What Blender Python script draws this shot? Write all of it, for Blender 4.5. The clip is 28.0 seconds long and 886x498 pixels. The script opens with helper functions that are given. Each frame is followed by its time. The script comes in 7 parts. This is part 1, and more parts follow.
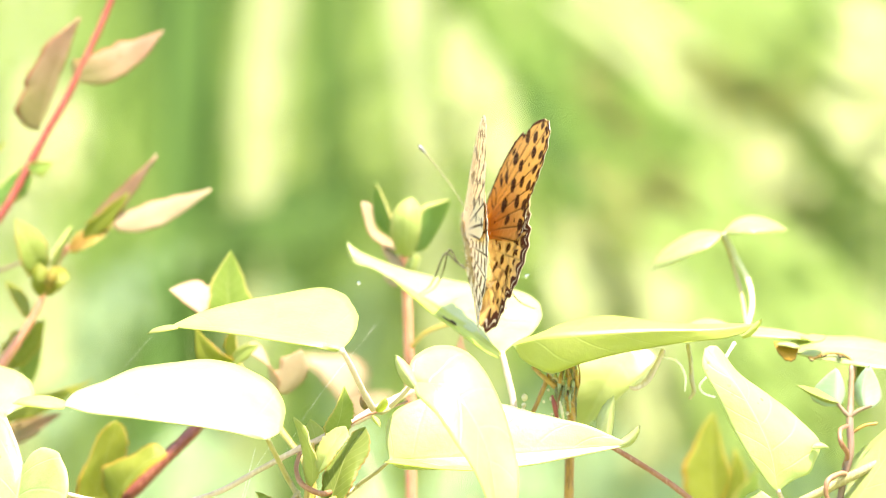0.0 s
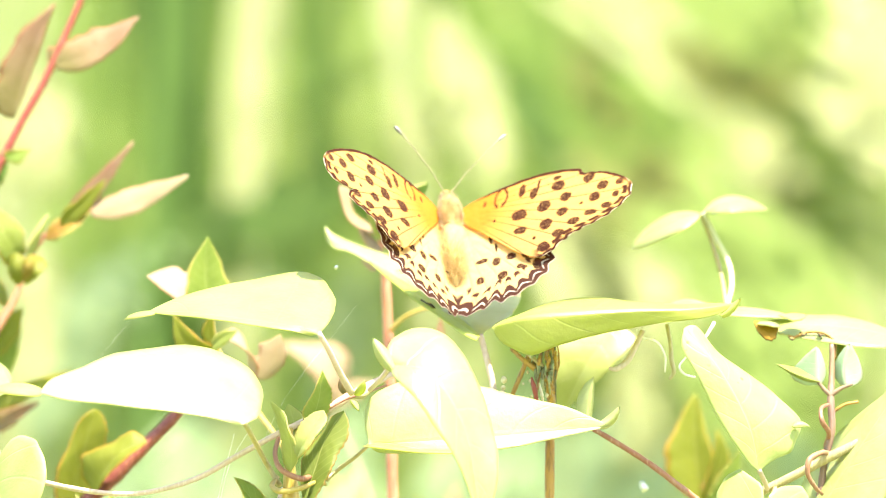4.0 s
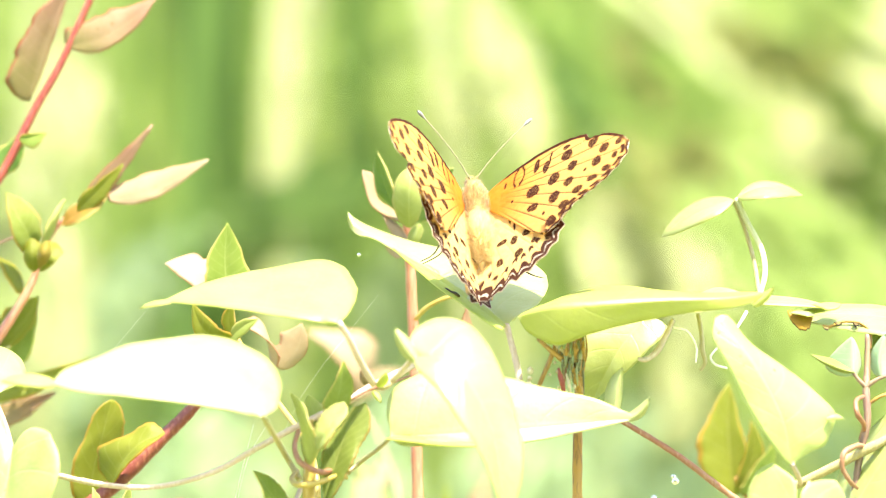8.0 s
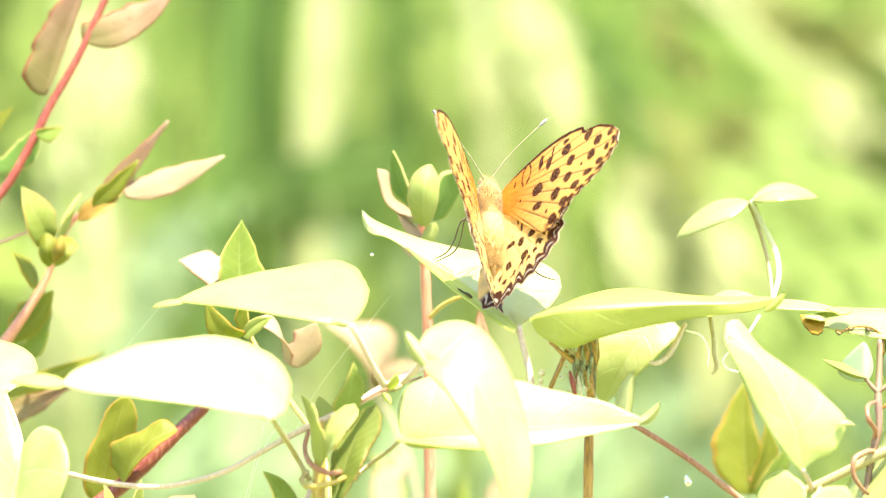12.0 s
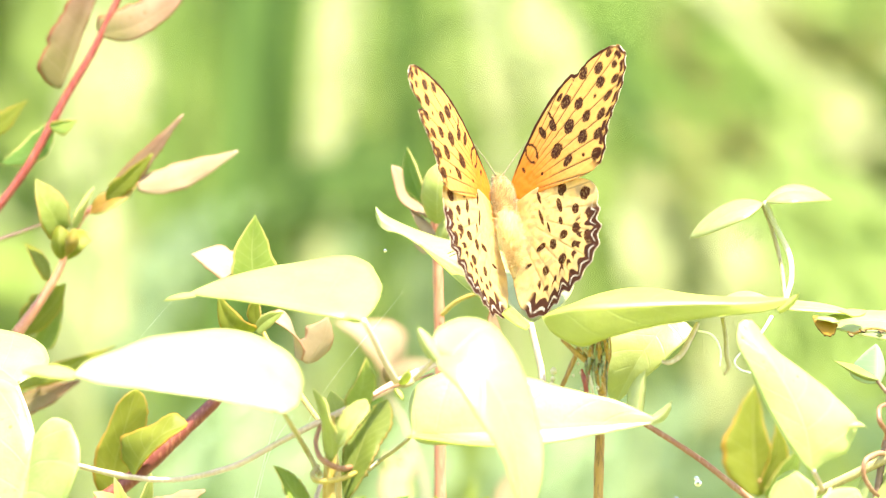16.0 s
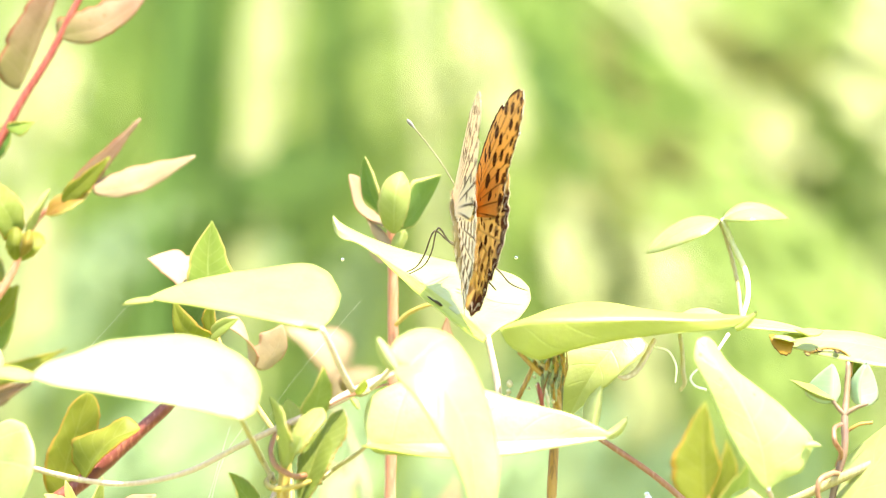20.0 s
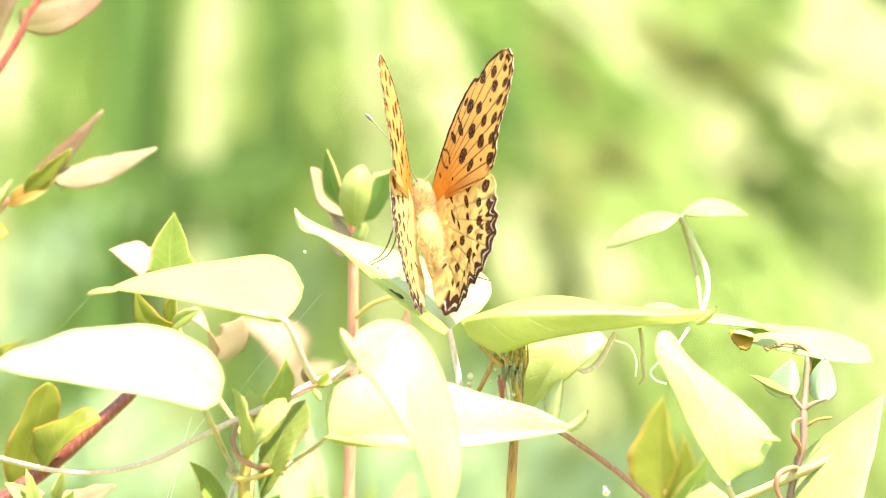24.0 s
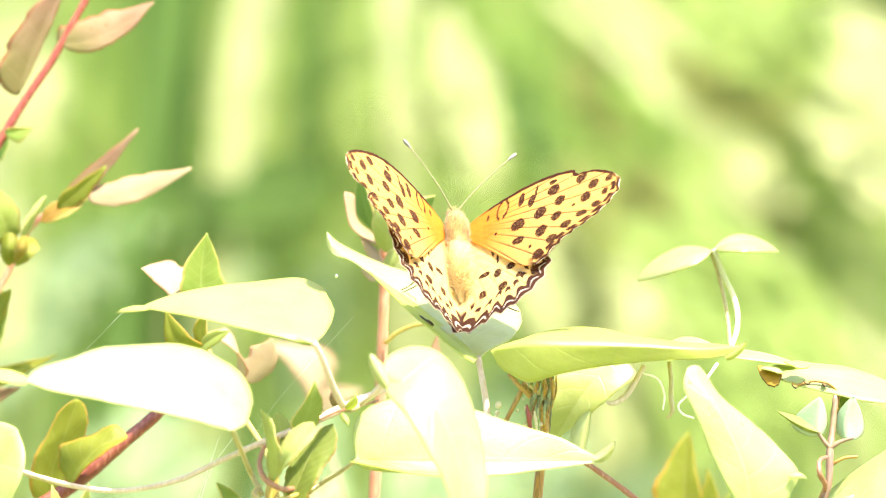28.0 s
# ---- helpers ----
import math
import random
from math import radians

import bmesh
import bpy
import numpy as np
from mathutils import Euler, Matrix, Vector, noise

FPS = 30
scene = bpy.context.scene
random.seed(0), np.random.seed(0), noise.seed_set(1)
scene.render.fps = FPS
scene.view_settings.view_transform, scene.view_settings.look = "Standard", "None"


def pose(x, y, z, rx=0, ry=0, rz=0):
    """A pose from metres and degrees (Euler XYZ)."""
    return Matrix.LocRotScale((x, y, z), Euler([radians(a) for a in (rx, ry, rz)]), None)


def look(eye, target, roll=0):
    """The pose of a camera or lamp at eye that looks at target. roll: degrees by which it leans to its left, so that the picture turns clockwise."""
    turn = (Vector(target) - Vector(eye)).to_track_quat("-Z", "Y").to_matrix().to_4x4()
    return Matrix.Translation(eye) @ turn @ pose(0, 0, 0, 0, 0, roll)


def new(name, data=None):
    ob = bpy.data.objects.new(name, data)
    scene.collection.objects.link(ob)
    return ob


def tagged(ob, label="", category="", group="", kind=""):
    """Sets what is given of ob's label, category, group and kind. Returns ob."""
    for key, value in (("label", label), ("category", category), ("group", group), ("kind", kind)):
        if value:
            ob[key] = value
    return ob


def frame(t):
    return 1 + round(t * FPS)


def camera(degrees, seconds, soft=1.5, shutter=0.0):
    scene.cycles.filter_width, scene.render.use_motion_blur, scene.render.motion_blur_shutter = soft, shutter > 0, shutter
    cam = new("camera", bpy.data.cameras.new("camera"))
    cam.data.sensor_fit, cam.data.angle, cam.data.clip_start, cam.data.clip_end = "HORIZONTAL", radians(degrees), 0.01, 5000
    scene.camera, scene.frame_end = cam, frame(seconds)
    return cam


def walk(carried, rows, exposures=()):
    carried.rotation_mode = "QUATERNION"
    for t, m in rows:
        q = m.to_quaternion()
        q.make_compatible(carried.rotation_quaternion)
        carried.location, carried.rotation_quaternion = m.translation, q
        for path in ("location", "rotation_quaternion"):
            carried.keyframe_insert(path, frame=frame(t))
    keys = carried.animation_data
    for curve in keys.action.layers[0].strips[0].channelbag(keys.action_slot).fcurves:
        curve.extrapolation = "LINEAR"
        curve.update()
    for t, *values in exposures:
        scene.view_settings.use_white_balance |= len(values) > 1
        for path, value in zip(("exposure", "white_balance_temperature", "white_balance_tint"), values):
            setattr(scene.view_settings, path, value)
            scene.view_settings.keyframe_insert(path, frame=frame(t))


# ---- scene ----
cam = camera(7.0, 28.0, 1.0)
cam.data.dof.use_dof = True
cam.data.dof.focus_distance = 1.290
cam.data.dof.aperture_fstop = 17.5
# seconds, eye in metres, then yaw, pitch and lean in degrees
ROWS = [
    (0.0, -0.0094, -1.3171, 0.7977, -0.511, 0.560, 0.552),
    (0.5, -0.0070, -1.3173, 0.7957, -0.368, 0.607, 0.608),
    (1.0, -0.0055, -1.3164, 0.7948, -0.441, 0.538, 0.168),
    (1.5, -0.0046, -1.3162, 0.7939, -0.557, 0.438, 0.184),
    (2.0, -0.0048, -1.3158, 0.7935, -0.410, 0.491, 0.418),
    (2.5, -0.0050, -1.3149, 0.7938, -0.453, 0.650, 0.401),
    (4.5, -0.0040, -1.3068, 0.7948, -0.410, 0.474, -0.254),
    (5.0, -0.0000, -1.2820, 0.8000, -0.000, 0.000, -0.000),
    (5.5, 0.0008, -1.2782, 0.7946, 0.158, 0.072, 0.066),
    (6.0, 0.0013, -1.2765, 0.7924, -0.034, 0.357, -0.182),
    (6.5, 0.0013, -1.2755, 0.7916, -0.158, 0.364, -0.316),
    (7.0, 0.0031, -1.2751, 0.7929, -0.008, 0.398, -0.312),
    (7.5, 0.0023, -1.2760, 0.7925, 0.021, 0.458, -0.221),
    (8.0, 0.0012, -1.2767, 0.7969, -0.038, 0.371, -0.058),
    (8.5, -0.0010, -1.2772, 0.7997, -0.045, -0.468, 0.631),
    (9.0, 0.0008, -1.2757, 0.8030, -0.317, -0.277, 0.644),
    (9.5, 0.0027, -1.2764, 0.8052, -0.311, -0.353, 0.600),
    (10.0, 0.0038, -1.2754, 0.8057, -0.042, -0.376, 0.501),
    (10.5, 0.0064, -1.2751, 0.8033, 0.193, -0.149, 0.301),
    (11.0, 0.0068, -1.2761, 0.7996, 0.210, 0.078, 0.377),
    (11.5, 0.0082, -1.2753, 0.8053, 0.300, -0.048, 0.425),
    (12.0, 0.0101, -1.2753, 0.8076, 0.462, -0.100, 0.429),
    (12.5, 0.0098, -1.2755, 0.8074, 0.600, -0.212, 0.542),
    (14.5, 0.0111, -1.2752, 0.8080, 0.491, -0.320, 0.465),
    (15.0, 0.0102, -1.2744, 0.8062, 0.502, -0.211, 0.728),
    (15.5, 0.0093, -1.2746, 0.8057, 0.747, -0.135, 0.957),
    (16.0, 0.0080, -1.2752, 0.8043, 0.473, 0.021, 1.163),
    (16.5, 0.0061, -1.2761, 0.8044, 0.368, 0.244, 1.427),
    (17.0, 0.0013, -1.2760, 0.8044, 0.088, 0.181, 1.520),
    (17.5, 0.0019, -1.2784, 0.8024, 0.268, 0.301, 1.953),
    (18.0, 0.0026, -1.2766, 0.8039, 0.125, 0.151, 1.939),
    (18.5, 0.0024, -1.2758, 0.8039, 0.069, 0.207, 2.365),
    (19.0, 0.0026, -1.2758, 0.8034, -0.190, 0.194, 2.218),
    (19.5, -0.0000, -1.2746, 0.8046, -0.287, 0.094, 2.308),
    (20.0, -0.0043, -1.2746, 0.8047, -0.405, 0.097, 2.460),
    (20.5, 0.0005, -1.2757, 0.8066, -0.151, -0.119, 2.371),
    (21.0, 0.0019, -1.2751, 0.8050, -0.338, 0.013, 2.453),
    (21.5, -0.0011, -1.2755, 0.8013, -0.511, 0.155, 2.429),
    (23.5, -0.0069, -1.2786, 0.7993, -0.708, 0.339, 3.028),
    (24.0, -0.0107, -1.2804, 0.8016, -0.992, 0.193, 2.907),
    (24.5, -0.0101, -1.2817, 0.8003, -0.744, 0.295, 3.359),
    (25.0, -0.0077, -1.2824, 0.8032, -0.713, 0.233, 3.345),
    (25.5, -0.0129, -1.2834, 0.7991, -0.911, 0.472, 3.613),
    (26.0, -0.0176, -1.2832, 0.7971, -1.130, 0.649, 3.900),
    (26.5, -0.0186, -1.2832, 0.7958, -1.141, 0.596, 4.155),
    (27.0, -0.0188, -1.2836, 0.7957, -1.186, 0.696, 4.193),
    (27.5, -0.0167, -1.2818, 0.7966, -1.081, 0.627, 4.408),
    (28.0, -0.0132, -1.2820, 0.8016, -0.836, 0.395, 4.533),
]


def aim(x, y, z, yaw, pitch, lean):
    a, b = radians(yaw), radians(pitch)
    way = Vector((-math.sin(a) * math.cos(b), math.cos(a) * math.cos(b), math.sin(b)))
    return look((x, y, z), Vector((x, y, z)) + way, lean)


walk(cam, [(t, aim(*r)) for t, *r in ROWS], [(0.0, 2.59, 7900, 8), (28.0, 2.59, 7900, 8)])

# ---- world and sun ----
SUN_EL, SUN_AZ = 69.0, 38.0          # height, and degrees to the right of straight behind the camera
world = bpy.data.worlds.new("sky")
scene.world = world
world.use_nodes = True
wn = world.node_tree.nodes
sky = wn.new("ShaderNodeTexSky")
sky.sky_type, sky.sun_disc = "NISHITA", False
sky.dust_density, sky.ozone_density = 1.4, 0.8
sky.sun_elevation, sky.sun_rotation = radians(SUN_EL), radians(180 - SUN_AZ)
world.node_tree.links.new(sky.outputs[0], wn["Background"].inputs[0])
wn["Background"].inputs[1].default_value = 0.15
sun = new("sun", bpy.data.lights.new("sun", "SUN"))
sun.data.energy, sun.data.angle, sun.data.color = 4.1, radians(0.53), (1.0, 0.95, 0.88)
to_sun = Vector((math.sin(radians(SUN_AZ)) * math.cos(radians(SUN_EL)), -math.cos(radians(SUN_AZ)) * math.cos(radians(SUN_EL)), math.sin(radians(SUN_EL))))
sun.matrix_world = look(to_sun * 20, (0, 0, 0))


# ---- materials ----
def tree(name):
    m = bpy.data.materials.new(name)
    m.use_nodes = True
    return m, m.node_tree.nodes, m.node_tree.links, m.node_tree.nodes["Principled BSDF"]


def ramp(nodes, links, fac, stops):
    r = nodes.new("ShaderNodeValToRGB")
    el = r.color_ramp.elements
    while len(el) < len(stops):
        el.new(0.5)
    for e, (p, c) in zip(el, stops):
        e.position, e.color = p, (c, c, c, 1) if isinstance(c, (int, float)) else (*c, 1)
    links.new(fac, r.inputs[0])
    return r.outputs[0]


def mixed(nodes, links, fac, a, b, mode="MIX"):
    n = nodes.new("ShaderNodeMix")
    n.data_type, n.blend_type = "RGBA", mode
    for slot, v in ((0, fac), (6, a), (7, b)):
        if isinstance(v, (int, float)):
            n.inputs[slot].default_value = v
        elif isinstance(v, tuple):
            n.inputs[slot].default_value = (*v, 1)
        else:
            links.new(v, n.inputs[slot])
    return n.outputs[2]


def math_node(nodes, links, op, a, b=0.0):
    n = nodes.new("ShaderNodeMath")
    n.operation = op
    for i, v in enumerate((a, b)):
        if isinstance(v, (int, float)):
            n.inputs[i].default_value = v
        else:
            links.new(v, n.inputs[i])
    return n.outputs[0]


def noise_node(nodes, links, scale, detail=3.0, rough=0.6):
    c = nodes.new("ShaderNodeTexCoord")
    n = nodes.new("ShaderNodeTexNoise")
    n.inputs["Scale"].default_value, n.inputs["Detail"].default_value, n.inputs["Roughness"].default_value = scale, detail, rough
    links.new(c.outputs["Object"], n.inputs["Vector"])
    return n.outputs[0]


def glow_through(nodes, links, shader, colour, share):
    """Lets a share of the light pass through a thin blade."""
    t = nodes.new("ShaderNodeBsdfTranslucent")
    links.new(colour, t.inputs[0])
    m = nodes.new("ShaderNodeMixShader")
    m.inputs[0].default_value = share
    links.new(shader.outputs[0], m.inputs[1])
    links.new(t.outputs[0], m.inputs[2])
    links.new(m.outputs[0], nodes["Material Output"].inputs[0])


def leaf_material(name, base, second, edge, vein, share=0.3, rough=0.45, edge_from=0.86, veins=7.0, spots=0.0, gloss=0.5, glow=0.4, flush=None):
    """A leaf blade: two greens in patches, a coloured rim, a midrib and side veins that run up and out."""
    m, n, k, p = tree(name)
    uv = n.new("ShaderNodeUVMap")
    sep = n.new("ShaderNodeSeparateXYZ")
    k.new(uv.outputs[0], sep.inputs[0])
    across = math_node(n, k, "ABSOLUTE", math_node(n, k, "SUBTRACT", math_node(n, k, "MULTIPLY", sep.outputs[0], 2.0), 1.0))
    grain = noise_node(n, k, 900.0)
    patch = noise_node(n, k, 130.0, 4.0)
    info = n.new("ShaderNodeObjectInfo")
    tone = math_node(n, k, "ADD", math_node(n, k, "MULTIPLY", patch, 0.8), math_node(n, k, "MULTIPLY", info.outputs["Random"], 0.3))
    col = mixed(n, k, ramp(n, k, tone, ((0.35, 0.0), (0.75, 1.0))), base, second)
    col = mixed(n, k, math_node(n, k, "MULTIPLY", grain, 0.35), col, tuple(min(1.0, c * 1.35) for c in base))
    if flush:
        # the young tip is flushed with another colour
        low = math_node(n, k, "ADD", sep.outputs[1], math_node(n, k, "MULTIPLY", math_node(n, k, "SUBTRACT", patch, 0.5), 0.9))
        col = mixed(n, k, ramp(n, k, low, ((0.15, 0.85), (0.7, 0.0))), col, flush)
    # side veins: lines of constant height minus distance from the midrib
    slope = math_node(n, k, "SUBTRACT", sep.outputs[1], math_node(n, k, "MULTIPLY", across, 0.22))
    saw = math_node(n, k, "FRACT", math_node(n, k, "MULTIPLY", slope, veins))
    tri = math_node(n, k, "ABSOLUTE", math_node(n, k, "SUBTRACT", saw, 0.5))
    side = ramp(n, k, tri, ((0.0, 1.0), (0.06, 0.0)))
    rib = ramp(n, k, across, ((0.0, 1.0), (0.05, 0.0)))
    lines = math_node(n, k, "MAXIMUM", rib, math_node(n, k, "MULTIPLY", side, 0.55))
    col = mixed(n, k, math_node(n, k, "MULTIPLY", lines, 0.7), col, vein)
    wob = math_node(n, k, "ADD", across, math_node(n, k, "MULTIPLY", math_node(n, k, "SUBTRACT", patch, 0.5), 0.12))
    col = mixed(n, k, ramp(n, k, wob, ((edge_from, 0.0), (min(0.99, edge_from + 0.09), 0.9))), col, edge)
    if spots:
        v = n.new("ShaderNodeTexVoronoi")
        v.inputs["Scale"].default_value = 420.0
        c = n.new("ShaderNodeTexCoord")
        k.new(c.outputs["Object"], v.inputs["Vector"])
        rare = math_node(n, k, "MULTIPLY", ramp(n, k, v.outputs["Distance"], ((0.12, 1.0), (0.2, 0.0))), ramp(n, k, patch, ((0.5, 0.0), (0.6, spots))))
        col = mixed(n, k, rare, col, (0.12, 0.1, 0.03))
    k.new(col, p.inputs["Base Color"])
    p.inputs["Roughness"].default_value = rough
    p.inputs["Specular IOR Level"].default_value = gloss
    bump = n.new("ShaderNodeBump")
    bump.inputs["Strength"].default_value, bump.inputs["Distance"].default_value = 0.35, 0.0006
    k.new(math_node(n, k, "SUBTRACT", math_node(n, k, "MULTIPLY", grain, 0.5), math_node(n, k, "MULTIPLY", lines, 0.45)), bump.inputs["Height"])
    k.new(bump.outputs[0], p.inputs["Normal"])
    glow_through(n, k, p, mixed(n, k, glow, col, (0.52, 0.66, 0.14), "MIX"), share)
    return m


def stem_material(name, base, second, streak, rough=0.5):
    m, n, k, p = tree(name)
    c = n.new("ShaderNodeTexCoord")
    mp = n.new("ShaderNodeMapping")
    mp.inputs["Scale"].default_value = (1.0, 1.0, 0.12)
    k.new(c.outputs["Object"], mp.inputs["Vector"])
    f = n.new("ShaderNodeTexNoise")
    f.inputs["Scale"].default_value, f.inputs["Detail"].default_value = 2600.0, 4.0
    k.new(mp.outputs[0], f.inputs["Vector"])
    wide = noise_node(n, k, 90.0, 3.0)
    col = mixed(n, k, ramp(n, k, wide, ((0.38, 0.0), (0.62, 1.0))), base, second)
    col = mixed(n, k, ramp(n, k, f.outputs[0], ((0.5, 0.0), (0.7, 0.8))), col, streak)
    k.new(col, p.inputs["Base Color"])
    p.inputs["Roughness"].default_value = rough
    b = n.new("ShaderNodeBump")
    b.inputs["Strength"].default_value, b.inputs["Distance"].default_value = 0.4, 0.0001
    k.new(f.outputs[0], b.inputs["Height"])
    k.new(b.outputs[0], p.inputs["Normal"])
    return m


def painted_material(name, share, rough, layer="pattern", fuzz=3500.0, amount=0.25, sheen=0.0, tint=0.55):
    """A scaled or hairy surface whose pattern sits on the mesh, with fine grain over it."""
    m, n, k, p = tree(name)
    a = n.new("ShaderNodeVertexColor")
    a.layer_name = layer
    g = noise_node(n, k, fuzz, 2.0)
    col = mixed(n, k, math_node(n, k, "MULTIPLY", g, amount), a.outputs[0], (0.5, 0.36, 0.16), "MULTIPLY")
    k.new(col, p.inputs["Base Color"])
    p.inputs["Roughness"].default_value = rough
    p.inputs["Specular IOR Level"].default_value = 0.25
    p.inputs["Sheen Weight"].default_value = sheen
    b = n.new("ShaderNodeBump")
    b.inputs["Strength"].default_value, b.inputs["Distance"].default_value = 0.3, 0.0001
    k.new(g, b.inputs["Height"])
    k.new(b.outputs[0], p.inputs["Normal"])
    if share:
        glow_through(n, k, p, mixed(n, k, tint, col, (1.0, 0.70, 0.30), "MULTIPLY"), share)
    return m


def plain_material(name, base, second, scale, rough=0.6, metal=0.0, share=0.0, island=False):
    m, n, k, p = tree(name)
    g = noise_node(n, k, scale, 4.0)
    fac = ramp(n, k, g, ((0.35, 0.0), (0.65, 1.0)))
    if island:
        geo = n.new("ShaderNodeNewGeometry")
        fac = math_node(n, k, "ADD", math_node(n, k, "MULTIPLY", fac, 0.4), math_node(n, k, "MULTIPLY", geo.outputs["Random Per Island"], 0.6))
    col = mixed(n, k, fac, base, second)
    k.new(col, p.inputs["Base Color"])
    p.inputs["Roughness"].default_value, p.inputs["Metallic"].default_value = rough, metal
    if share:
        glow_through(n, k, p, col, share)
    return m


VINE = leaf_material("vine_leaf", (0.30, 0.34, 0.12), (0.42, 0.46, 0.225), (0.42, 0.46, 0.19), (0.41, 0.45, 0.20), 0.42, 0.36, 0.96, 6.0, 0.0, 0.7)
VINE_SOFT = leaf_material("vine_leaf_soft", (0.265, 0.305, 0.075), (0.36, 0.40, 0.13), (0.40, 0.45, 0.15), (0.35, 0.40, 0.13), 0.42, 0.42, 0.96, 6.0, 0.0, 0.5)
VINE_SPOT = leaf_material("vine_leaf_spotted", (0.29, 0.36, 0.115), (0.41, 0.47, 0.20), (0.44, 0.50, 0.22), (0.42, 0.48, 0.25), 0.44, 0.42, 0.95, 6.0, 0.9, 0.4)
VINE_YELLOW = leaf_material("vine_leaf_yellowish", (0.38, 0.41, 0.10), (0.46, 0.49, 0.17), (0.48, 0.51, 0.22), (0.45, 0.49, 0.18), 0.58, 0.42, 0.95, 6.0, 0.0, 0.6)
PALE_STEM = stem_material("pale_shoot_stem", (0.36, 0.38, 0.20), (0.44, 0.46, 0.26), (0.52, 0.52, 0.36))
VINE_GREEN = leaf_material("vine_leaf_green", (0.36, 0.41, 0.08), (0.46, 0.50, 0.16), (0.48, 0.52, 0.16), (0.50, 0.54, 0.22), 0.50, 0.5, 0.93, 6.0, 0.0, 0.4)
SHRUB = leaf_material("shrub_leaf", (0.13, 0.20, 0.035), (0.24, 0.30, 0.08), (0.46, 0.36, 0.12), (0.34, 0.40, 0.15), 0.45, 0.5, 0.88, 8.0, 0.25, 0.25)
SHRUB_DEEP = leaf_material("shrub_leaf_deep", (0.065, 0.14, 0.03), (0.12, 0.20, 0.055), (0.48, 0.42, 0.17), (0.18, 0.26, 0.10), 0.38, 0.6, 0.84, 8.0, 0.2, 0.12)
SHRUB_PALE = leaf_material("shrub_leaf_pale", (0.22, 0.27, 0.07), (0.34, 0.38, 0.15), (0.46, 0.40, 0.16), (0.42, 0.46, 0.2), 0.42, 0.5, 0.88, 8.0, 0.2, 0.25)
PINK = leaf_material("shrub_leaf_pink", (0.25, 0.13, 0.095), (0.38, 0.29, 0.19), (0.27, 0.08, 0.05), (0.35, 0.27, 0.17), 0.48, 0.55, 0.86, 8.0, 0.45, 0.2, 0.1, (0.22, 0.20, 0.08))
CREAM_PINK = leaf_material("shrub_leaf_cream", (0.27, 0.20, 0.125), (0.41, 0.34, 0.22), (0.38, 0.20, 0.13), (0.38, 0.31, 0.21), 0.4, 0.55, 0.84, 8.0, 0.2, 0.3, 0.1)
OLIVE = leaf_material("shrub_leaf_olive", (0.15, 0.175, 0.022), (0.26, 0.275, 0.055), (0.44, 0.23, 0.05), (0.34, 0.35, 0.12), 0.54, 0.5, 0.87, 7.0, 0.25, 0.25)
BLUEGREEN = leaf_material("twig_leaf_bluish", (0.26, 0.40, 0.26), (0.38, 0.50, 0.34), (0.30, 0.26, 0.20), (0.5, 0.55, 0.4), 0.35, 0.5, 0.9, 7.0)
WITHER = leaf_material("withered_leaf", (0.065, 0.045, 0.012), (0.17, 0.125, 0.03), (0.035, 0.025, 0.012), (0.15, 0.11, 0.04), 0.2, 0.6, 0.7, 5.0, 0.8, 0.3, 0.0)
OCHRE = leaf_material("ochre_leaf_tip", (0.24, 0.13, 0.012), (0.40, 0.25, 0.03), (0.10, 0.055, 0.012), (0.36, 0.24, 0.04), 0.4, 0.6, 0.84, 5.0, 0.6, 0.3, 0.0)
NET = leaf_material("net_veined_leaf", (0.125, 0.165, 0.035), (0.21, 0.25, 0.07), (0.36, 0.20, 0.07), (0.40, 0.43, 0.17), 0.45, 0.5, 0.92, 11.0, 0.25, 0.3)
RUSTY = leaf_material("rusty_leaf", (0.19, 0.20, 0.03), (0.30, 0.12, 0.04), (0.48, 0.42, 0.16), (0.30, 0.24, 0.08), 0.5, 0.5, 0.84, 8.0, 0.3, 0.25)
BUD_LEAF = leaf_material("bud_leaf", (0.14, 0.19, 0.035), (0.27, 0.30, 0.10), (0.44, 0.26, 0.09), (0.36, 0.40, 0.16), 0.52, 0.5, 0.86, 8.0, 0.3, 0.25)
RED_STEM = stem_material("red_stem", (0.19, 0.026, 0.022), (0.24, 0.045, 0.032), (0.32, 0.11, 0.075))
DARK_RED_STEM = stem_material("dark_red_stem", (0.115, 0.020, 0.015), (0.16, 0.035, 0.022), (0.30, 0.12, 0.08))
SALMON_STEM = stem_material("salmon_stem", (0.36, 0.13, 0.085), (0.38, 0.17, 0.10), (0.42, 0.26, 0.17))
PINK_STEM = stem_material("pinkish_vine_stem", (0.38, 0.31, 0.23), (0.44, 0.34, 0.29), (0.52, 0.45, 0.38))
TAN_STEM = stem_material("tan_vine_stem", (0.24, 0.22, 0.085), (0.30, 0.26, 0.12), (0.42, 0.37, 0.23))
YELLOW_STEM = stem_material("yellow_shoot_stem", (0.30, 0.21, 0.04), (0.32, 0.26, 0.07), (0.36, 0.30, 0.1))
BROWN_STEM = stem_material("brown_stem", (0.25, 0.13, 0.018), (0.32, 0.19, 0.04), (0.08, 0.045, 0.01))
BARK = stem_material("dark_bark", (0.05, 0.05, 0.03), (0.14, 0.16, 0.08), (0.30, 0.28, 0.18), 0.8)
PURPLE_STEM = stem_material("purple_twig", (0.13, 0.075, 0.06), (0.17, 0.12, 0.07), (0.28, 0.16, 0.13))
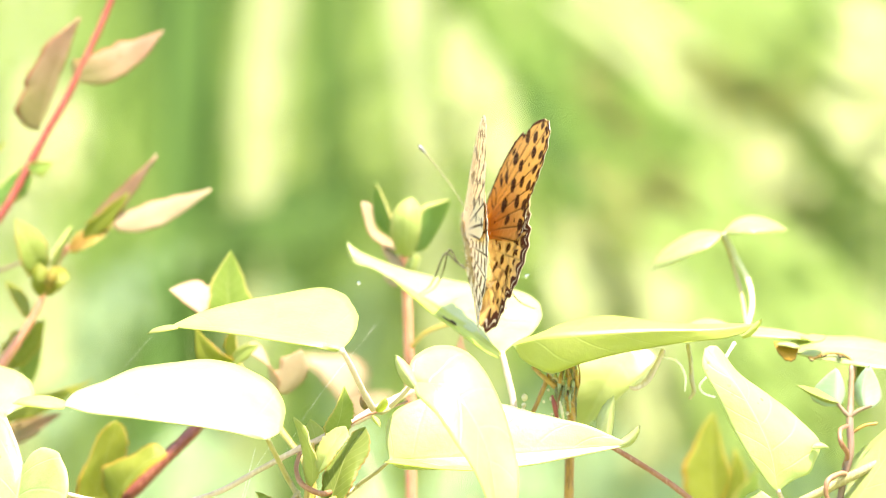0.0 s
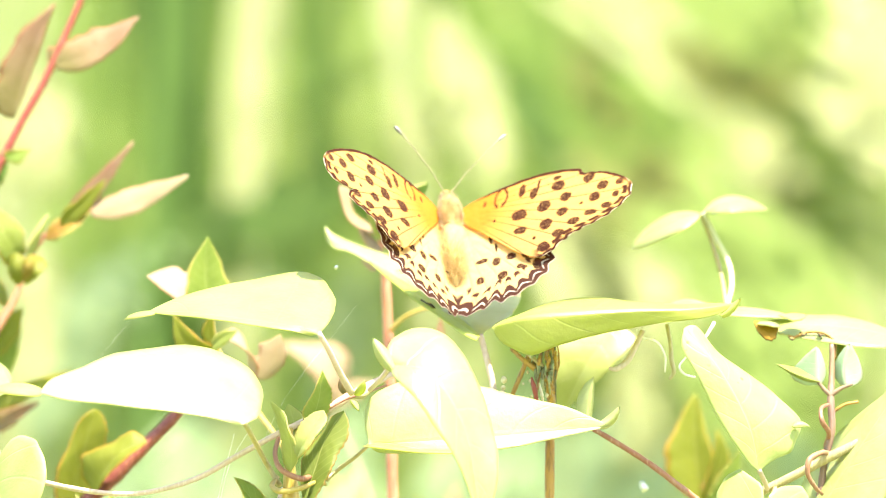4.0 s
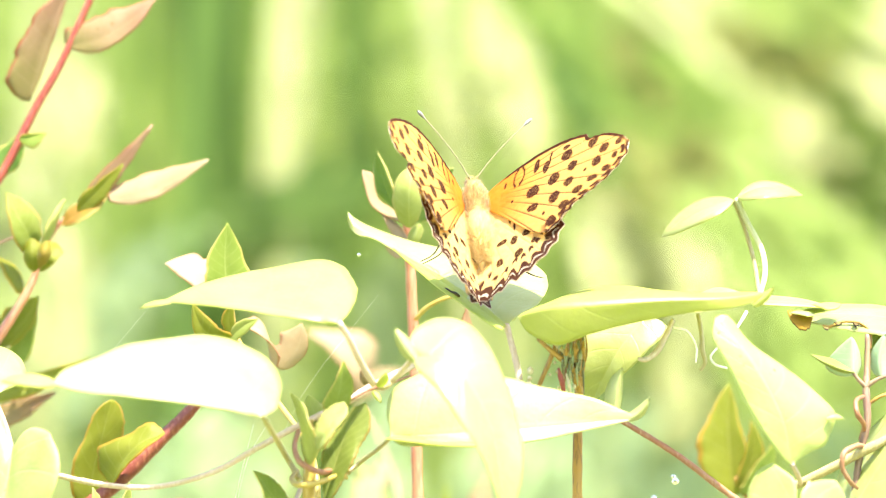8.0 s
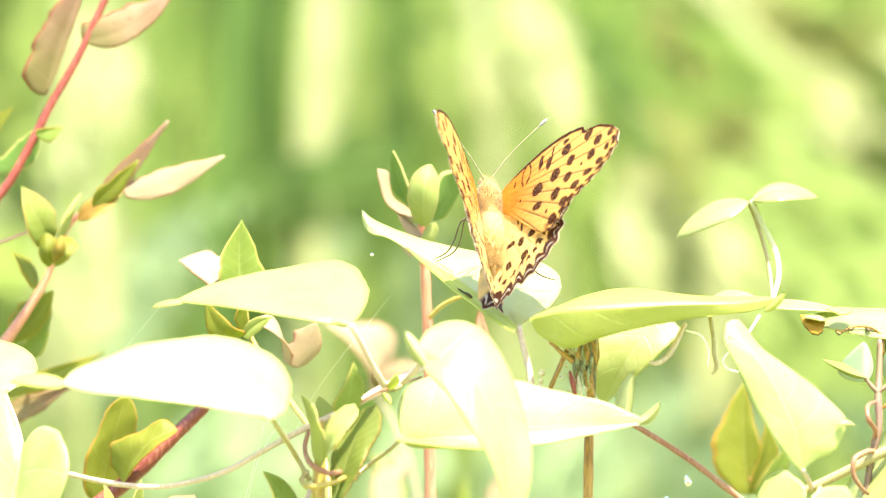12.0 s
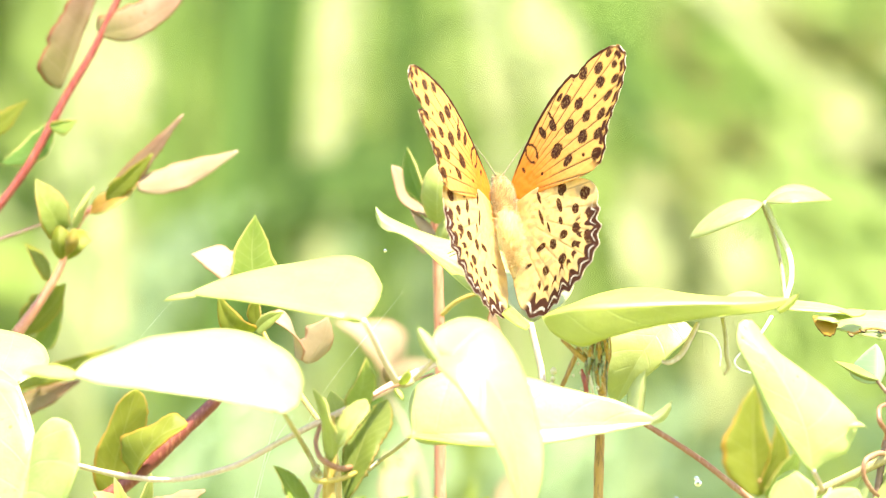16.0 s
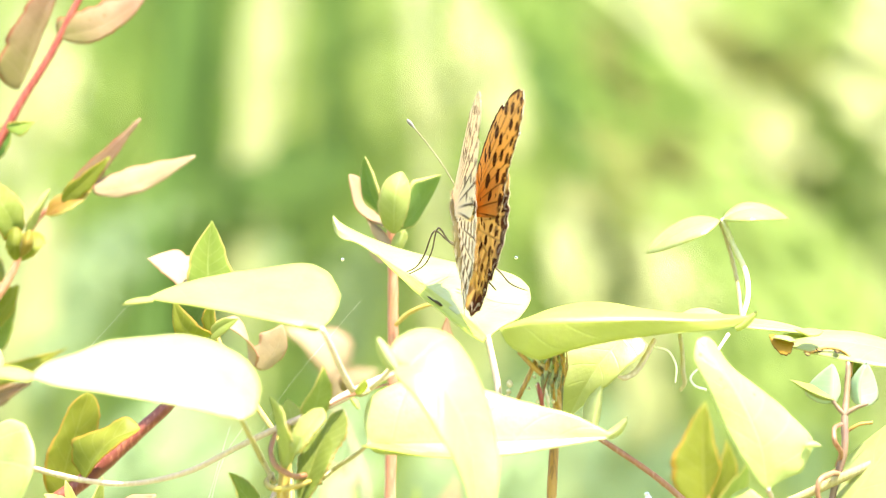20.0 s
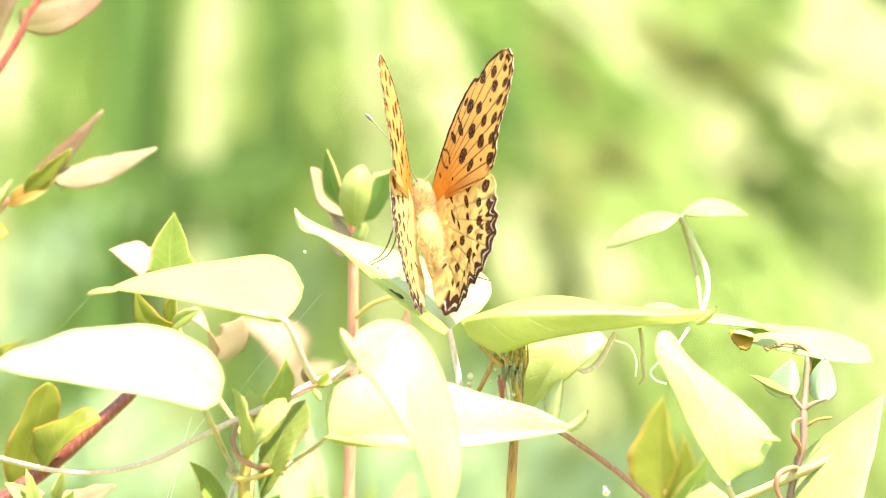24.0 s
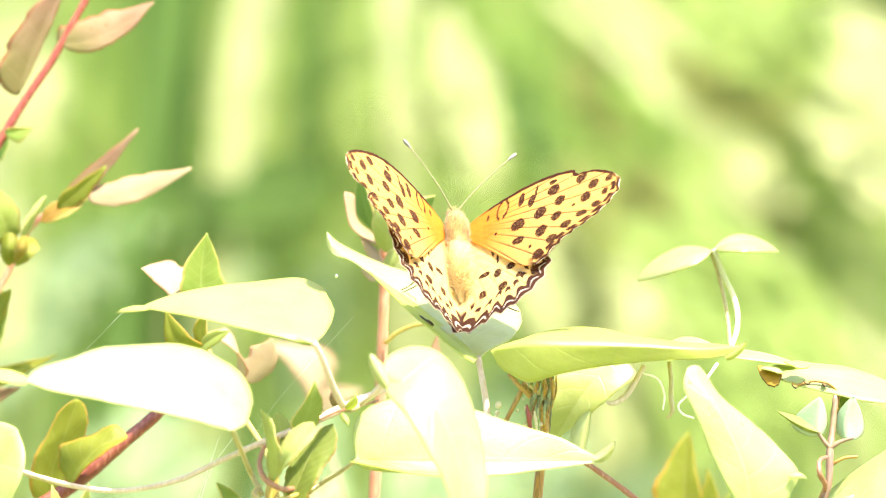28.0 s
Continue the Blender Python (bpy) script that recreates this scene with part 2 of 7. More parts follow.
LICHEN = stem_material("lichened_bark", (0.13, 0.17, 0.08), (0.22, 0.27, 0.15), (0.36, 0.36, 0.24), 0.8)
RUSSET_STEM = stem_material("russet_stem", (0.20, 0.07, 0.04), (0.24, 0.12, 0.07), (0.32, 0.20, 0.14))
WING_TOP = painted_material("wing_scales", 0.66, 0.6)
WING_UNDER = painted_material("wing_underside_scales", 0.52, 0.6, amount=0.12, tint=0.1)
HAIR = painted_material("body_hair", 0.0, 0.75, fuzz=2500.0, amount=0.55, sheen=0.4)
CHITIN = plain_material("dark_chitin", (0.05, 0.035, 0.02), (0.14, 0.1, 0.06), 900.0, 0.35)
LEG = plain_material("leg_scales", (0.03, 0.022, 0.012), (0.09, 0.065, 0.035), 1500.0, 0.5)
FEELER = plain_material("antenna_scales", (0.10, 0.08, 0.045), (0.26, 0.22, 0.13), 1800.0, 0.5)
CLUB = plain_material("antenna_club", (0.04, 0.03, 0.025), (0.22, 0.22, 0.21), 900.0, 0.4)
SILK = plain_material("spider_silk", (0.7, 0.72, 0.68), (0.85, 0.85, 0.82), 300.0, 0.3, 0.0, 0.3)
DEW, _, _, drop = tree("dew_drop")
drop.inputs["Transmission Weight"].default_value, drop.inputs["Roughness"].default_value, drop.inputs["IOR"].default_value = 1.0, 0.02, 1.33
BUD = plain_material("pale_bud", (0.45, 0.38, 0.22), (0.6, 0.56, 0.4), 700.0, 0.5, 0.0, 0.2)
SOIL = plain_material("soil_and_litter", (0.10, 0.12, 0.04), (0.22, 0.24, 0.09), 6.0, 0.9)

# ---- building helpers ----
DIST, CENTRE = 1.282, 0.80


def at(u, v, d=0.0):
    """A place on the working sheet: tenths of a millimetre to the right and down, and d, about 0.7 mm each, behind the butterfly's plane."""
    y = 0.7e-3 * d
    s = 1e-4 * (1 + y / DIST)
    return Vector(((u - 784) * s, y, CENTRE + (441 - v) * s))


def mesh_object(name, verts, faces, material, parent=None, label="", smooth=True):
    me = bpy.data.meshes.new(name)
    me.from_pydata([tuple(v) for v in verts], [], faces)
    me.materials.append(material)
    if smooth:
        me.polygons.foreach_set("use_smooth", [True] * len(me.polygons))
    me.update()
    ob = new(name, me)
    ob.parent = parent
    if label:
        tagged(ob, label)
    return ob


def thing(name, place, label, category, group="", kind=""):
    ob = new(name)
    ob.location = place
    ob.empty_display_size = 0.01
    return tagged(ob, label, category, group, kind)


def own(ob, parent):
    """Moves a mesh that was built in world space under its thing."""
    root = parent
    shift = Vector((0, 0, 0))
    while root:
        shift += root.location
        root = root.parent
    ob.parent = parent
    ob.data.transform(Matrix.Translation(-shift))
    return ob


def spline(points, steps):
    """A smooth line through the points, with what else they carry."""
    p = np.array(points, float)
    if len(p) == 2:
        t = np.linspace(0, 1, steps + 1)[:, None]
        return p[0] * (1 - t) + p[1] * t
    q = np.vstack([2 * p[0] - p[1], p, 2 * p[-1] - p[-2]])
    knot = np.r_[0, np.cumsum(np.maximum(np.linalg.norm(np.diff(q[:, :3], axis=0), axis=1), 1e-9) ** 0.5)]
    out = []
    for i in range(1, len(q) - 2):
        k0, k1, k2, k3 = knot[i - 1:i + 3]
        for t in np.linspace(k1, k2, steps, endpoint=False):
            a1 = ((k1 - t) * q[i - 1] + (t - k0) * q[i]) / (k1 - k0)
            a2 = ((k2 - t) * q[i] + (t - k1) * q[i + 1]) / (k2 - k1)
            a3 = ((k3 - t) * q[i + 1] + (t - k2) * q[i + 2]) / (k3 - k2)
            b1 = ((k2 - t) * a1 + (t - k0) * a2) / (k2 - k0)
            b2 = ((k3 - t) * a2 + (t - k1) * a3) / (k3 - k1)
            out.append(((k2 - t) * b1 + (t - k1) * b2) / (k2 - k1))
    out.append(p[-1])
    return np.array(out)


def tube_data(points, radii, steps=6, sides=8, knobs=0.06, seed=0):
    """Vertices and faces of a round stem through world points, with its radius in metres at each."""
    line = spline([(*p, r) for p, r in zip(points, radii)], steps)
    rnd = random.Random(seed)
    verts, faces, up = [], [], Vector((0.31, 0.87, 0.38))
    for i, row in enumerate(line):
        a, b = line[max(0, i - 1)][:3], line[min(len(line) - 1, i + 1)][:3]
        d = Vector(b - a)
        d = d.normalized() if d.length > 1e-9 else Vector((0, 0, 1))
        e = d.cross(up)
        e = e.normalized() if e.length > 1e-3 else d.orthogonal().normalized()
        f = e.cross(d)
        up = f
        r = row[3] * (1 + knobs * rnd.uniform(-1, 1))
        for j in range(sides):
            w = 2 * math.pi * j / sides
            verts.append(Vector(row[:3]) + (e * math.cos(w) + f * math.sin(w)) * r)
    n = len(line)
    for i in range(n - 1):
        for j in range(sides):
            k = (j + 1) % sides
            faces.append((i * sides + j, i * sides + k, (i + 1) * sides + k, (i + 1) * sides + j))
    faces.append(tuple(range(sides - 1, -1, -1)))
    faces.append(tuple((n - 1) * sides + j for j in range(sides)))
    return verts, faces


def stem(name, rows, material, parent, label="", steps=7, knobs=0.06, sides=8):
    """rows: u, v, d on the sheet and the width there in tenths of a millimetre."""
    v, f = tube_data([at(*r[:3]) for r in rows], [r[3] * 0.5e-4 for r in rows], steps, sides, knobs, len(rows) + int(rows[0][0]))
    ob = mesh_object(name, v, f, material, None, label)
    return own(ob, parent)


PROFILES = {"heart": (0.0, 0.40, 1.0), "taper": (0.0, 0.33, 3.0), "ovate": (0.0, 0.62, 1.0), "lance": (0.0, 0.75, 0.85), "long": (0.05, 0.5, 0.75), "round": (0.05, 0.45, 0.55)}


def blade(name, base, ctrl, tip, side_a, side_b, material, parent, label="", profile="ovate", back=0.0, arch=0.12, ripple=0.03, rows=30, cols=7, curl=0.0, thick=0.22, bite=0.0):
    """A leaf: its midrib bends from base by ctrl to tip; side_a and side_b lead from the midrib to the two rims at the widest place.
    back: how far the lobes reach behind the base, tenths of a millimetre; arch: how far each half bulges; curl: lift of the tip."""
    b, c, t = at(*base), at(*ctrl), at(*tip)
    z0, p, q = PROFILES[profile]
    s = np.linspace(0, 1, rows + 1) ** 1.35
    w = (s + z0) ** p * np.maximum(1 - s, 0) ** q
    w = w / w.max()
    w[-1] = 0.0
    axis = (t - b).normalized()
    seed = Vector((b.x * 400 + 3.1, b.z * 400, tip[0] * 0.013))
    grid, uvs = [], []
    ks = [-(cols - i) / cols for i in range(cols)] + [i / cols for i in range(cols + 1)]
    span = (t - b).length
    va = Vector((side_a[0] * 1e-4, side_a[2] * 1e-3, -side_a[1] * 1e-4))
    vb = Vector((side_b[0] * 1e-4, side_b[2] * 1e-3, -side_b[1] * 1e-4))
    na = axis.cross(va).normalized() * (1 if axis.cross(va).y < 0 else -1)
    nb = axis.cross(vb).normalized() * (1 if axis.cross(vb).y < 0 else -1)
    for i, si in enumerate(s):
        m = b * (1 - si) ** 2 + c * 2 * si * (1 - si) + t * si ** 2
        for k in ks:
            v, nv = (va, na) if k >= 0 else (vb, nb)
            a = abs(k)
            wave = 1 + ripple * 2.2 * a * noise.noise(seed + Vector((si * 5.0, k, 0.0))) + ripple * a * noise.noise(seed + Vector((si * 17.0, k, 4.0)))
            if bite and k > 0.5:
                wave *= 1 - bite * max(0.0, noise.noise(seed + Vector((si * 9.0, 7.0, 0.0))))
            pt = m + v * (a * w[i] * wave) + nv * (arch * v.length * w[i] * a * (1 - a) * 2.0)
            pt = pt - axis * (back * 1e-4 * a * w[i] * 1.5 * max(0.0, 1 - si * 2.2) ** 1.4)
            pt += nv * (ripple * 0.10 * span * noise.noise(seed + Vector((si * 6.0, k * 2.0, 9.0))) * a)
            pt.z += curl * 1e-4 * max(0.0, si - 0.75) ** 2 * 16
            grid.append(pt)
            uvs.append((0.5 + 0.5 * k, si))
    return leaf_shell(name, grid, uvs, rows, len(ks), thick, material, parent, label)


def leaf_shell(name, grid, uvs, rows, nc, thick, material, parent, label):
    """Closes a grid of points into a blade with two faces and a rim."""
    g = np.array([tuple(v) for v in grid]).reshape(rows + 1, nc, 3)
    du, dv = np.gradient(g, axis=0), np.gradient(g, axis=1)
    nrm = np.cross(du, dv)
    ln = np.linalg.norm(nrm, axis=2, keepdims=True)
    nrm = nrm / np.maximum(ln, 1e-12)
    low = g - nrm * thick * 1e-3
    verts = np.vstack([g.reshape(-1, 3), low.reshape(-1, 3)])
    size = (rows + 1) * nc
    faces = []
    for i in range(rows):
        for j in range(nc - 1):
            x = i * nc + j
            faces.append((x, x + nc, x + nc + 1, x + 1))
            faces.append((size + x, size + x + 1, size + x + nc + 1, size + x + nc))
    rim = [i * nc for i in range(rows + 1)] + [rows * nc + j for j in range(1, nc)] + [i * nc + nc - 1 for i in range(rows - 1, -1, -1)] + list(range(nc - 2, 0, -1))
    for x, y in zip(rim, rim[1:] + rim[:1]):
        faces.append((x, size + x, size + y, y))
    ob = mesh_object(name, verts, faces, material, None, label)
    layer = ob.data.uv_layers.new(name="UVMap")
    both = np.array(uvs + uvs)
    idx = np.empty(len(ob.data.loops), int)
    ob.data.loops.foreach_get("vertex_index", idx)
    layer.data.foreach_set("uv", both[idx].astype(np.float32).ravel())
    own(ob, parent)
    return ob


def lofted(name, rib, rim_a, rim_b, material, parent, label="", arch=0.1, ripple=0.03, rows=36, cols=8, thick=0.22, teeth=0.0):
    """A leaf spread between its midrib and two rims, all from the stalk to the tip."""
    def run(points, steps):
        line = spline([tuple(at(*p)) for p in points], 12)
        seg = np.r_[0, np.cumsum(np.linalg.norm(np.diff(line, axis=0), axis=1))]
        s = np.linspace(0, seg[-1], steps + 1)
        return [Vector((np.interp(s[i], seg, line[:, 0]), np.interp(s[i], seg, line[:, 1]), np.interp(s[i], seg, line[:, 2]))) for i in range(steps + 1)]

    mid, ra, rb = run(rib, rows), run([rib[0], *rim_a, rib[-1]], rows), run([rib[0], *rim_b, rib[-1]], rows)
    seed = Vector((mid[0].x * 400 + 3.1, mid[0].z * 400, rib[-1][0] * 0.013))
    ks = [-(cols - i) / cols for i in range(cols)] + [i / cols for i in range(cols + 1)]
    axis = (mid[-1] - mid[0]).normalized()
    span = (mid[-1] - mid[0]).length
    grid, uvs = [], []
    for i in range(rows + 1):
        si = i / rows
        for k in ks:
            a, v = abs(k), (ra[i] if k >= 0 else rb[i]) - mid[i]
            nv = axis.cross(v)
            nv = nv.normalized() * (1 if nv.y < 0 else -1) if nv.length > 1e-7 else Vector((0, 0, 0))
            edge = 1 + ripple * a * a * (1.2 * noise.noise(seed + Vector((si * 7.0, k, 0.0))) + 0.9 * noise.noise(seed + Vector((si * 23.0, k, 4.0))))
            if a == 1.0:
                edge += teeth * (1 - (i * 1.0 + (1 if k > 0 else 0)) % 3 / 1.5)
            pt = mid[i] + v * a * edge + nv * (arch * v.length * a * (1 - a) * 2.0)
            swell = math.sin(math.pi * min(1.0, si * 1.02))
            pt += nv * (swell * span * ripple * (0.16 * noise.noise(seed + Vector((si * 6.0, k * 2.0, 9.0))) * a + 0.05 * noise.noise(seed + Vector((si * 16.0, k * 5.0, 2.0)))))
            grid.append(pt)
            uvs.append((0.5 + 0.5 * k, si))
    return leaf_shell(name, grid, uvs, rows, len(ks), thick, material, parent, label)


# ---- the climbing vine: one plant with many heart-shaped leaves ----
def vine_left():
    """The part of the vine that carries the two long leaves and the leaves at its end."""
    root = thing("climbing_vine", at(550, 8441, -20), "green climbing vine with pinkish stems and sunlit heart-shaped leaves", "vine", "climbing vines")
    stem("runner", [(20, 735, -12, 8), (60, 770, -12, 9), (135, 790, -14, 10), (220, 806, -16, 10), (300, 808, -18, 10), (400, 782, -20, 11), (480, 738, -22, 11), (545, 703, -23, 12), (610, 672, -22, 14), (682, 632, -14, 17), (745, 598, -2, 13), (790, 578, 6, 11)], PINK_STEM, root, "pinkish tan runner stem")
    stem("runner", [(640, 656, -21, 5), (672, 638, -19, 6), (700, 630, -13, 5), (745, 613, -1, 4)], RUSSET_STEM, root, "reddish side of the runner")
    stem("runner", [(682, 630, -16, 12), (700, 632, -14, 12), (720, 615, -8, 10), (746, 588, -2, 9), (765, 560, 2, 8)], TAN_STEM, root)
    # node with bracts
    blade("bract", (690, 632, -25), (700, 620, -28), (706, 606, -28), (7, 2, 1), (-6, 0, 1), VINE_GREEN, root, profile="ovate", rows=8, cols=3)
    blade("bract", (668, 628, -26), (662, 612, -28), (664, 598, -27), (6, 1, 1), (-5, 1, 1), PINK, root, profile="ovate", rows=8, cols=3)
    blade("bract", (680, 640, -27), (690, 652, -29), (694, 660, -29), (6, -2, 1), (-5, 2, 1), VINE_GREEN, root, profile="ovate", rows=8, cols=3)
    # leaf above the runner
    a = lofted("leaf", [(622, 521, -42), (560, 506, -40), (460, 491, -36), (380, 482, -32), (312, 482, -28)], [(640, 502, -36), (652, 462, -22), (630, 424, -12), (590, 409, -8), (506, 423, -8), (422, 440, -13), (364, 458, -20)], [(606, 523, -41), (565, 516, -42), (500, 506, -40), (422, 494, -36), (364, 488, -32)], VINE_SOFT, root, "pale sunlit heart-shaped leaf")
    stem("petiole", [(623, 520, -42, 9), (640, 550, -38, 11), (660, 590, -32, 12), (682, 628, -26, 13)], PINK_STEM, a)
    blade("leaf_tip", (326, 483, -29), (296, 484, -29), (270, 494, -28), (0, -4, 2), (0, 5, -2), SHRUB_PALE, a, "green curled leaf tip", "long", rows=8, cols=3)
    # lower leaf
    b = lofted("leaf", [(487, 685, -72), (416, 663, -73), (325, 650, -74), (220, 640, -73), (116, 628, -72)], [(508, 675, -66), (519, 640, -54), (512, 608, -46), (490, 578, -40), (448, 554, -38), (390, 541, -38), (312, 548, -42), (240, 562, -48), (188, 585, -56), (136, 606, -66)], [(470, 685, -72), (416, 673, -75), (325, 660, -76), (247, 650, -76), (160, 641, -74)], VINE, root, "broad sunlit heart-shaped leaf")
    stem("petiole", [(487, 684, -72, 8), (505, 715, -48, 9), (530, 758, -19, 10), (552, 796, -21, 11)], TAN_STEM, b)
    blade("leaf_tip", (118, 628, -72), (70, 616, -71), (24, 624, -70), (0, -9, 5), (0, 10, -5), VINE_GREEN, b, "narrow twisted green leaf tip", "long", rows=12, cols=3)
    # leaves at the runner's end
    c = lofted("leaf", [(46, 738, -20), (36, 800, -26), (15, 890, -30), (-30, 985, -32)], [(64, 712, -23), (91, 703, -30), (117, 724, -38), (130, 762, -42), (124, 802, -44), (104, 850, -43), (50, 930, -36)], [(30, 694, -14), (8, 650, -8), (-34, 640, -4), (-84, 680, -8), (-112, 780, -18), (-92, 890, -28)], VINE_SPOT, root, "large drooping sunlit heart-shaped leaf")
    stem("petiole", [(44, 737, -12, 8), (34, 700, -10, 8), (14, 652, -8, 8)], PINK_STEM, c)
    blade("leaf", (14, 646, 2), (-40, 600, 10), (-130, 560, 16), (50, -52, 10), (-8, 30, -8), VINE, root, "heart-shaped leaf with an upturned corner", "heart", 30, 0.1, 0.03)
    # coils round the yellow shoot
    stem("tendril", [(552, 702, -22, 8), (543, 740, -28, 9), (556, 768, -33, 10), (585, 782, -34, 11), (606, 780, -28, 11), (618, 772, -20, 9)], RUSSET_STEM, root, "brownish coiling stem", 8)
    stem("tendril", [(548, 780, -18, 8), (538, 796, -26, 10), (556, 806, -34, 11), (590, 800, -34, 10), (615, 790, -30, 8), (632, 790, -26, 7), (634, 794, -24, 5)], YELLOW_STEM, root, "olive coiling stem", 8)
    stem("tendril", [(558, 800, -16, 8), (545, 840, -22, 9), (556, 890, -30, 10), (588, 950, -33, 11), (622, 1000, -30, 11), (660, 1060, -24, 11), (640, 1400, -20, 14), (560, 4000, -20, 20), (550, 8441, -20, 22)], PINK_STEM, root, "pale pinkish vine stem", 8)
    stem("tendril", [(540, 855, -20, 6), (562, 880, -30, 8), (566, 950, -32, 9), (592, 966, -34, 8), (615, 968, -30, 6)], TAN_STEM, root, "", 8)
    return root


def vine_right():
    root = thing("climbing_vine", at(1040, 8441, -4), "green climbing vine with heart-shaped leaves and a brown upright stem", "vine", "climbing vines")
    # upright stem
    stem("main_stem", [(1045, 540, 6, 18), (1046, 600, 6, 17), (1043, 660, 4, 17), (1041, 760, 2, 18), (1041, 860, 0, 19), (1043, 955, -2, 22), (1040, 1200, -2, 24), (1040, 4000, -4, 30), (1040, 8441, -4, 34)], BROWN_STEM, root, "brown ribbed upright stem")
    # old bark sleeve and its shreds
    for i, (x0, x1, w, m) in enumerate(((1050, 1053, 4, BARK), (1043, 1041, 6, BARK), (1036, 1040, 4, BROWN_STEM), (1029, 1034, 5, BARK), (1055, 1050, 3, BROWN_STEM), (1024, 1018, 4, RUSSET_STEM), (1033, 1026, 3, TAN_STEM), (1017, 1022, 3, BARK))):
        stem("bark_strip", [(x0, 536 + 5 * (i * 3 % 4), -6 - i % 3, w), (x0 + 3 - 2 * (i % 4), 572 + 6 * (i % 2), -9, w * 1.2), ((x0 + x1) / 2, 600, -8 - i % 2, w), (x1, 646 - 7 * (i * 5 % 6), -6, w * 0.5)], m, root, "", 6, 0.3)
    for i in range(12):
        x0 = 1012 + i * 3.6
        y0 = 545 + (i * 37) % 50
        stem("bark_strip", [(x0, y0, -9 - i % 3, 3 + i % 3), (x0 + (i * 7) % 5 - 2, y0 + 14, -12 - i % 2, 5 + i % 4), (x0 + (i * 5) % 7 - 4, y0 + 32 + i % 9, -9, 2)], (LICHEN, BARK, LICHEN, BROWN_STEM)[i % 4], root, "", 4, 0.4, 6)
    stem("bark_strip", [(972, 548, -8, 7), (996, 570, -10, 9), (1022, 590, -10, 12), (1046, 618, -6, 8)], BROWN_STEM, root, "splintered brown strip", 6, 0.2)
    stem("bark_strip", [(1000, 556, -10, 5), (1020, 572, -12, 9), (1040, 588, -10, 6)], TAN_STEM, root, "", 6, 0.25)
    stem("bark_strip", [(1008, 600, -12, 5), (1013, 620, -13, 10), (1018, 645, -12, 6)], RED_STEM, root, "dark red shred", 6, 0.25)
    stem("bark_strip", [(1022, 610, -13, 4), (1026, 628, -14, 6), (1030, 650, -13, 4)], BUD, root, "", 6, 0.25)
    stem("bark_strip", [(1003, 560, -8, 9), (990, 592, -9, 9), (972, 634, -9, 8)], BROWN_STEM, root)
    for x, y, r in ((958, 604, 7), (957, 618, 5), (955, 628, 6), (1006, 606, 4), (1036, 632, 4), (1019, 640, 4), (993, 611, 3), (1013, 620, 4), (1008, 634, 3), (1028, 622, 3), (1001, 590, 3), (1042, 606, 3)):
        v, f = tube_data([at(x, y + r, -9), at(x, y + r * 0.4, -9), at(x, y - r * 0.4, -9), at(x, y - r, -9)], [r * 2e-5, r * 0.8e-4, r * 0.8e-4, r * 2e-5], 3, 7, 0.1, x)
        own(mesh_object("flower_bud", v, f, BUD, None, "tiny pale bud"), root)
    # the leaf on which the butterfly sits
    p = lofted("leaf", [(915, 527, -2), (868, 476, 12), (810, 441, 30), (753, 404, 43), (712, 381, 51), (676, 362, 56), (650, 350, 58), (636, 322, 60)], [(938, 507, 2), (970, 488, 10), (987, 462, 20), (983, 434, 28), (955, 414, 34), (905, 404, 42), (850, 397, 50), (800, 388, 56), (747, 376, 60), (695, 358, 62), (662, 344, 62), (643, 332, 61)], [(905, 525, -3), (857, 487, 8), (799, 449, 26), (747, 412, 39), (705, 384, 49), (676, 369, 54), (652, 364, 57), (640, 345, 60)], VINE, root, "folded pale leaf under the butterfly", 0.06)
    stem("petiole", [(916, 522, -2, 11), (926, 560, -4, 12), (936, 600, -5, 12), (945, 640, -6, 12), (985, 672, -2, 11), (1036, 700, 2, 12)], PINK_STEM, p)
    blade("leaf_flap", (912, 527, -8), (832, 466, 15), (716, 388, 46), (-6, 11, -4), (6, -7, 2), VINE_GREEN, p, "green underside along the fold", "long", rows=20, cols=4, ripple=0.05)
    blade("withered_scrap", (834, 472, 10), (815, 463, 16), (802, 457, 20), (0, -4, -1), (0, 3, 0), WITHER, p, "dark withered scrap", "ovate", rows=8, cols=2, ripple=0.3)
    # long level leaf
    q = lofted("leaf", [(936, 509, -22), (1000, 490, -27), (1080, 485, -28), (1200, 479, -26), (1300, 477, -24), (1386, 466, -24)], [(950, 500, -16), (992, 484, -6), (1031, 467, 10), (1075, 456, 20), (1120, 455, 22), (1183, 464, 16), (1245, 469, 6), (1318, 466, -10)], [(952, 534, -22), (980, 551, -24), (1008, 561, -25), (1062, 541, -26), (1153, 518, -25), (1245, 502, -24), (1335, 490, -24)], VINE_YELLOW, root, "long level leaf with a bright upper rim", 0.06)
    blade("leaf_tip", (1352, 490, -24), (1370, 482, -25), (1387, 458, -25), (4, 3, 1), (-3, -3, 1), VINE_GREEN, q, "dark hooked leaf tip", "long", rows=10, cols=3)
    stem("petiole", [(992, 510, -4, 9), (1005, 560, -4, 10), (1030, 600, -4, 11), (1045, 640, 0, 12)], BROWN_STEM, q)
    blade("leaf", (1240, 492, 22), (1290, 458, 24), (1345, 475, 20), (0, -14, 10), (0, 18, -6), VINE, root, "pale leaf partly hidden behind another", "ovate", rows=16)
    blade("leaf", (1330, 480, 12), (1420, 478, 12), (1488, 492, 12), (0, -7, 8), (0, 8, -4), VINE, root, "narrow pale leaf seen edge on", "long", rows=14)
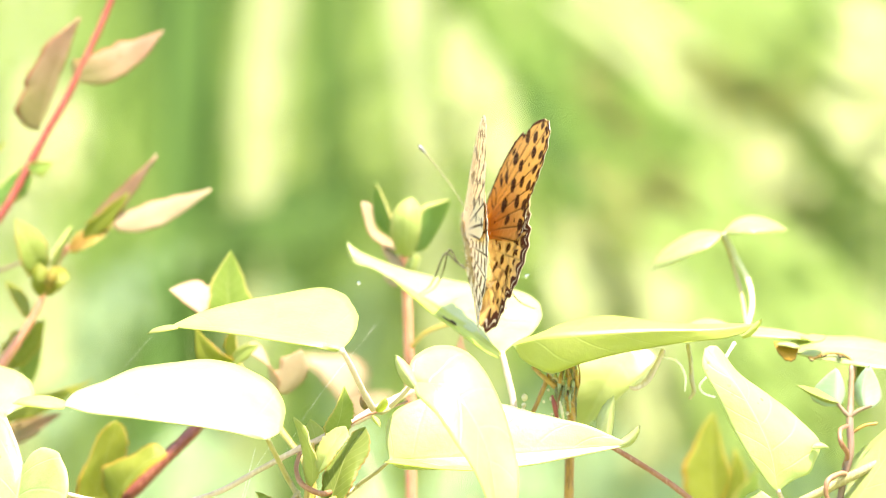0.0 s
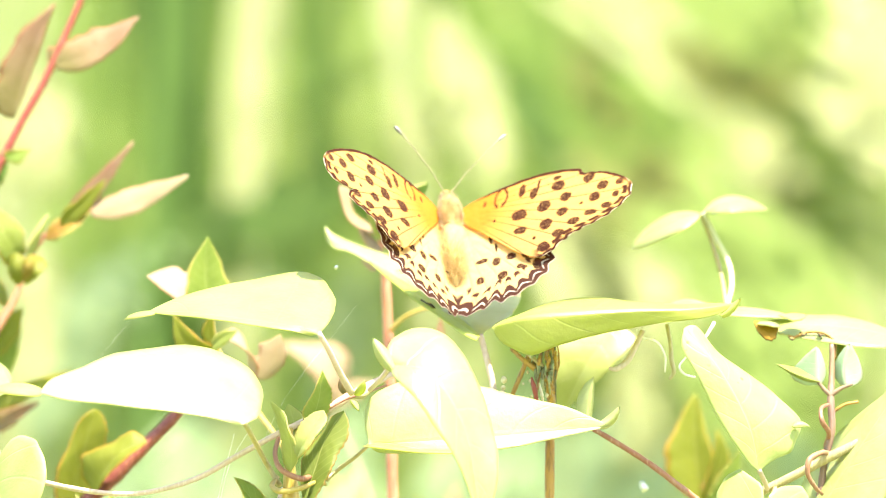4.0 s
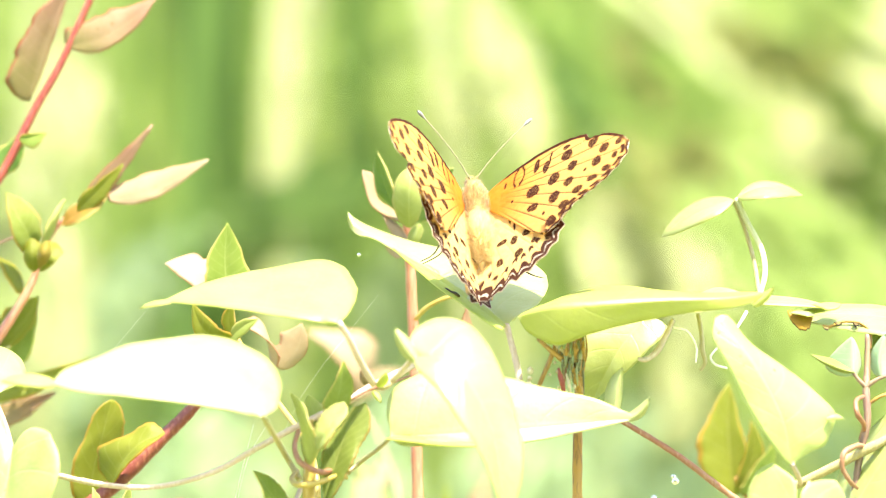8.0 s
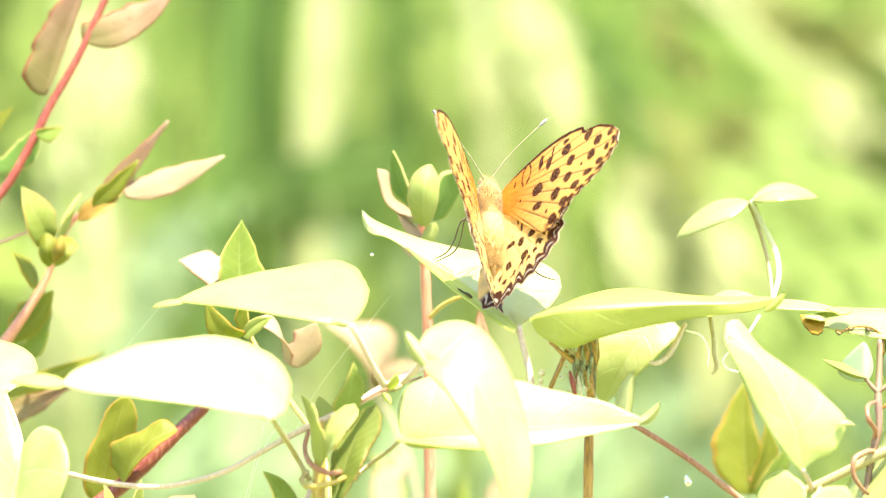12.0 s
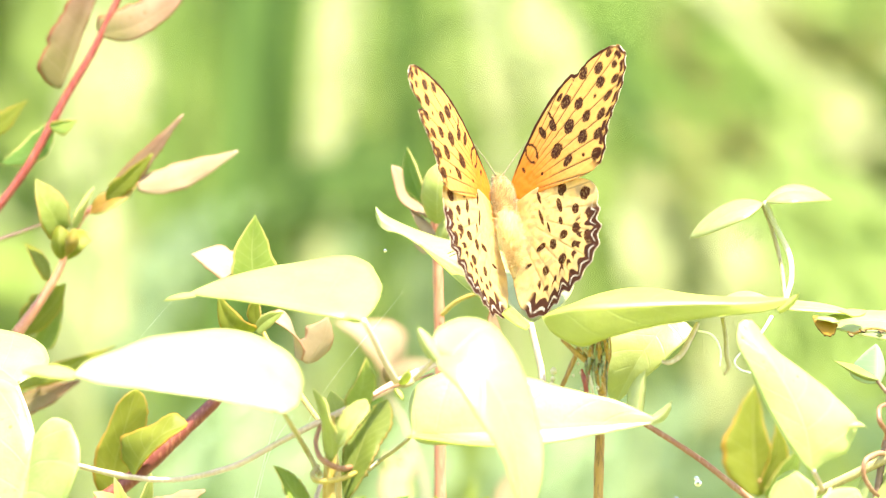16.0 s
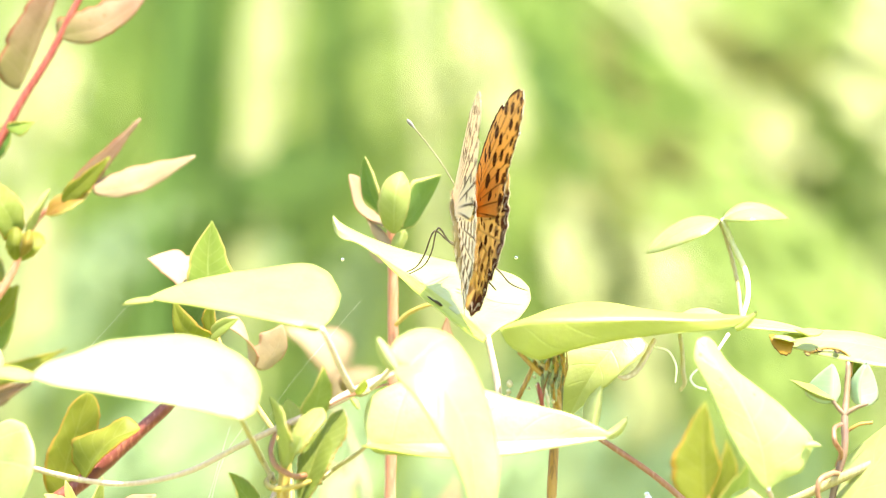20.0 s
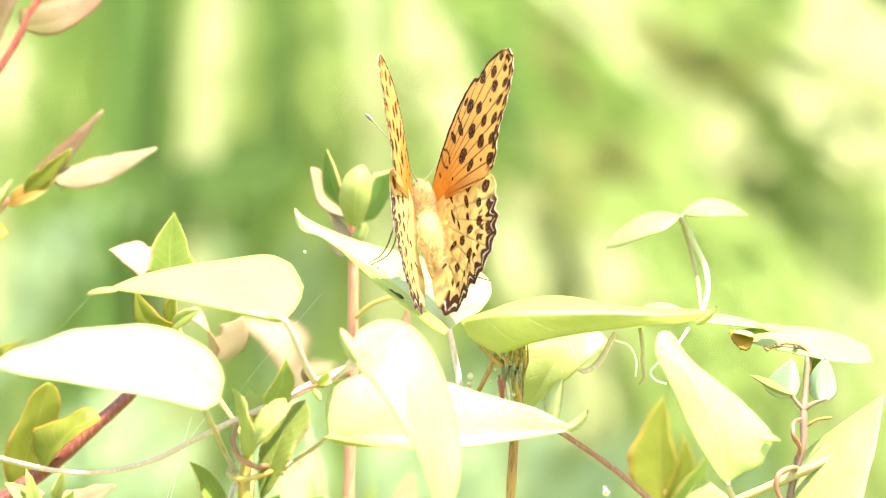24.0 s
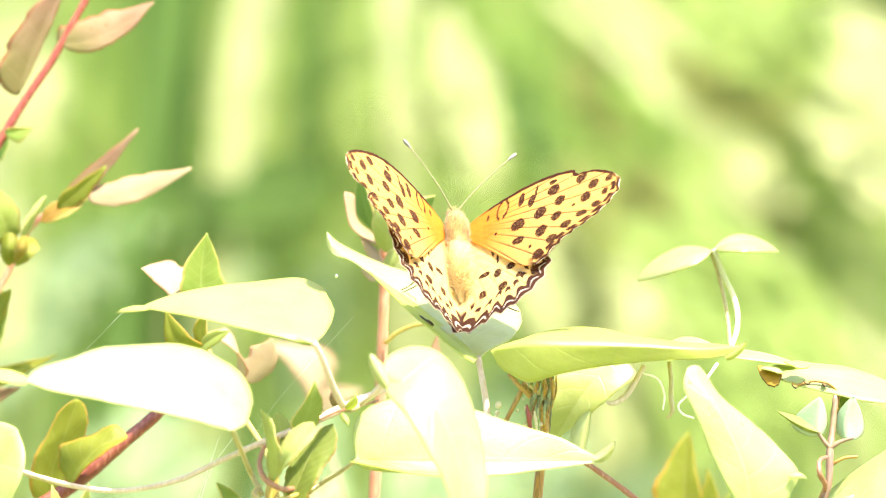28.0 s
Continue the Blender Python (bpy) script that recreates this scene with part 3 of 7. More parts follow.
    lofted("leaf", [(1166, 502, 48), (1112, 570, 45), (1064, 664, 50)], [(1198, 528, 46), (1168, 566, 43), (1141, 593, 43), (1101, 628, 46)], [(1092, 512, 50), (1050, 545, 48), (1044, 600, 47), (1050, 640, 50)], VINE, root, "pale green leaf with the sun through it", 0.1, 0.05)
    blade("leaf", (1120, 600, -22), (1110, 650, -22), (1106, 700, -22), (8, 10, 3), (-22, 0, 3), VINE, root, "curled pale leaf", "lance", rows=16)
    stem("petiole", [(1210, 515, -4, 8), (1196, 545, -6, 10), (1180, 572, -8, 11), (1160, 585, -9, 10), (1148, 583, -9, 6)], PINK_STEM, root, "withered brownish petiole")
    stem("tendril", [(1254, 505, -6, 8), (1260, 540, -8, 8), (1262, 570, -9, 9), (1266, 590, -9, 8), (1258, 604, -9, 6)], TAN_STEM, root, "drooping tan tendril")
    stem("tendril", [(1210, 528, 2, 4), (1235, 535, 2, 4), (1250, 560, 2, 4), (1250, 590, 0, 3)], SILK, root, "white looping tendril")
    stem("tendril", [(1340, 500, 2, 6), (1318, 535, 0, 5), (1292, 560, -4, 4), (1276, 580, -6, 4), (1285, 594, -8, 4), (1305, 600, -8, 4)], SILK, root, "white looping tendril")
    # drooping leaf in the middle
    r = lofted("leaf", [(752, 578, -62), (812, 588, -66), (880, 680, -69), (916, 884, -72)], [(744, 556, -60), (757, 529, -56), (782, 515, -53), (815, 510, -52), (850, 521, -53), (879, 550, -55), (902, 590, -58), (922, 636, -61), (936, 692, -64), (946, 740, -66), (944, 800, -69)], [(756, 597, -66), (799, 642, -72), (833, 692, -75), (861, 734, -76), (892, 802, -75)], VINE, root, "bright drooping heart-shaped leaf", 0.12)
    blade("leaf_lobe", (758, 590, -64), (735, 560, -64), (720, 530, -62), (12, -4, 3), (-9, 5, 2), VINE, r, "turned-up lobe", "ovate", rows=12, cols=4)
    stem("petiole", [(752, 578, -62, 8), (738, 598, -46, 8), (715, 622, -24, 9)], PINK_STEM, r)
    # low level leaf behind it
    w = lofted("leaf", [(714, 720, -28), (800, 716, -30), (950, 706, -29), (1080, 694, -27), (1152, 688, -26)], [(706, 690, -27), (706, 660, -26), (718, 634, -25), (760, 612, -24), (830, 602, -24), (912, 616, -24), (1015, 641, -25), (1071, 653, -26), (1120, 674, -26)], [(724, 734, -28), (790, 737, -31), (912, 734, -31), (960, 728, -31), (1040, 713, -29), (1110, 698, -27)], VINE, root, "long low sunlit leaf", 0.08)
    blade("leaf_tip", (1128, 690, -26), (1156, 686, -27), (1168, 652, -27), (4, 5, 2), (-7, -5, 2), VINE, w, "upturned leaf tip", "ovate", rows=10, cols=3)
    blade("leaf_flap", (930, 733, -31), (820, 736, -31), (702, 724, -30), (0, -16, 3), (0, 5, -2), VINE_GREEN, w, "green rim of the underside", "long", rows=16, cols=3)
    stem("petiole", [(715, 720, -28, 6), (690, 742, -22, 7), (655, 768, -10, 8), (636, 785, -12, 8)], TAN_STEM, w)
    stem("side_stem", [(1095, 680, -9, 8), (1140, 705, -9, 10), (1220, 755, -8, 11), (1290, 808, -7, 12), (1345, 846, -6, 12), (1400, 862, -6, 11)], RUSSET_STEM, root, "reddish side stem")
    # low runner with nodes
    stem("runner", [(1000, 985, -4, 20), (1045, 968, -4, 20), (1110, 945, -5, 17), (1180, 922, -5, 17), (1240, 898, -6, 18), (1300, 868, -6, 17), (1380, 828, -7, 17), (1450, 795, -8, 17), (1510, 765, -9, 17), (1562, 738, -10, 18), (1640, 700, -10, 15)], TAN_STEM, root, "tan runner stem with swollen nodes", 8, 0.04)
    stem("node", [(1020, 965, -4, 22), (1042, 958, -4, 38), (1056, 972, -4, 30)], BROWN_STEM, root, "rough swollen node", 5, 0.12)
    stem("node", [(1228, 906, -6, 18), (1242, 898, -6, 28), (1256, 890, -6, 18)], TAN_STEM, root, "swollen node", 5, 0.12)
    stem("stub", [(1245, 893, -8, 10), (1232, 880, -9, 12), (1200, 886, -9, 11), (1140, 902, -9, 10), (1088, 914, -9, 8)], BROWN_STEM, root, "broken twig stub", 6)
    blade("leaf", (1262, 912, -3), (1310, 902, -2), (1365, 880, 0), (0, -10, 4), (4, 12, -4), VINE_SPOT, root, "small leaf under the runner", "lance", rows=14)
    # hanging leaf, tip upwards
    h = lofted("leaf", [(1419, 771, -38), (1402, 690, -39), (1350, 590, -38), (1284, 512, -34)], [(1432, 759, -37), (1454, 745, -36), (1477, 736, -35), (1486, 718, -34), (1494, 684, -32), (1471, 655, -31), (1440, 626, -30), (1391, 591, -30), (1343, 556, -31), (1302, 507, -33)], [(1404, 760, -39), (1379, 727, -40), (1355, 692, -40), (1330, 649, -39), (1306, 596, -38), (1280, 545, -36)], VINE_SPOT, root, "hanging pale leaf with an angular end", 0.08)
    stem("petiole", [(1420, 770, -38, 8), (1430, 790, -22, 9), (1436, 806, -4, 9)], PINK_STEM, h)
    blade("leaf_corner", (1480, 690, -36), (1494, 682, -36), (1512, 690, -35), (0, -6, 1), (0, 7, 0), VINE, h, "pinched leaf corner", "ovate", rows=8, cols=3)
    # low heart-shaped leaf
    m = lofted("leaf", [(1428, 846, -46), (1420, 920, -50), (1385, 1010, -52)], [(1440, 813, -44), (1465, 799, -41), (1500, 801, -38), (1514, 828, -37), (1505, 872, -40), (1468, 945, -48)], [(1425, 800, -44), (1404, 782, -41), (1384, 768, -38), (1362, 778, -37), (1347, 806, -38), (1338, 862, -42), (1348, 935, -48)], VINE_SPOT, root, "low heart-shaped leaf with fine spots", 0.1)
    stem("petiole", [(1429, 847, -46, 7), (1440, 826, -24, 8), (1450, 800, -8, 8)], TAN_STEM, m)
    # leaf at the right end
    n2 = blade("leaf", (1522, 856, -12), (1580, 760, -14), (1690, 600, -12), (76, 30, -8), (-34, -34, 14), VINE, root, "bright leaf on the twig's flank", "heart", 10, 0.1, 0.03)
    stem("petiole", [(1522, 856, -12, 7), (1540, 880, -13, 8), (1570, 892, -14, 8), (1620, 900, -14, 8)], SILK, n2, "white leaf stalk")
    blade("leaf", (1690, 930, -12), (1640, 920, -14), (1568, 905, -14), (0, -30, 6), (4, 40, -4), VINE, root, "bright leaf at the vine's edge", "heart", 20)
    # browned leaf
    d = blade("leaf", (1662, 528, 6), (1560, 498, 8), (1414, 508, 10), (0, -16, 22), (6, 34, -8), VINE, root, "level leaf with a browned, torn tip", "long", 0, 0.1, 0.06, bite=0.3)
    lofted("withered_tip", [(1456, 512, 4), (1438, 516, 3), (1424, 510, 4), (1411, 499, 5)], [(1446, 508, 5), (1430, 505, 6), (1418, 500, 6)], [(1450, 527, 2), (1440, 539, 1), (1430, 530, 2), (1420, 520, 3)], OCHRE, d, "ochre withered leaf tip", 0.15, 0.35, 20, 5)
    blade("leaf_rim", (1458, 508, 2), (1438, 502, 2), (1416, 503, 3), (0, -3, 2), (0, 4, -1), VINE, d, "white rim above the withered tip", "long", rows=10, cols=3, ripple=0.2)
    blade("leaf_rim", (1505, 489, 2), (1480, 492, 1), (1455, 488, 2), (0, -4, 2), (2, 8, -2), VINE_GREEN, d, "curled green rim", "ovate", rows=12, cols=3, ripple=0.2)
    stem("midrib", [(1474, 524, 2, 3), (1484, 527, 1, 5), (1510, 518, 1, 5), (1540, 521, 0, 6), (1556, 534, -1, 7), (1556, 566, -2, 9)], BROWN_STEM, d)
    for x, y in ((1480, 529), (1532, 522), (1500, 521)):
        blade("withered_fleck", (x - 5, y - 2, -1), (x, y + 1, -1), (x + 6, y, -1), (0, -2, 1), (1, 3, -1), WITHER, d, "", "ovate", rows=6, cols=2, ripple=0.3)
    # thin shoot with two small leaves
    stem("shoot", [(1362, 474, 12, 9), (1372, 430, 30, 10), (1364, 385, 45, 10), (1340, 340, 52, 10), (1322, 300, 55, 11)], PALE_STEM, root, "slender curved shoot")
    stem("shoot", [(1362, 470, 20, 7), (1350, 400, 48, 8), (1332, 340, 54, 8), (1318, 304, 56, 9)], TAN_STEM, root, "slender twining shoot")
    blade("leaf", (1322, 300, 55), (1370, 268, 62), (1438, 294, 70), (0, -14, 12), (0, 18, -15), VINE, root, "small pale young leaf", "lance", rows=18)
    blade("leaf", (1316, 304, 55), (1255, 320, 62), (1190, 368, 70), (-4, -18, 14), (6, 16, -15), VINE, root, "small pale young leaf", "lance", rows=18)
    return root


def facing(u, v, d, turn=1):
    """Lays one half of a leaf so that the blade looks up at the light: what lies higher lies farther back."""
    return (u, v, -0.09 * v + turn * 0.35 * d)


# ---- the shoot with yellow stem in front ----
def front_shoot():
    root = thing("shrub_shoot", at(600, 8441, -26), "young shrub shoot with a yellow stem and fresh green leaves", "shrub", "shrub shoots")
    stem("shoot_stem", [(572, 690, -26, 8), (570, 760, -26, 20), (568, 830, -26, 24), (582, 900, -26, 26), (598, 980, -26, 28), (600, 1500, -26, 36), (600, 8441, -26, 50)], YELLOW_STEM, root, "yellow shoot stem")
    lofted("leaf", [(572, 770, -33), (574, 730, -36), (562, 690, -36), (537, 643, -34)], [(585, 746, -36), (582, 723, -38), (569, 694, -38), (561, 665, -36)], [(561, 754, -31), (556, 712, -32), (545, 666, -33)], SHRUB_PALE, root, "young yellow-green leaf with a curled rim", 0.15, 0.1, 36, 5, teeth=0.09)
    lofted("leaf", [(580, 724, -24), (580, 690, -22), (568, 647, -20)], [(596, 706, -24), (602, 684, -22), (586, 661, -21)], [(570, 709, -23), (562, 692, -21), (560, 668, -20)], SHRUB_PALE, root, "young pale leaf", 0.1, 0.1, 36, 5, teeth=0.09)
    lofted("leaf", [(606, 682, -32), (620, 644, -33), (628, 586, -34)], [(633, 671, -30), (641, 656, -30), (645, 631, -31), (639, 609, -33)], [(596, 673, -34), (593, 659, -35), (615, 618, -35)], SHRUB, root, "pointed green leaf with light veins and a toothed pale rim", 0.1, 0.1, 42, 5, teeth=0.10)
    lofted("leaf", [(584, 747, -38), (600, 712, -40), (632, 660, -38)], [(594, 738, -42), (608, 720, -43), (626, 695, -42), (637, 678, -40)], [(577, 717, -37), (585, 697, -37), (607, 668, -37)], SHRUB_PALE, root, "young pale leaf with a light rim", 0.12, 0.1, 36, 5, teeth=0.09)
    lofted("leaf", [(598, 843, -30), (606, 800, -29), (618, 760, -28), (638, 705, -27), (668, 660, -26)], [(612, 824, -32), (630, 797, -32), (645, 764, -32), (657, 738, -30), (674, 706, -28), (676, 682, -27)], [(591, 806, -29), (591, 768, -28), (596, 741, -27), (612, 719, -26), (634, 693, -26), (646, 671, -26)], NET, root, "large olive leaf with a net of light veins", 0.08, 0.08, 48, 6, teeth=0.06)
    lofted("leaf", [(548, 908, -26), (520, 850, -27), (468, 780, -28)], [(543, 858, -25), (530, 829, -25), (514, 803, -25), (492, 789, -26)], [(526, 880, -29), (510, 860, -30), (492, 834, -30), (484, 810, -29)], SHRUB, root, "leaf with a red tip", 0.1, 0.1, 36, 5, teeth=0.07)
    lofted("leaf", [(616, 900, -32), (620, 870, -33), (632, 829, -34)], [(638, 880, -33), (637, 862, -34), (634, 846, -34)], [(602, 880, -31), (599, 858, -32), (608, 838, -33)], SHRUB_DEEP, root, "small deep green leaf", 0.1, 0.1, 22, 4)
    lofted("leaf", [(622, 900, -34), (658, 868, -35), (714, 829, -36)], [(664, 884, -42), (684, 866, -42), (698, 850, -40)], [(628, 868, -26), (648, 846, -26), (680, 835, -30)], SHRUB_DEEP, root, "deep green pointed leaf", 0.1, 0.1, 36, 4, teeth=0.07)
    for base, ctrl, tip, a, b, mat, lab in (
            ((600, 900, -20), (640, 950, -20), (640, 1010, -20), (26, -6, 3), (-20, 6, 3), SHRUB, "green leaf below the node"),
            ((580, 980, -30), (530, 950, -32), (455, 990, -32), (-4, -22, 4), (4, 24, -3), SHRUB_PALE, "pale leaf at the shoot's foot"),
            ((640, 900, 40), (680, 880, 50), (690, 970, 52), (22, -8, 3), (-18, 8, 3), CREAM_PINK, "pinkish leaf behind the shoot")):
        blade("leaf", base, ctrl, tip, facing(*a), facing(*b, -1), mat, root, lab, "ovate", 0, 0.1, 0.1)
    return root


# ---- shoots behind, a little out of focus ----
def far_back(q, deep=2.0):
    return (q[0], q[1], q[2] * deep, *q[3:])


def shoot(name, foot, label, stems, leaves, deep=2.0):
    root = thing(name, at(*far_back(foot, deep)), label, "shrub", "shrub shoots")
    for lab, mat, rows in stems:
        stem("shoot_stem", [far_back(r, deep) for r in rows], mat, root, lab)
    for base, ctrl, tip, a, b, mat, lab in leaves:
        a, b = (facing(*a), facing(*b, -1))
        base, ctrl, tip = far_back(base, deep), far_back(ctrl, deep), far_back(tip, deep)
        blade("leaf", base, ctrl, tip, a, b, mat, root, lab, "ovate", 0, 0.10, 0.13, rows=24, cols=5)
    return root


def back_shoots():
    bud = shoot("shrub_shoot", (750, 8441, 70), "red-stemmed shrub shoot ending in an opening leaf bud",
          (("salmon red shoot stem", SALMON_STEM, [(740, 340, 68, 16), (745, 400, 69, 19), (750, 500, 70, 21), (755, 620, 70, 21), (757, 760, 70, 22), (760, 900, 70, 24), (760, 2000, 70, 34), (750, 8441, 70, 50)]),
           ("curved side stalk", YELLOW_STEM, [(755, 512, 68, 8), (780, 488, 66, 8), (820, 472, 64, 7), (860, 474, 62, 6)])),
          (((860, 560, 66), (840, 540, 66), (845, 490, 66), (14, 4, 2), (-12, 4, 2), PINK, "small reddish leaf"),
           ((762, 850, 68), (790, 890, 66), (750, 830, 66), (44, 14, 4), (-40, 20, 3), OLIVE, "olive leaf on the red stem"),
           ((764, 870, 68), (800, 860, 68), (845, 830, 68), (4, 12, 3), (-4, -14, 3), SHRUB, "green leaf on the red stem")), 1.15)
    petals = (
        ([(740, 344, 66), (704, 322, 65), (682, 302, 64), (674, 274, 64), (662, 249, 64)], [(706, 330, 64), (680, 312, 63), (668, 284, 63), (664, 262, 63)], [(716, 318, 67), (690, 298, 66), (684, 270, 66), (680, 254, 65)], CREAM_PINK, "outer pinkish bud leaf with a curled rim"),
        ([(722, 316, 68), (708, 290, 69), (696, 255, 69), (689, 216, 68)], [(722, 296, 66), (714, 268, 66), (704, 244, 67)], [(704, 304, 70), (688, 288, 71), (684, 252, 71)], SHRUB_DEEP, "deep green bud leaf with a light rim"),
        ([(746, 352, 64), (744, 315, 61), (746, 275, 60), (755, 241, 63)], [(758, 336, 63), (768, 308, 62), (768, 266, 62)], [(730, 340, 64), (719, 318, 63), (718, 280, 62), (734, 252, 62)], SHRUB_PALE, "pale upright bud leaf"),
        ([(760, 342, 66), (782, 312, 68), (802, 284, 69), (824, 244, 68)], [(764, 302, 63), (770, 260, 63), (796, 251, 65)], [(782, 334, 70), (806, 292, 71), (818, 264, 70)], SHRUB_DEEP, "deep green bud leaf with a light rim"),
        ([(744, 372, 66), (722, 360, 65), (704, 340, 64), (696, 326, 64)], [(728, 374, 65), (708, 352, 64)], [(734, 354, 67), (714, 336, 66)], CREAM_PINK, "small pale leaf under the bud"),
        ([(748, 392, 66), (752, 370, 64), (764, 344, 64)], [(762, 372, 65), (768, 356, 65)], [(742, 376, 65), (748, 354, 65)], SHRUB_PALE, "small pale leaf under the bud"),
        ([(738, 400, 67), (716, 396, 66), (702, 372, 66)], [(722, 404, 66), (704, 388, 66)], [(728, 388, 67), (712, 374, 66)], CREAM_PINK, "small pale leaf under the bud"))
    for rib, rim_a, rim_b, material, words in petals:
        lofted("leaf", [far_back(q, 1.15) for q in rib], [far_back(q, 1.15) for q in rim_a], [far_back(q, 1.15) for q in rim_b], material, bud, words, 0.15, 0.05, 24, 5)
    shoot("shrub_shoot", (700, 8441, 125), "pinkish shrub shoot far behind the vine",
          (("pale stem", PINK_STEM, [(640, 640, 121, 8), (690, 720, 123, 9), (735, 900, 125, 10), (700, 8441, 125, 40)]),),
          (((650, 640, 119), (690, 560, 117), (560, 530, 117), (30, -34, 4), (-20, 30, 3), CREAM_PINK, "broad dull pink leaf"),
           ((640, 650, 119), (680, 620, 117), (735, 600, 117), (6, 18, 4), (-10, -26, 4), CREAM_PINK, "dull pink leaf"),
           ((690, 760, 121), (650, 800, 119), (690, 880, 119), (40, -8, 4), (-30, 20, 3), CREAM_PINK, "dull pink leaf"),
           ((700, 840, 121), (670, 800, 121), (640, 760, 121), (18, -16, 4), (-18, 16, 3), SHRUB_PALE, "pale leaf"),
           ((870, 900, 121), (860, 840, 121), (880, 780, 121), (26, 0, 4), (-26, 0, 3), CREAM_PINK, "dull pink leaf"),
           ((830, 930, 123), (800, 900, 123), (810, 800, 123), (22, 4, 4), (-22, 4, 3), SHRUB, "green leaf")), 2.6)
    shoot("shrub_shoot", (420, 8441, 36), "shrub shoot tip with red-rimmed leaves",
          (("green stem", YELLOW_STEM, [(430, 470, 36, 8), (440, 540, 36, 9), (500, 640, 30, 10), (575, 760, 14, 11), (585, 900, 8, 14), (600, 1200, 10, 20), (420, 8441, 36, 40)]),),
          (((428, 472, 36), (412, 420, 36), (424, 342, 36), (44, 6, 5), (-38, 8, 5), SHRUB, "upright green leaf with a red rim"),
           ((420, 470, 38), (370, 410, 38), (314, 414, 38), (12, -26, 4), (-8, 30, 3), CREAM_PINK, "pale pink leaf"),
           ((430, 545, 34), (380, 560, 32), (362, 482, 32), (-16, 12, 3), (30, -6, 3), OLIVE, "olive green leaf under the tip"),
           ((432, 540, 34), (418, 510, 32), (432, 480, 32), (12, 0, 3), (-12, 0, 3), OLIVE, "olive green leaf under the tip"),
           ((430, 545, 33), (450, 520, 32), (478, 512, 32), (4, 14, 3), (-6, -10, 3), SHRUB_PALE, "yellow-green leaf under the tip"),
           ((500, 590, 40), (500, 520, 40), (440, 520, 40), (-6, -24, 4), (24, 26, 3), CREAM_PINK, "creamy pink leaf"),
           ((520, 600, 40), (560, 560, 40), (555, 520, 40), (14, 4, 4), (-40, -12, 4), CREAM_PINK, "creamy pink leaf")), 1.6)
    shoot("shrub_shoot", (-300, 8441, 54), "arching red-stemmed shrub shoot with dull pink leaves",
          (("bright red arching stem", RED_STEM, [(250, -260, 54, 12), (205, -110, 54, 13), (158, 0, 54, 14), (125, 70, 54, 15), (85, 140, 54, 16), (60, 190, 54, 17), (20, 265, 54, 16), (-80, 420, 54, 16), (-240, 900, 54, 24), (-300, 8441, 54, 50)]),
           ("red leaf stalk", RED_STEM, [(-70, 216, 56, 6), (-85, 300, 55, 7), (-80, 420, 54, 8)]),),
          (((75, 125, 54), (110, -10, 54), (150, -80, 54), (8, 10, 3), (-62, 14, 6), PINK, "large dull pink leaf"),
           ((142, 28, 54), (220, 26, 52), (302, -58, 54), (10, 20, 4), (-30, -34, 5), PINK, "dull pink leaf with a brown rim"),
           ((62, 192, 54), (40, 250, 54), (-30, 262, 54), (16, 18, 4), (-16, -26, 4), SHRUB_DEEP, "dusky green leaf with a pink flush"),
           ((58, 190, 53), (85, 185, 52), (106, 182, 52), (2, 22, 3), (-6, -4, 2), SHRUB, "short green leaf"),
           ((-70, 215, 56), (-30, 200, 56), (16, 148, 56), (12, 14, 3), (-20, -12, 3), OLIVE, "olive leaf")))
    fork = shoot("shrub_shoot", (-420, 8441, 50), "forked orange-red shrub shoot with pointed leaves",
          (("orange-red stem", SALMON_STEM, [(-120, 800, 50, 26), (-60, 660, 50, 24), (0, 570, 50, 22), (45, 505, 50, 18), (80, 445, 50, 14), (98, 390, 50, 11), (130, 340, 50, 10), (170, 312, 50, 9), (215, 290, 50, 7)]),
           ("orange-red stem", SALMON_STEM, [(-120, 800, 50, 26), (-300, 1400, 50, 30), (-420, 8441, 50, 50)]),
           ("thin brown twig", PURPLE_STEM, [(-60, 405, 52, 7), (0, 385, 52, 7), (50, 365, 51, 5)])),
          (((168, 320, 50), (210, 280, 50), (292, 168, 50), (8, 10, 3), (-18, -12, 4), PINK, "pointed pink leaf"),
           ((160, 318, 47), (190, 290, 46), (240, 238, 46), (14, 14, 3), (-12, -8, 3), OLIVE, "olive leaf"),
           ((215, 300, 50), (290, 300, 50), (390, 230, 50), (6, 14, 3), (-14, -30, 4), CREAM_PINK, "pointed creamy pink leaf"),
           ((60, 465, 50), (50, 430, 50), (18, 402, 50), (8, -10, 3), (-8, 10, 3), OLIVE, "small yellow leaf"),
           ((20, 560, 52), (70, 520, 52), (90, 470, 52), (14, 10, 3), (-34, -20, 4), OLIVE, "olive leaf along the stem"),
           ((30, 590, 54), (70, 560, 54), (85, 480, 54), (20, 12, 3), (-14, -4, 3), SHRUB, "grey-green leaf"),
           ((-10, 640, 56), (50, 640, 56), (180, 578, 56), (0, 26, 4), (-10, -10, 3), OLIVE, "olive leaf behind the vine"),
           ((0, 690, 58), (50, 670, 58), (120, 640, 58), (4, 24, 4), (-8, -14, 3), PINK, "pale pink leaf behind the vine")))
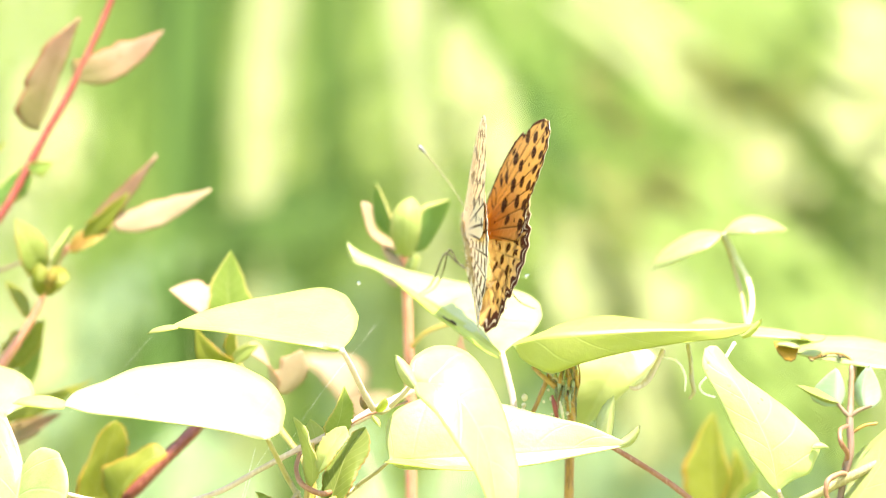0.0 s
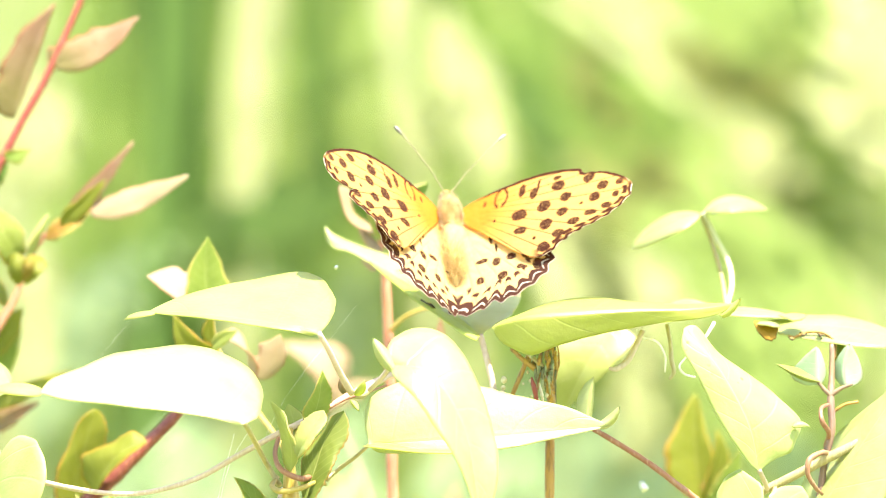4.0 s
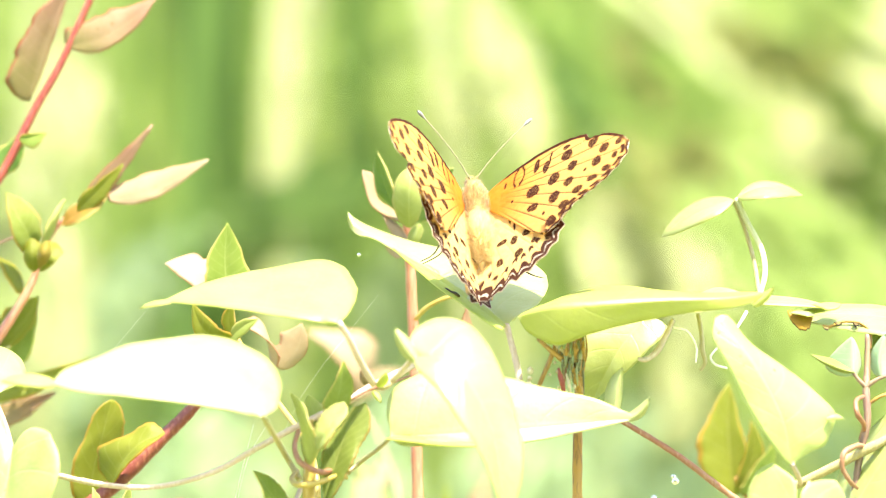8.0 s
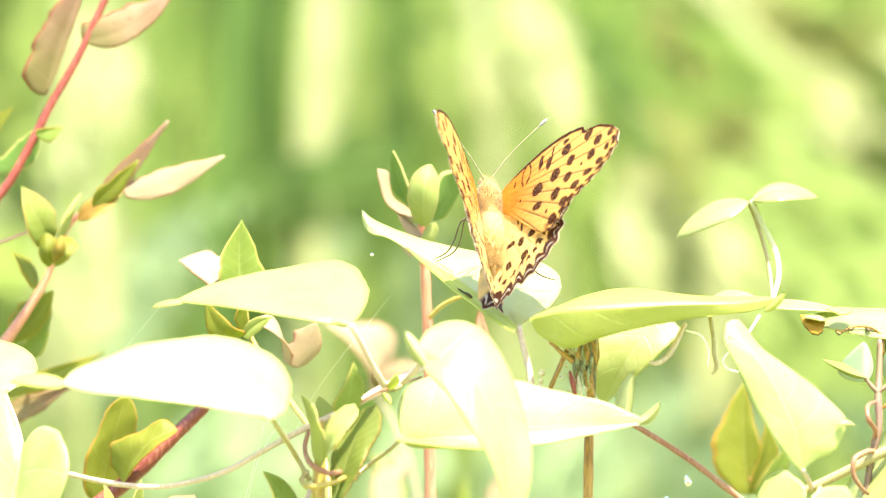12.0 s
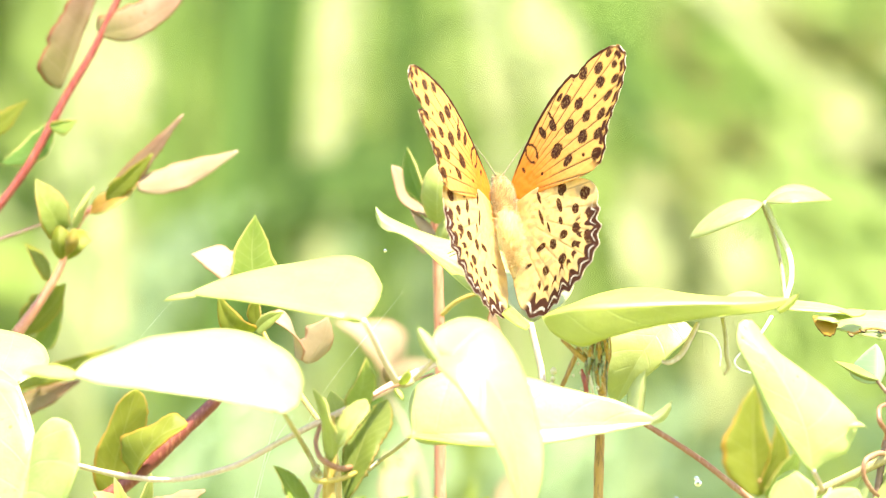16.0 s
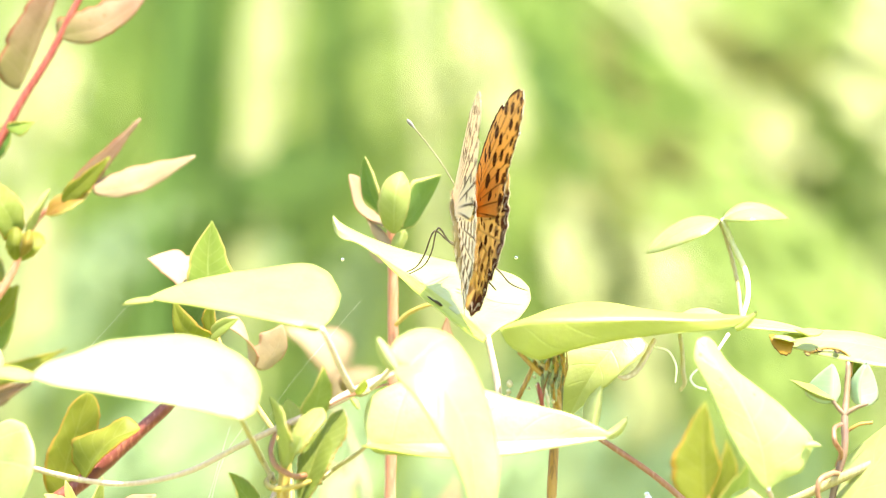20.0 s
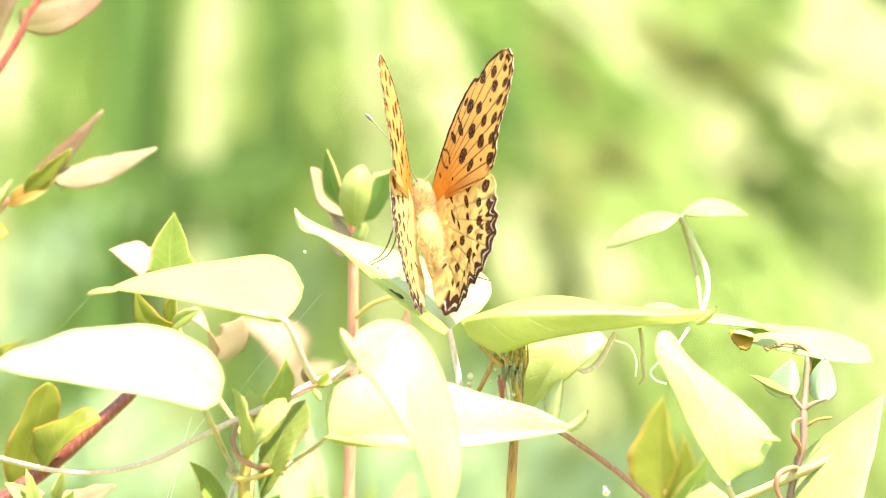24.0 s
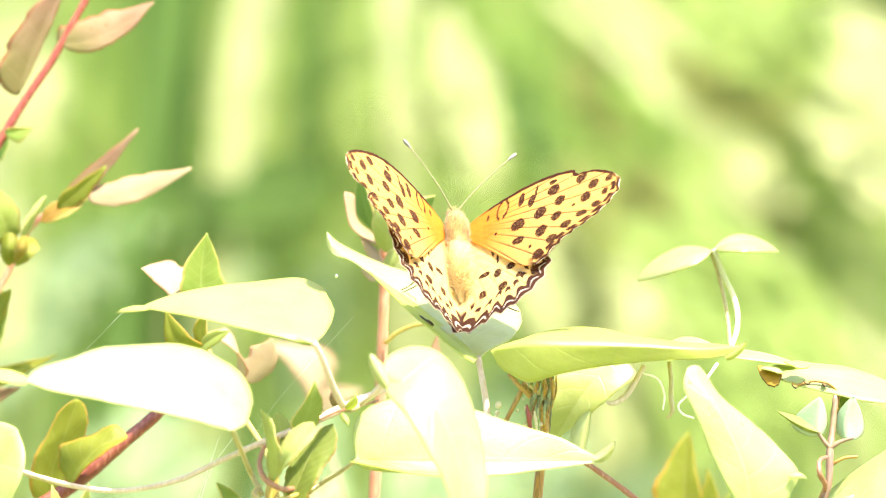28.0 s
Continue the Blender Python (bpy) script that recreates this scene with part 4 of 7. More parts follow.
    tufts = (
        ([(82, 384, 49), (70, 358, 47), (52, 328, 46), (33, 286, 47)], [(95, 366, 49), (91, 332, 49), (70, 308, 48), (48, 294, 47)], [(66, 394, 47), (46, 373, 45), (37, 332, 45), (34, 306, 46)], BUD_LEAF, "pale green bud leaf with an orange rim"),
        ([(96, 384, 48), (106, 360, 48), (122, 330, 48), (138, 298, 49)], [(112, 366, 49), (128, 322, 49)], [(101, 356, 47), (117, 322, 48)], SHRUB_PALE, "narrow pale bud leaf"),
        ([(132, 346, 48), (158, 324, 47), (186, 308, 47), (214, 288, 48)], [(140, 318, 49), (168, 303, 49), (196, 292, 49)], [(146, 346, 46), (166, 338, 45), (194, 320, 46), (208, 304, 47)], RUSTY, "rusty olive leaf with a yellow rim"),
        ([(82, 428, 47), (80, 400, 45), (78, 368, 46)], [(96, 414, 46), (98, 390, 46), (88, 374, 46)], [(70, 416, 46), (66, 396, 46), (70, 378, 46)], OLIVE, "olive bud leaf"),
        ([(92, 428, 46), (106, 404, 44), (136, 393, 45)], [(98, 396, 47), (108, 374, 47), (124, 378, 46)], [(106, 424, 45), (120, 410, 44)], OLIVE, "yellow-green bud leaf"),
        ([(92, 420, 45), (100, 398, 43), (106, 372, 44)], [(106, 408, 44), (112, 388, 44)], [(90, 404, 44), (94, 384, 44)], RUSTY, "small rusty leaf"))
    for rib, rim_a, rim_b, material, words in tufts:
        lofted("leaf", [far_back(q) for q in rib], [far_back(q) for q in rim_a], [far_back(q) for q in rim_b], material, fork, words, 0.15, 0.12, 24, 5)
    low = shoot("shrub_shoot", (-100, 8441, 40), "thick red-stemmed shrub shoot with olive leaves",
          (("dark red stem", DARK_RED_STEM, [(420, 590, 44, 14), (365, 665, 43, 22), (300, 730, 42, 26), (240, 790, 41, 28), (150, 862, 40, 28), (60, 925, 40, 28), (0, 975, 40, 30), (-100, 1200, 40, 34), (-100, 8441, 40, 60)]),
           ("salmon side stem", SALMON_STEM, [(215, 845, 34, 16), (170, 930, 34, 22), (100, 985, 34, 24), (20, 1060, 38, 26), (-60, 1180, 40, 28)])),
          (((200, 880, 32), (180, 850, 30), (150, 836, 30), (6, -14, 3), (-2, 18, 3), SHRUB_PALE, "yellow young leaf"),
           ((205, 890, 32), (200, 850, 30), (185, 808, 30), (14, 0, 3), (-10, 4, 3), SHRUB_PALE, "yellow young leaf"),
           ((230, 890, 32), (240, 850, 30), (250, 800, 30), (12, 0, 3), (-10, 4, 3), SHRUB_PALE, "yellow young leaf"),
           ((225, 890, 34), (280, 870, 33), (346, 828, 33), (4, 18, 3), (-10, -30, 4), CREAM_PINK, "pale pink leaf"),
           ((240, 885, 30), (255, 870, 30), (270, 842, 30), (12, 6, 3), (-12, -4, 3), SHRUB, "small green leaf"),
           ((180, 960, 34), (170, 920, 33), (195, 870, 33), (22, 0, 3), (-22, 0, 3), SHRUB_PALE, "pale young leaf"),
           ((215, 1000, 36), (230, 940, 36), (222, 890, 36), (18, 0, 3), (-18, 0, 3), OLIVE, "olive leaf")), 1.6)
    clasping = (
        ([(176, 850, 44), (186, 780, 43), (204, 710, 42), (219, 652, 42)], [(204, 822, 45), (222, 776, 45), (236, 725, 45), (241, 687, 44), (232, 662, 43)], [(150, 822, 42), (150, 769, 41), (170, 720, 41), (186, 682, 41), (204, 660, 41)], "tall olive leaf with an orange rim"),
        ([(219, 806, 37), (236, 768, 36), (268, 732, 35), (314, 712, 36)], [(197, 775, 39), (196, 742, 39), (225, 723, 38), (252, 712, 38), (285, 694, 37), (302, 698, 37)], [(241, 775, 34), (274, 742, 33), (301, 723, 34)], "bright olive leaf clasping the stem"))
    for rib, rim_a, rim_b, words in clasping:
        lofted("leaf", [far_back(q, 1.6) for q in rib], [far_back(q, 1.6) for q in rim_a], [far_back(q, 1.6) for q in rim_b], OLIVE, low, words, 0.12, 0.12, 30, 6)
    shoot("shrub_shoot", (1330, 8441, 70), "shrub shoot with dark leaves rimmed in orange",
          (("olive stem", BROWN_STEM, [(1318, 790, 70, 9), (1360, 860, 70, 10), (1400, 930, 70, 12), (1400, 1500, 70, 20), (1330, 8441, 70, 60)]),),
          (((1318, 820, 70), (1300, 720, 70), (1308, 625, 70), (34, 18, 5), (-58, 10, 6), OLIVE, "dark olive leaf with an orange rim"),
           ((1322, 810, 68), (1360, 740, 68), (1345, 690, 68), (22, 10, 4), (-14, -2, 4), OLIVE, "olive leaf"),
           ((1330, 820, 68), (1370, 790, 68), (1392, 720, 68), (14, 10, 4), (-18, -6, 4), SHRUB, "green leaf"),
           ((1260, 900, 72), (1240, 860, 72), (1270, 830, 72), (40, 10, 4), (-30, 20, 4), OLIVE, "olive leaf with an orange rim")), 1.8)
    # purple twig with bluish leaves
    root = thing("twig", at(1545, 8441, -8), "dark purple twig with small bluish leaves and a coiling vine", "twig")
    stem("twig_stem", [(1553, 540, -2, 10), (1552, 600, -4, 12), (1550, 640, -6, 14), (1552, 700, -8, 13), (1540, 745, -8, 14), (1532, 800, -8, 13), (1520, 880, -8, 14), (1500, 960, -8, 15), (1520, 1500, -8, 30), (1545, 8441, -8, 60)], PURPLE_STEM, root, "dark purple twig")
    stem("leaf_stalk", [(1550, 634, -6, 9), (1538, 622, -6, 8), (1524, 604, -6, 6)], PURPLE_STEM, root)
    stem("leaf_stalk", [(1550, 634, -6, 9), (1566, 622, -6, 8), (1590, 612, -6, 6)], PURPLE_STEM, root)
    stem("leaf_stalk", [(1553, 665, -6, 6), (1575, 650, -6, 6), (1600, 645, -6, 6)], BROWN_STEM, root)
    blade("leaf", (1528, 612, -6), (1530, 570, -6), (1525, 546, -6), (12, 6, 2), (-44, 14, 3), BLUEGREEN, root, "small bluish leaf folded along its rib", "ovate", rows=18, ripple=0.05)
    blade("leaf", (1530, 608, -7), (1495, 604, -8), (1452, 576, -8), (2, 6, 2), (-4, -16, 3), SHRUB_PALE, root, "pale drooping half of the leaf", "ovate", rows=14)
    blade("leaf", (1578, 616, -6), (1566, 580, -6), (1585, 540, -6), (34, 6, 3), (-14, 0, 3), BLUEGREEN, root, "small bluish leaf", "ovate", rows=18)
    blade("leaf", (1560, 600, 2), (1560, 560, 2), (1585, 525, 2), (20, 6, 3), (-12, -4, 3), SHRUB, root, "small green leaf in the shade", "ovate", rows=14)
    stem("coil", [(1540, 725, -2, 8), (1546, 700, -12, 9), (1534, 680, -18, 9), (1532, 660, -16, 8), (1545, 650, -8, 7)], RUSSET_STEM, root, "reddish coil", 8)
    stem("coil", [(1552, 740, -4, 9), (1530, 738, -16, 10), (1510, 752, -20, 10), (1508, 775, -20, 9), (1520, 798, -18, 8), (1534, 812, -12, 6)], RUSSET_STEM, root, "reddish coil", 8)
    stem("coil", [(1500, 960, -10, 12), (1490, 925, -12, 10), (1470, 905, -14, 9), (1440, 890, -14, 8)], RUSSET_STEM, root, "", 8)
    stem("coil", [(1500, 950, -10, 9), (1530, 925, -12, 8), (1580, 905, -12, 6)], RUSSET_STEM, root, "", 8)
    for x, y, r in ((1478, 920, 9), (1487, 940, 10), (1508, 905, 8), (1500, 925, 7)):
        v, f = tube_data([at(x, y + r, -16), at(x, y + r * 0.4, -16), at(x, y - r * 0.4, -16), at(x, y - r, -16)], [r * 2e-5, r * 0.7e-4, r * 0.7e-4, r * 2e-5], 3, 7, 0.1, x)
        own(mesh_object("flower_bud", v, f, BUD, None, "tiny pale bud"), root)


def web():
    root = thing("spider_web", at(560, 600, 10), "few loose spider threads strung between the leaves", "web")
    for rows in (((690, 470, 4, 0.25), (560, 640, 0, 0.25), (520, 720, -8, 0.25)), ((430, 900, -6, 0.7), (460, 760, -6, 0.7), (500, 690, -10, 0.5)), ((410, 960, -4, 0.8), (440, 820, -4, 0.8), (470, 700, -8, 0.6)), ((640, 930, -10, 0.6), (560, 1000, -6, 0.6)),
                 ((130, 640, -4, 0.2), (200, 590, 10, 0.2), (290, 486, 14, 0.2))):
        stem("thread", rows, SILK, root, "", 5, 0.1, 5)
    for x, y, d, r in ((656, 399, 20, 3), (961, 383, 30, 3), (1213, 798, 70, 6), (1175, 828, 70, 5), (1210, 790, 74, 4), (1086, 842, 66, 4), (1120, 868, 66, 3)):
        v, f = tube_data([at(x, y + r, d), at(x, y + r * 0.45, d), at(x, y - r * 0.45, d), at(x, y - r, d)], [r * 2e-5, r * 0.95e-4, r * 0.95e-4, r * 2e-5], 4, 12, 0.02, x)
        own(mesh_object("droplet", v, f, DEW, None, "tiny bright droplet"), root)


vine_left()
vine_right()
front_shoot()
back_shoots()
web()
# ---- the butterfly ----
BODY = Matrix(((0.9807, -0.1125, 0.1601, 0.0077), (0.1925, 0.7015, -0.6862, 0.0120), (-0.0351, 0.7037, 0.7096, 0.8136), (0, 0, 0, 1)))
FORE_HINGE, HIND_HINGE = (0.00156, 0.00098, -0.00048), (0.00124, -0.00199, -0.00092)
ORANGE, PALE, CREAM, BROWN, WHITE, SLATE = (0.74, 0.34, 0.058), (0.80, 0.555, 0.225), (0.81, 0.645, 0.34), (0.075, 0.022, 0.010), (0.82, 0.80, 0.76), (0.035, 0.026, 0.03)
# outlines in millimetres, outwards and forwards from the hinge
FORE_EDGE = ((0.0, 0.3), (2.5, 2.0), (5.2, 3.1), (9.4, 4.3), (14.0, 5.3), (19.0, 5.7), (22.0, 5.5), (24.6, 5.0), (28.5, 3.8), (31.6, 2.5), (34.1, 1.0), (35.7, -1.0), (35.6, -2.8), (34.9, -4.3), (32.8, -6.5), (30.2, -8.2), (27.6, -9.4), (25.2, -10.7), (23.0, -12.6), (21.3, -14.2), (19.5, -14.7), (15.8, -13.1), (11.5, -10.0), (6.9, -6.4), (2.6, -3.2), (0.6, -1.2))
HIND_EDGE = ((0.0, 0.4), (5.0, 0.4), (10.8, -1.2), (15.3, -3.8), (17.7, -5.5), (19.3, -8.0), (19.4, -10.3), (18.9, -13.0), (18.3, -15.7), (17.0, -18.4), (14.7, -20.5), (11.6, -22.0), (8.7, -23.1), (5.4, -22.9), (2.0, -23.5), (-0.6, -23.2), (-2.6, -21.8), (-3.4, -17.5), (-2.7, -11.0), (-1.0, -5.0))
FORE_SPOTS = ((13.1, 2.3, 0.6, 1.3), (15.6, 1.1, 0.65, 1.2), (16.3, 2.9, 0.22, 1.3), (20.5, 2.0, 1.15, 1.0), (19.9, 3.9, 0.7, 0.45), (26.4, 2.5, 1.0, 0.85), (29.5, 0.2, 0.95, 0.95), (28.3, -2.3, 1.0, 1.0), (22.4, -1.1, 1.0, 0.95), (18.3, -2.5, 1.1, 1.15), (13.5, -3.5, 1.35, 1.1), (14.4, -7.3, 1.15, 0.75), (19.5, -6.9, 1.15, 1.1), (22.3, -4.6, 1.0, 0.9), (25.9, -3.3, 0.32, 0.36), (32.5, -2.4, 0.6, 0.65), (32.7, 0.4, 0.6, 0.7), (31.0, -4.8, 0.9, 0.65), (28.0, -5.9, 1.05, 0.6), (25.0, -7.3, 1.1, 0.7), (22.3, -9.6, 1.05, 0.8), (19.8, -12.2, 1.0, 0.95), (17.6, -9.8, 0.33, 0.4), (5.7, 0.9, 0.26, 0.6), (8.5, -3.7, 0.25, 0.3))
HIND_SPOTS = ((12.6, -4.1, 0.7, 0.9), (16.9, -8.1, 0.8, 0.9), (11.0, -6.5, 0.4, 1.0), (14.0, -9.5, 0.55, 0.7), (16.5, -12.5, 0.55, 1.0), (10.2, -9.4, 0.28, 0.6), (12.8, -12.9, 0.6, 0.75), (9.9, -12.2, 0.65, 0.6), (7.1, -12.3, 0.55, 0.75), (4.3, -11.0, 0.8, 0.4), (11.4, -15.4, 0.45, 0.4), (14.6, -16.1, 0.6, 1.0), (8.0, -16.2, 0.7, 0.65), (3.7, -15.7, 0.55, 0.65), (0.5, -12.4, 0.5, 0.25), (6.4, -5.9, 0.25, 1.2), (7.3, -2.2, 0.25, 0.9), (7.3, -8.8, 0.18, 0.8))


def smooth_edge(points, count):
    p = np.array(points)
    p = np.vstack([p, p[:1]])
    line = spline(p, 14)
    seg = np.r_[0, np.cumsum(np.linalg.norm(np.diff(line, axis=0), axis=1))]
    s = np.linspace(0, seg[-1], count, endpoint=False)
    return np.stack([np.interp(s, seg, line[:, i]) for i in range(2)], 1)


def wing_mesh(name, fore, side, seed, parent, torn=False):
    """A cambered two-sided wing; its pattern of spots, veins and scalloped rim is painted on by rule."""
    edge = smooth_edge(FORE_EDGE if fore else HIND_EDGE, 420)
    rng = np.random.RandomState(seed)
    centre = np.array((17.0, -4.0)) if fore else np.array((9.0, -11.5))
    # scallops of the outer rim, one to each cell between the veins
    run = np.r_[0, np.cumsum(np.linalg.norm(np.diff(edge, axis=0), axis=1))]
    cell = 2.9 if fore else 3.4
    lobe = np.abs(np.sin(math.pi * run / cell))
    if fore:
        rim = np.clip((edge[:, 0] - 17.5) / 2, 0, 1) * np.clip((1.4 - edge[:, 1]) / 2, 0, 1)
        wave = lobe * 0.4
    else:
        rim = np.clip((-edge[:, 1] - 9.8) / 2.5, 0, 1) * np.maximum(np.clip((edge[:, 0] + 2.0) / 0.8, 0, 1), np.clip((-edge[:, 1] - 19.0) / 1.5, 0, 1))
        wave = lobe ** 1.5 * (0.75 + 0.35 * np.sin(run * 0.37 + seed))
    edge = edge - (edge - centre) / np.linalg.norm(edge - centre, axis=1)[:, None] * (rim * wave)[:, None]
    if torn:
        # a notch in the outer rim near the tip
        d = np.hypot(edge[:, 0] - 33.2, edge[:, 1] + 6.6)
        pull = np.clip(1 - d / 2.3, 0, 1)[:, None]
        edge = edge + (np.array((28.2, -4.9)) - edge) * np.minimum(1, pull * 1.35)
    elif fore:
        # the front rim is broken away near the tip
        gone = np.clip((edge[:, 0] - 24.5) / 0.3, 0, 1) * np.clip((29.5 - edge[:, 0]) / 4.0, 0, 1) * (edge[:, 1] > 1.5)
        edge[:, 1] -= gone * (0.85 + 0.12 * np.sin(run * 3.1))
    rings = 66
    f = np.linspace(0, 1, rings + 1)[1:] ** 0.9
    pts = centre + (edge[None] - centre) * f[:, None, None]
    pts = np.vstack([centre[None], pts.reshape(-1, 2)])
    n = len(edge)
    x, y = pts[:, 0], pts[:, 1]
    # distance to the outer rim along the ring fan
    reach = np.linalg.norm(edge - centre, axis=1)
    near = np.r_[9.9, ((1 - f)[:, None] * reach[None]).ravel()]
    outer = np.r_[0.0, np.tile(rim, rings)]
    teeth = np.r_[0.0, np.tile(2 * lobe - 1, rings)]
    jit = np.array([noise.noise(Vector((a * 0.9 + seed, b * 0.9, 0.0))) for a, b in pts])
    fine = np.array([noise.noise(Vector((a * 3.1 + seed, b * 3.1, 5.0))) for a, b in pts])
    theta = np.degrees(np.arctan2(y, np.maximum(x, 1e-3)))

    def veil(base, colour, amount):
        a = np.clip(amount, 0, 1)[:, None]
        return base * (1 - a) + np.array(colour) * a

    def ellipse(cx, cy, rx, ry):
        return np.hypot((x - cx) / rx, (y - cy) / ry) + 0.16 * jit + 0.1 * fine

    def veins(starts, width):
        v = np.zeros(len(x))
        r = np.hypot(x, y)
        for a in starts:
            off = np.abs(theta - a - 0.012 * (r - 10) ** 2 * np.sign(a + 8) * (0.25 if fore else 0.1)) * np.pi / 180 * r
            v = np.maximum(v, np.clip(1.5 - off / width, 0, 1) * np.clip((r - 6) / 9, 0, 1))
        return v

    top = np.tile(np.array(ORANGE if fore else CREAM), (len(x), 1))
    r = np.hypot(x, y)
    if fore:
        top = veil(top, PALE, np.clip((r - 7) / 13, 0, 0.78))
        # deeper orange base, with shade between raised wings put into the colour
        top = veil(top, (0.46, 0.14, 0.012), np.clip(1 - r / 10, 0, 0.22))
        vein_at = (14, 8, 2, -4, -10, -17, -24, -32, -39)
    else:
        top = veil(top, (0.80, 0.60, 0.28), np.clip(1.1 - near / 9, 0, 0.4) * outer)
        top = veil(top, ORANGE, np.clip(1 - r / 5, 0, 0.5))
        vein_at = (-20, -33, -45, -56, -66, -75, -83)
    top = veil(top, (0.10, 0.04, 0.015), veins(vein_at, 0.11) * (0.8 if fore else 0.3))
    for cx, cy, rx, ry in (FORE_SPOTS if fore else HIND_SPOTS):
        top = veil(top, BROWN, np.clip(((1.06 if fore else 1.3) - ellipse(cx, cy, rx * 1.2, ry * 1.2)) * 6, 0, 1) * (1 - 0.3 * np.clip(fine * 2, 0, 1)))
    if fore:
        for cx, turn in ((8.7, -1), (9.2, 1)):
            ring = np.abs(ellipse(cx, 1.6, 0.95, 1.9) - 1)
            top = veil(top, BROWN, np.clip((0.26 - ring) * 8, 0, 1) * (turn * (x - cx) > 0.1))
        top = veil(top, BROWN, np.clip((0.8 - near) * 6, 0, 1) * np.clip((x - 2) / 4, 0, 1) * (1 - outer) * (y > 0.3))
        along = teeth
        band = np.clip((0.58 - np.abs(near - 1.45 + 0.25 * along)) * 5, 0, 1) * np.clip(along * 3 + 1.6, 0, 1)
        top = veil(top, BROWN, band * outer)
        top = veil(top, BROWN, np.clip((0.82 + 0.25 * jit - near) * 6, 0, 1) * outer)
        top = veil(top, WHITE, np.clip((0.1 - near) * 12, 0, 1) * outer * (along > 0.2))
    else:
        spot = np.clip(teeth * 2.5 + 1.1, 0, 1)
        rust = (0.085, 0.032, 0.022)
        tail = np.clip((6 - x) / 6, 0, 1)
        top = veil(top, rust, np.clip((0.62 + 0.25 * jit - np.abs(near - 4.6 - 0.12 * teeth - 0.8 * tail)) * 5, 0, 1) * np.clip(teeth * 3, 0, 1) * outer)
        top = veil(top, rust, np.clip((2.6 + 0.4 * teeth + 0.5 * jit + 0.8 * tail - near) * 5, 0, 1) * outer)
        top = veil(top, WHITE, np.clip((0.2 + 0.12 * tail - np.abs(near - 1.2 - 0.25 * teeth)) * 12, 0, 1) * outer * np.clip(spot + jit, 0, 1))
        top = veil(top, WHITE, np.clip((0.18 - near) * 12, 0, 1) * outer * 0.8)
    top = top * (1 + 0.06 * fine[:, None])
    # underside
    if fore:
        low = veil(np.tile(np.array((0.86, 0.79, 0.60)), (len(x), 1)), (0.86, 0.82, 0.68), np.clip((r - 18) / 10, 0, 1))
        for cx, cy, rx, ry in FORE_SPOTS:
            low = veil(low, (0.16, 0.09, 0.05), np.clip((1.05 - ellipse(cx, cy, rx, ry)) * 5, 0, 1) * 0.85)
        low = veil(low, (0.10, 0.06, 0.03), veins(vein_at, 0.22))
    else:
        low = np.tile(np.array((0.86, 0.82, 0.68)), (len(x), 1))
        cells = np.sin(r * 1.7 + 1.4 * jit + np.sin(theta * 0.22)) * np.sin(np.radians(theta) * 19.0 + 1.0 * jit)
        low = veil(low, (0.11, 0.065, 0.022), np.clip((cells - 0.22) * 7, 0, 1))
        low = veil(low, WHITE, np.clip((-cells - 0.35) * 4, 0, 1) * 0.8)
        low = veil(low, (0.08, 0.05, 0.02), veins(vein_at, 0.17))
        low = veil(low, SLATE, np.clip((0.3 - np.abs(near - 1.3)) * 6, 0, 1) * outer)
    low = low * (1 + 0.06 * fine[:, None])
    camber = -(0.0014 if fore else 0.0033) * (x - 3) ** 2
    ridge = -0.05 * veins(vein_at, 0.2)
    hgt = camber + ridge + 0.08 * jit + (0.06 if fore else 0.0) + (0.0 if fore else 0.03 * np.clip(3 - x, 0, 9) ** 2 * np.clip((-y - 6) / 6, 0, 1))
    up = np.stack([side * x, y, hgt], 1) * 1.016e-3
    dn = np.stack([side * x, y, hgt - 0.09], 1) * 1.016e-3
    size = len(x)
    faces = []
    for i in range(rings):
        for j in range(n):
            k = (j + 1) % n
            if i == 0:
                q = (0, 1 + j, 1 + k)
            else:
                a = 1 + (i - 1) * n
                b = 1 + i * n
                q = (a + j, b + j, b + k, a + k)
            faces.append(q if side < 0 else q[::-1])
            faces.append(tuple(size + v for v in (q[::-1] if side < 0 else q)))
    a = 1 + (rings - 1) * n
    for j in range(n):
        k = (j + 1) % n
        q = (a + j, size + a + j, size + a + k, a + k)
        faces.append(q if side < 0 else q[::-1])
    me = bpy.data.meshes.new(name)
    me.from_pydata(np.vstack([up, dn]).tolist(), [], faces)
    me.polygons.foreach_set("use_smooth", [True] * len(me.polygons))
    layer = me.color_attributes.new("pattern", "FLOAT_COLOR", "POINT")
    col = np.clip(np.vstack([top, low]), 0, 1)
    layer.data.foreach_set("color", np.hstack([col, np.ones((len(col), 1))]).astype(np.float32).ravel())
    me.materials.append(WING_TOP)
    me.materials.append(WING_UNDER)
    me.polygons.foreach_set("material_index", [1 if min(q) >= size else 0 for q in faces])
    ob = new(name, me)
    ob.parent = parent
    return ob


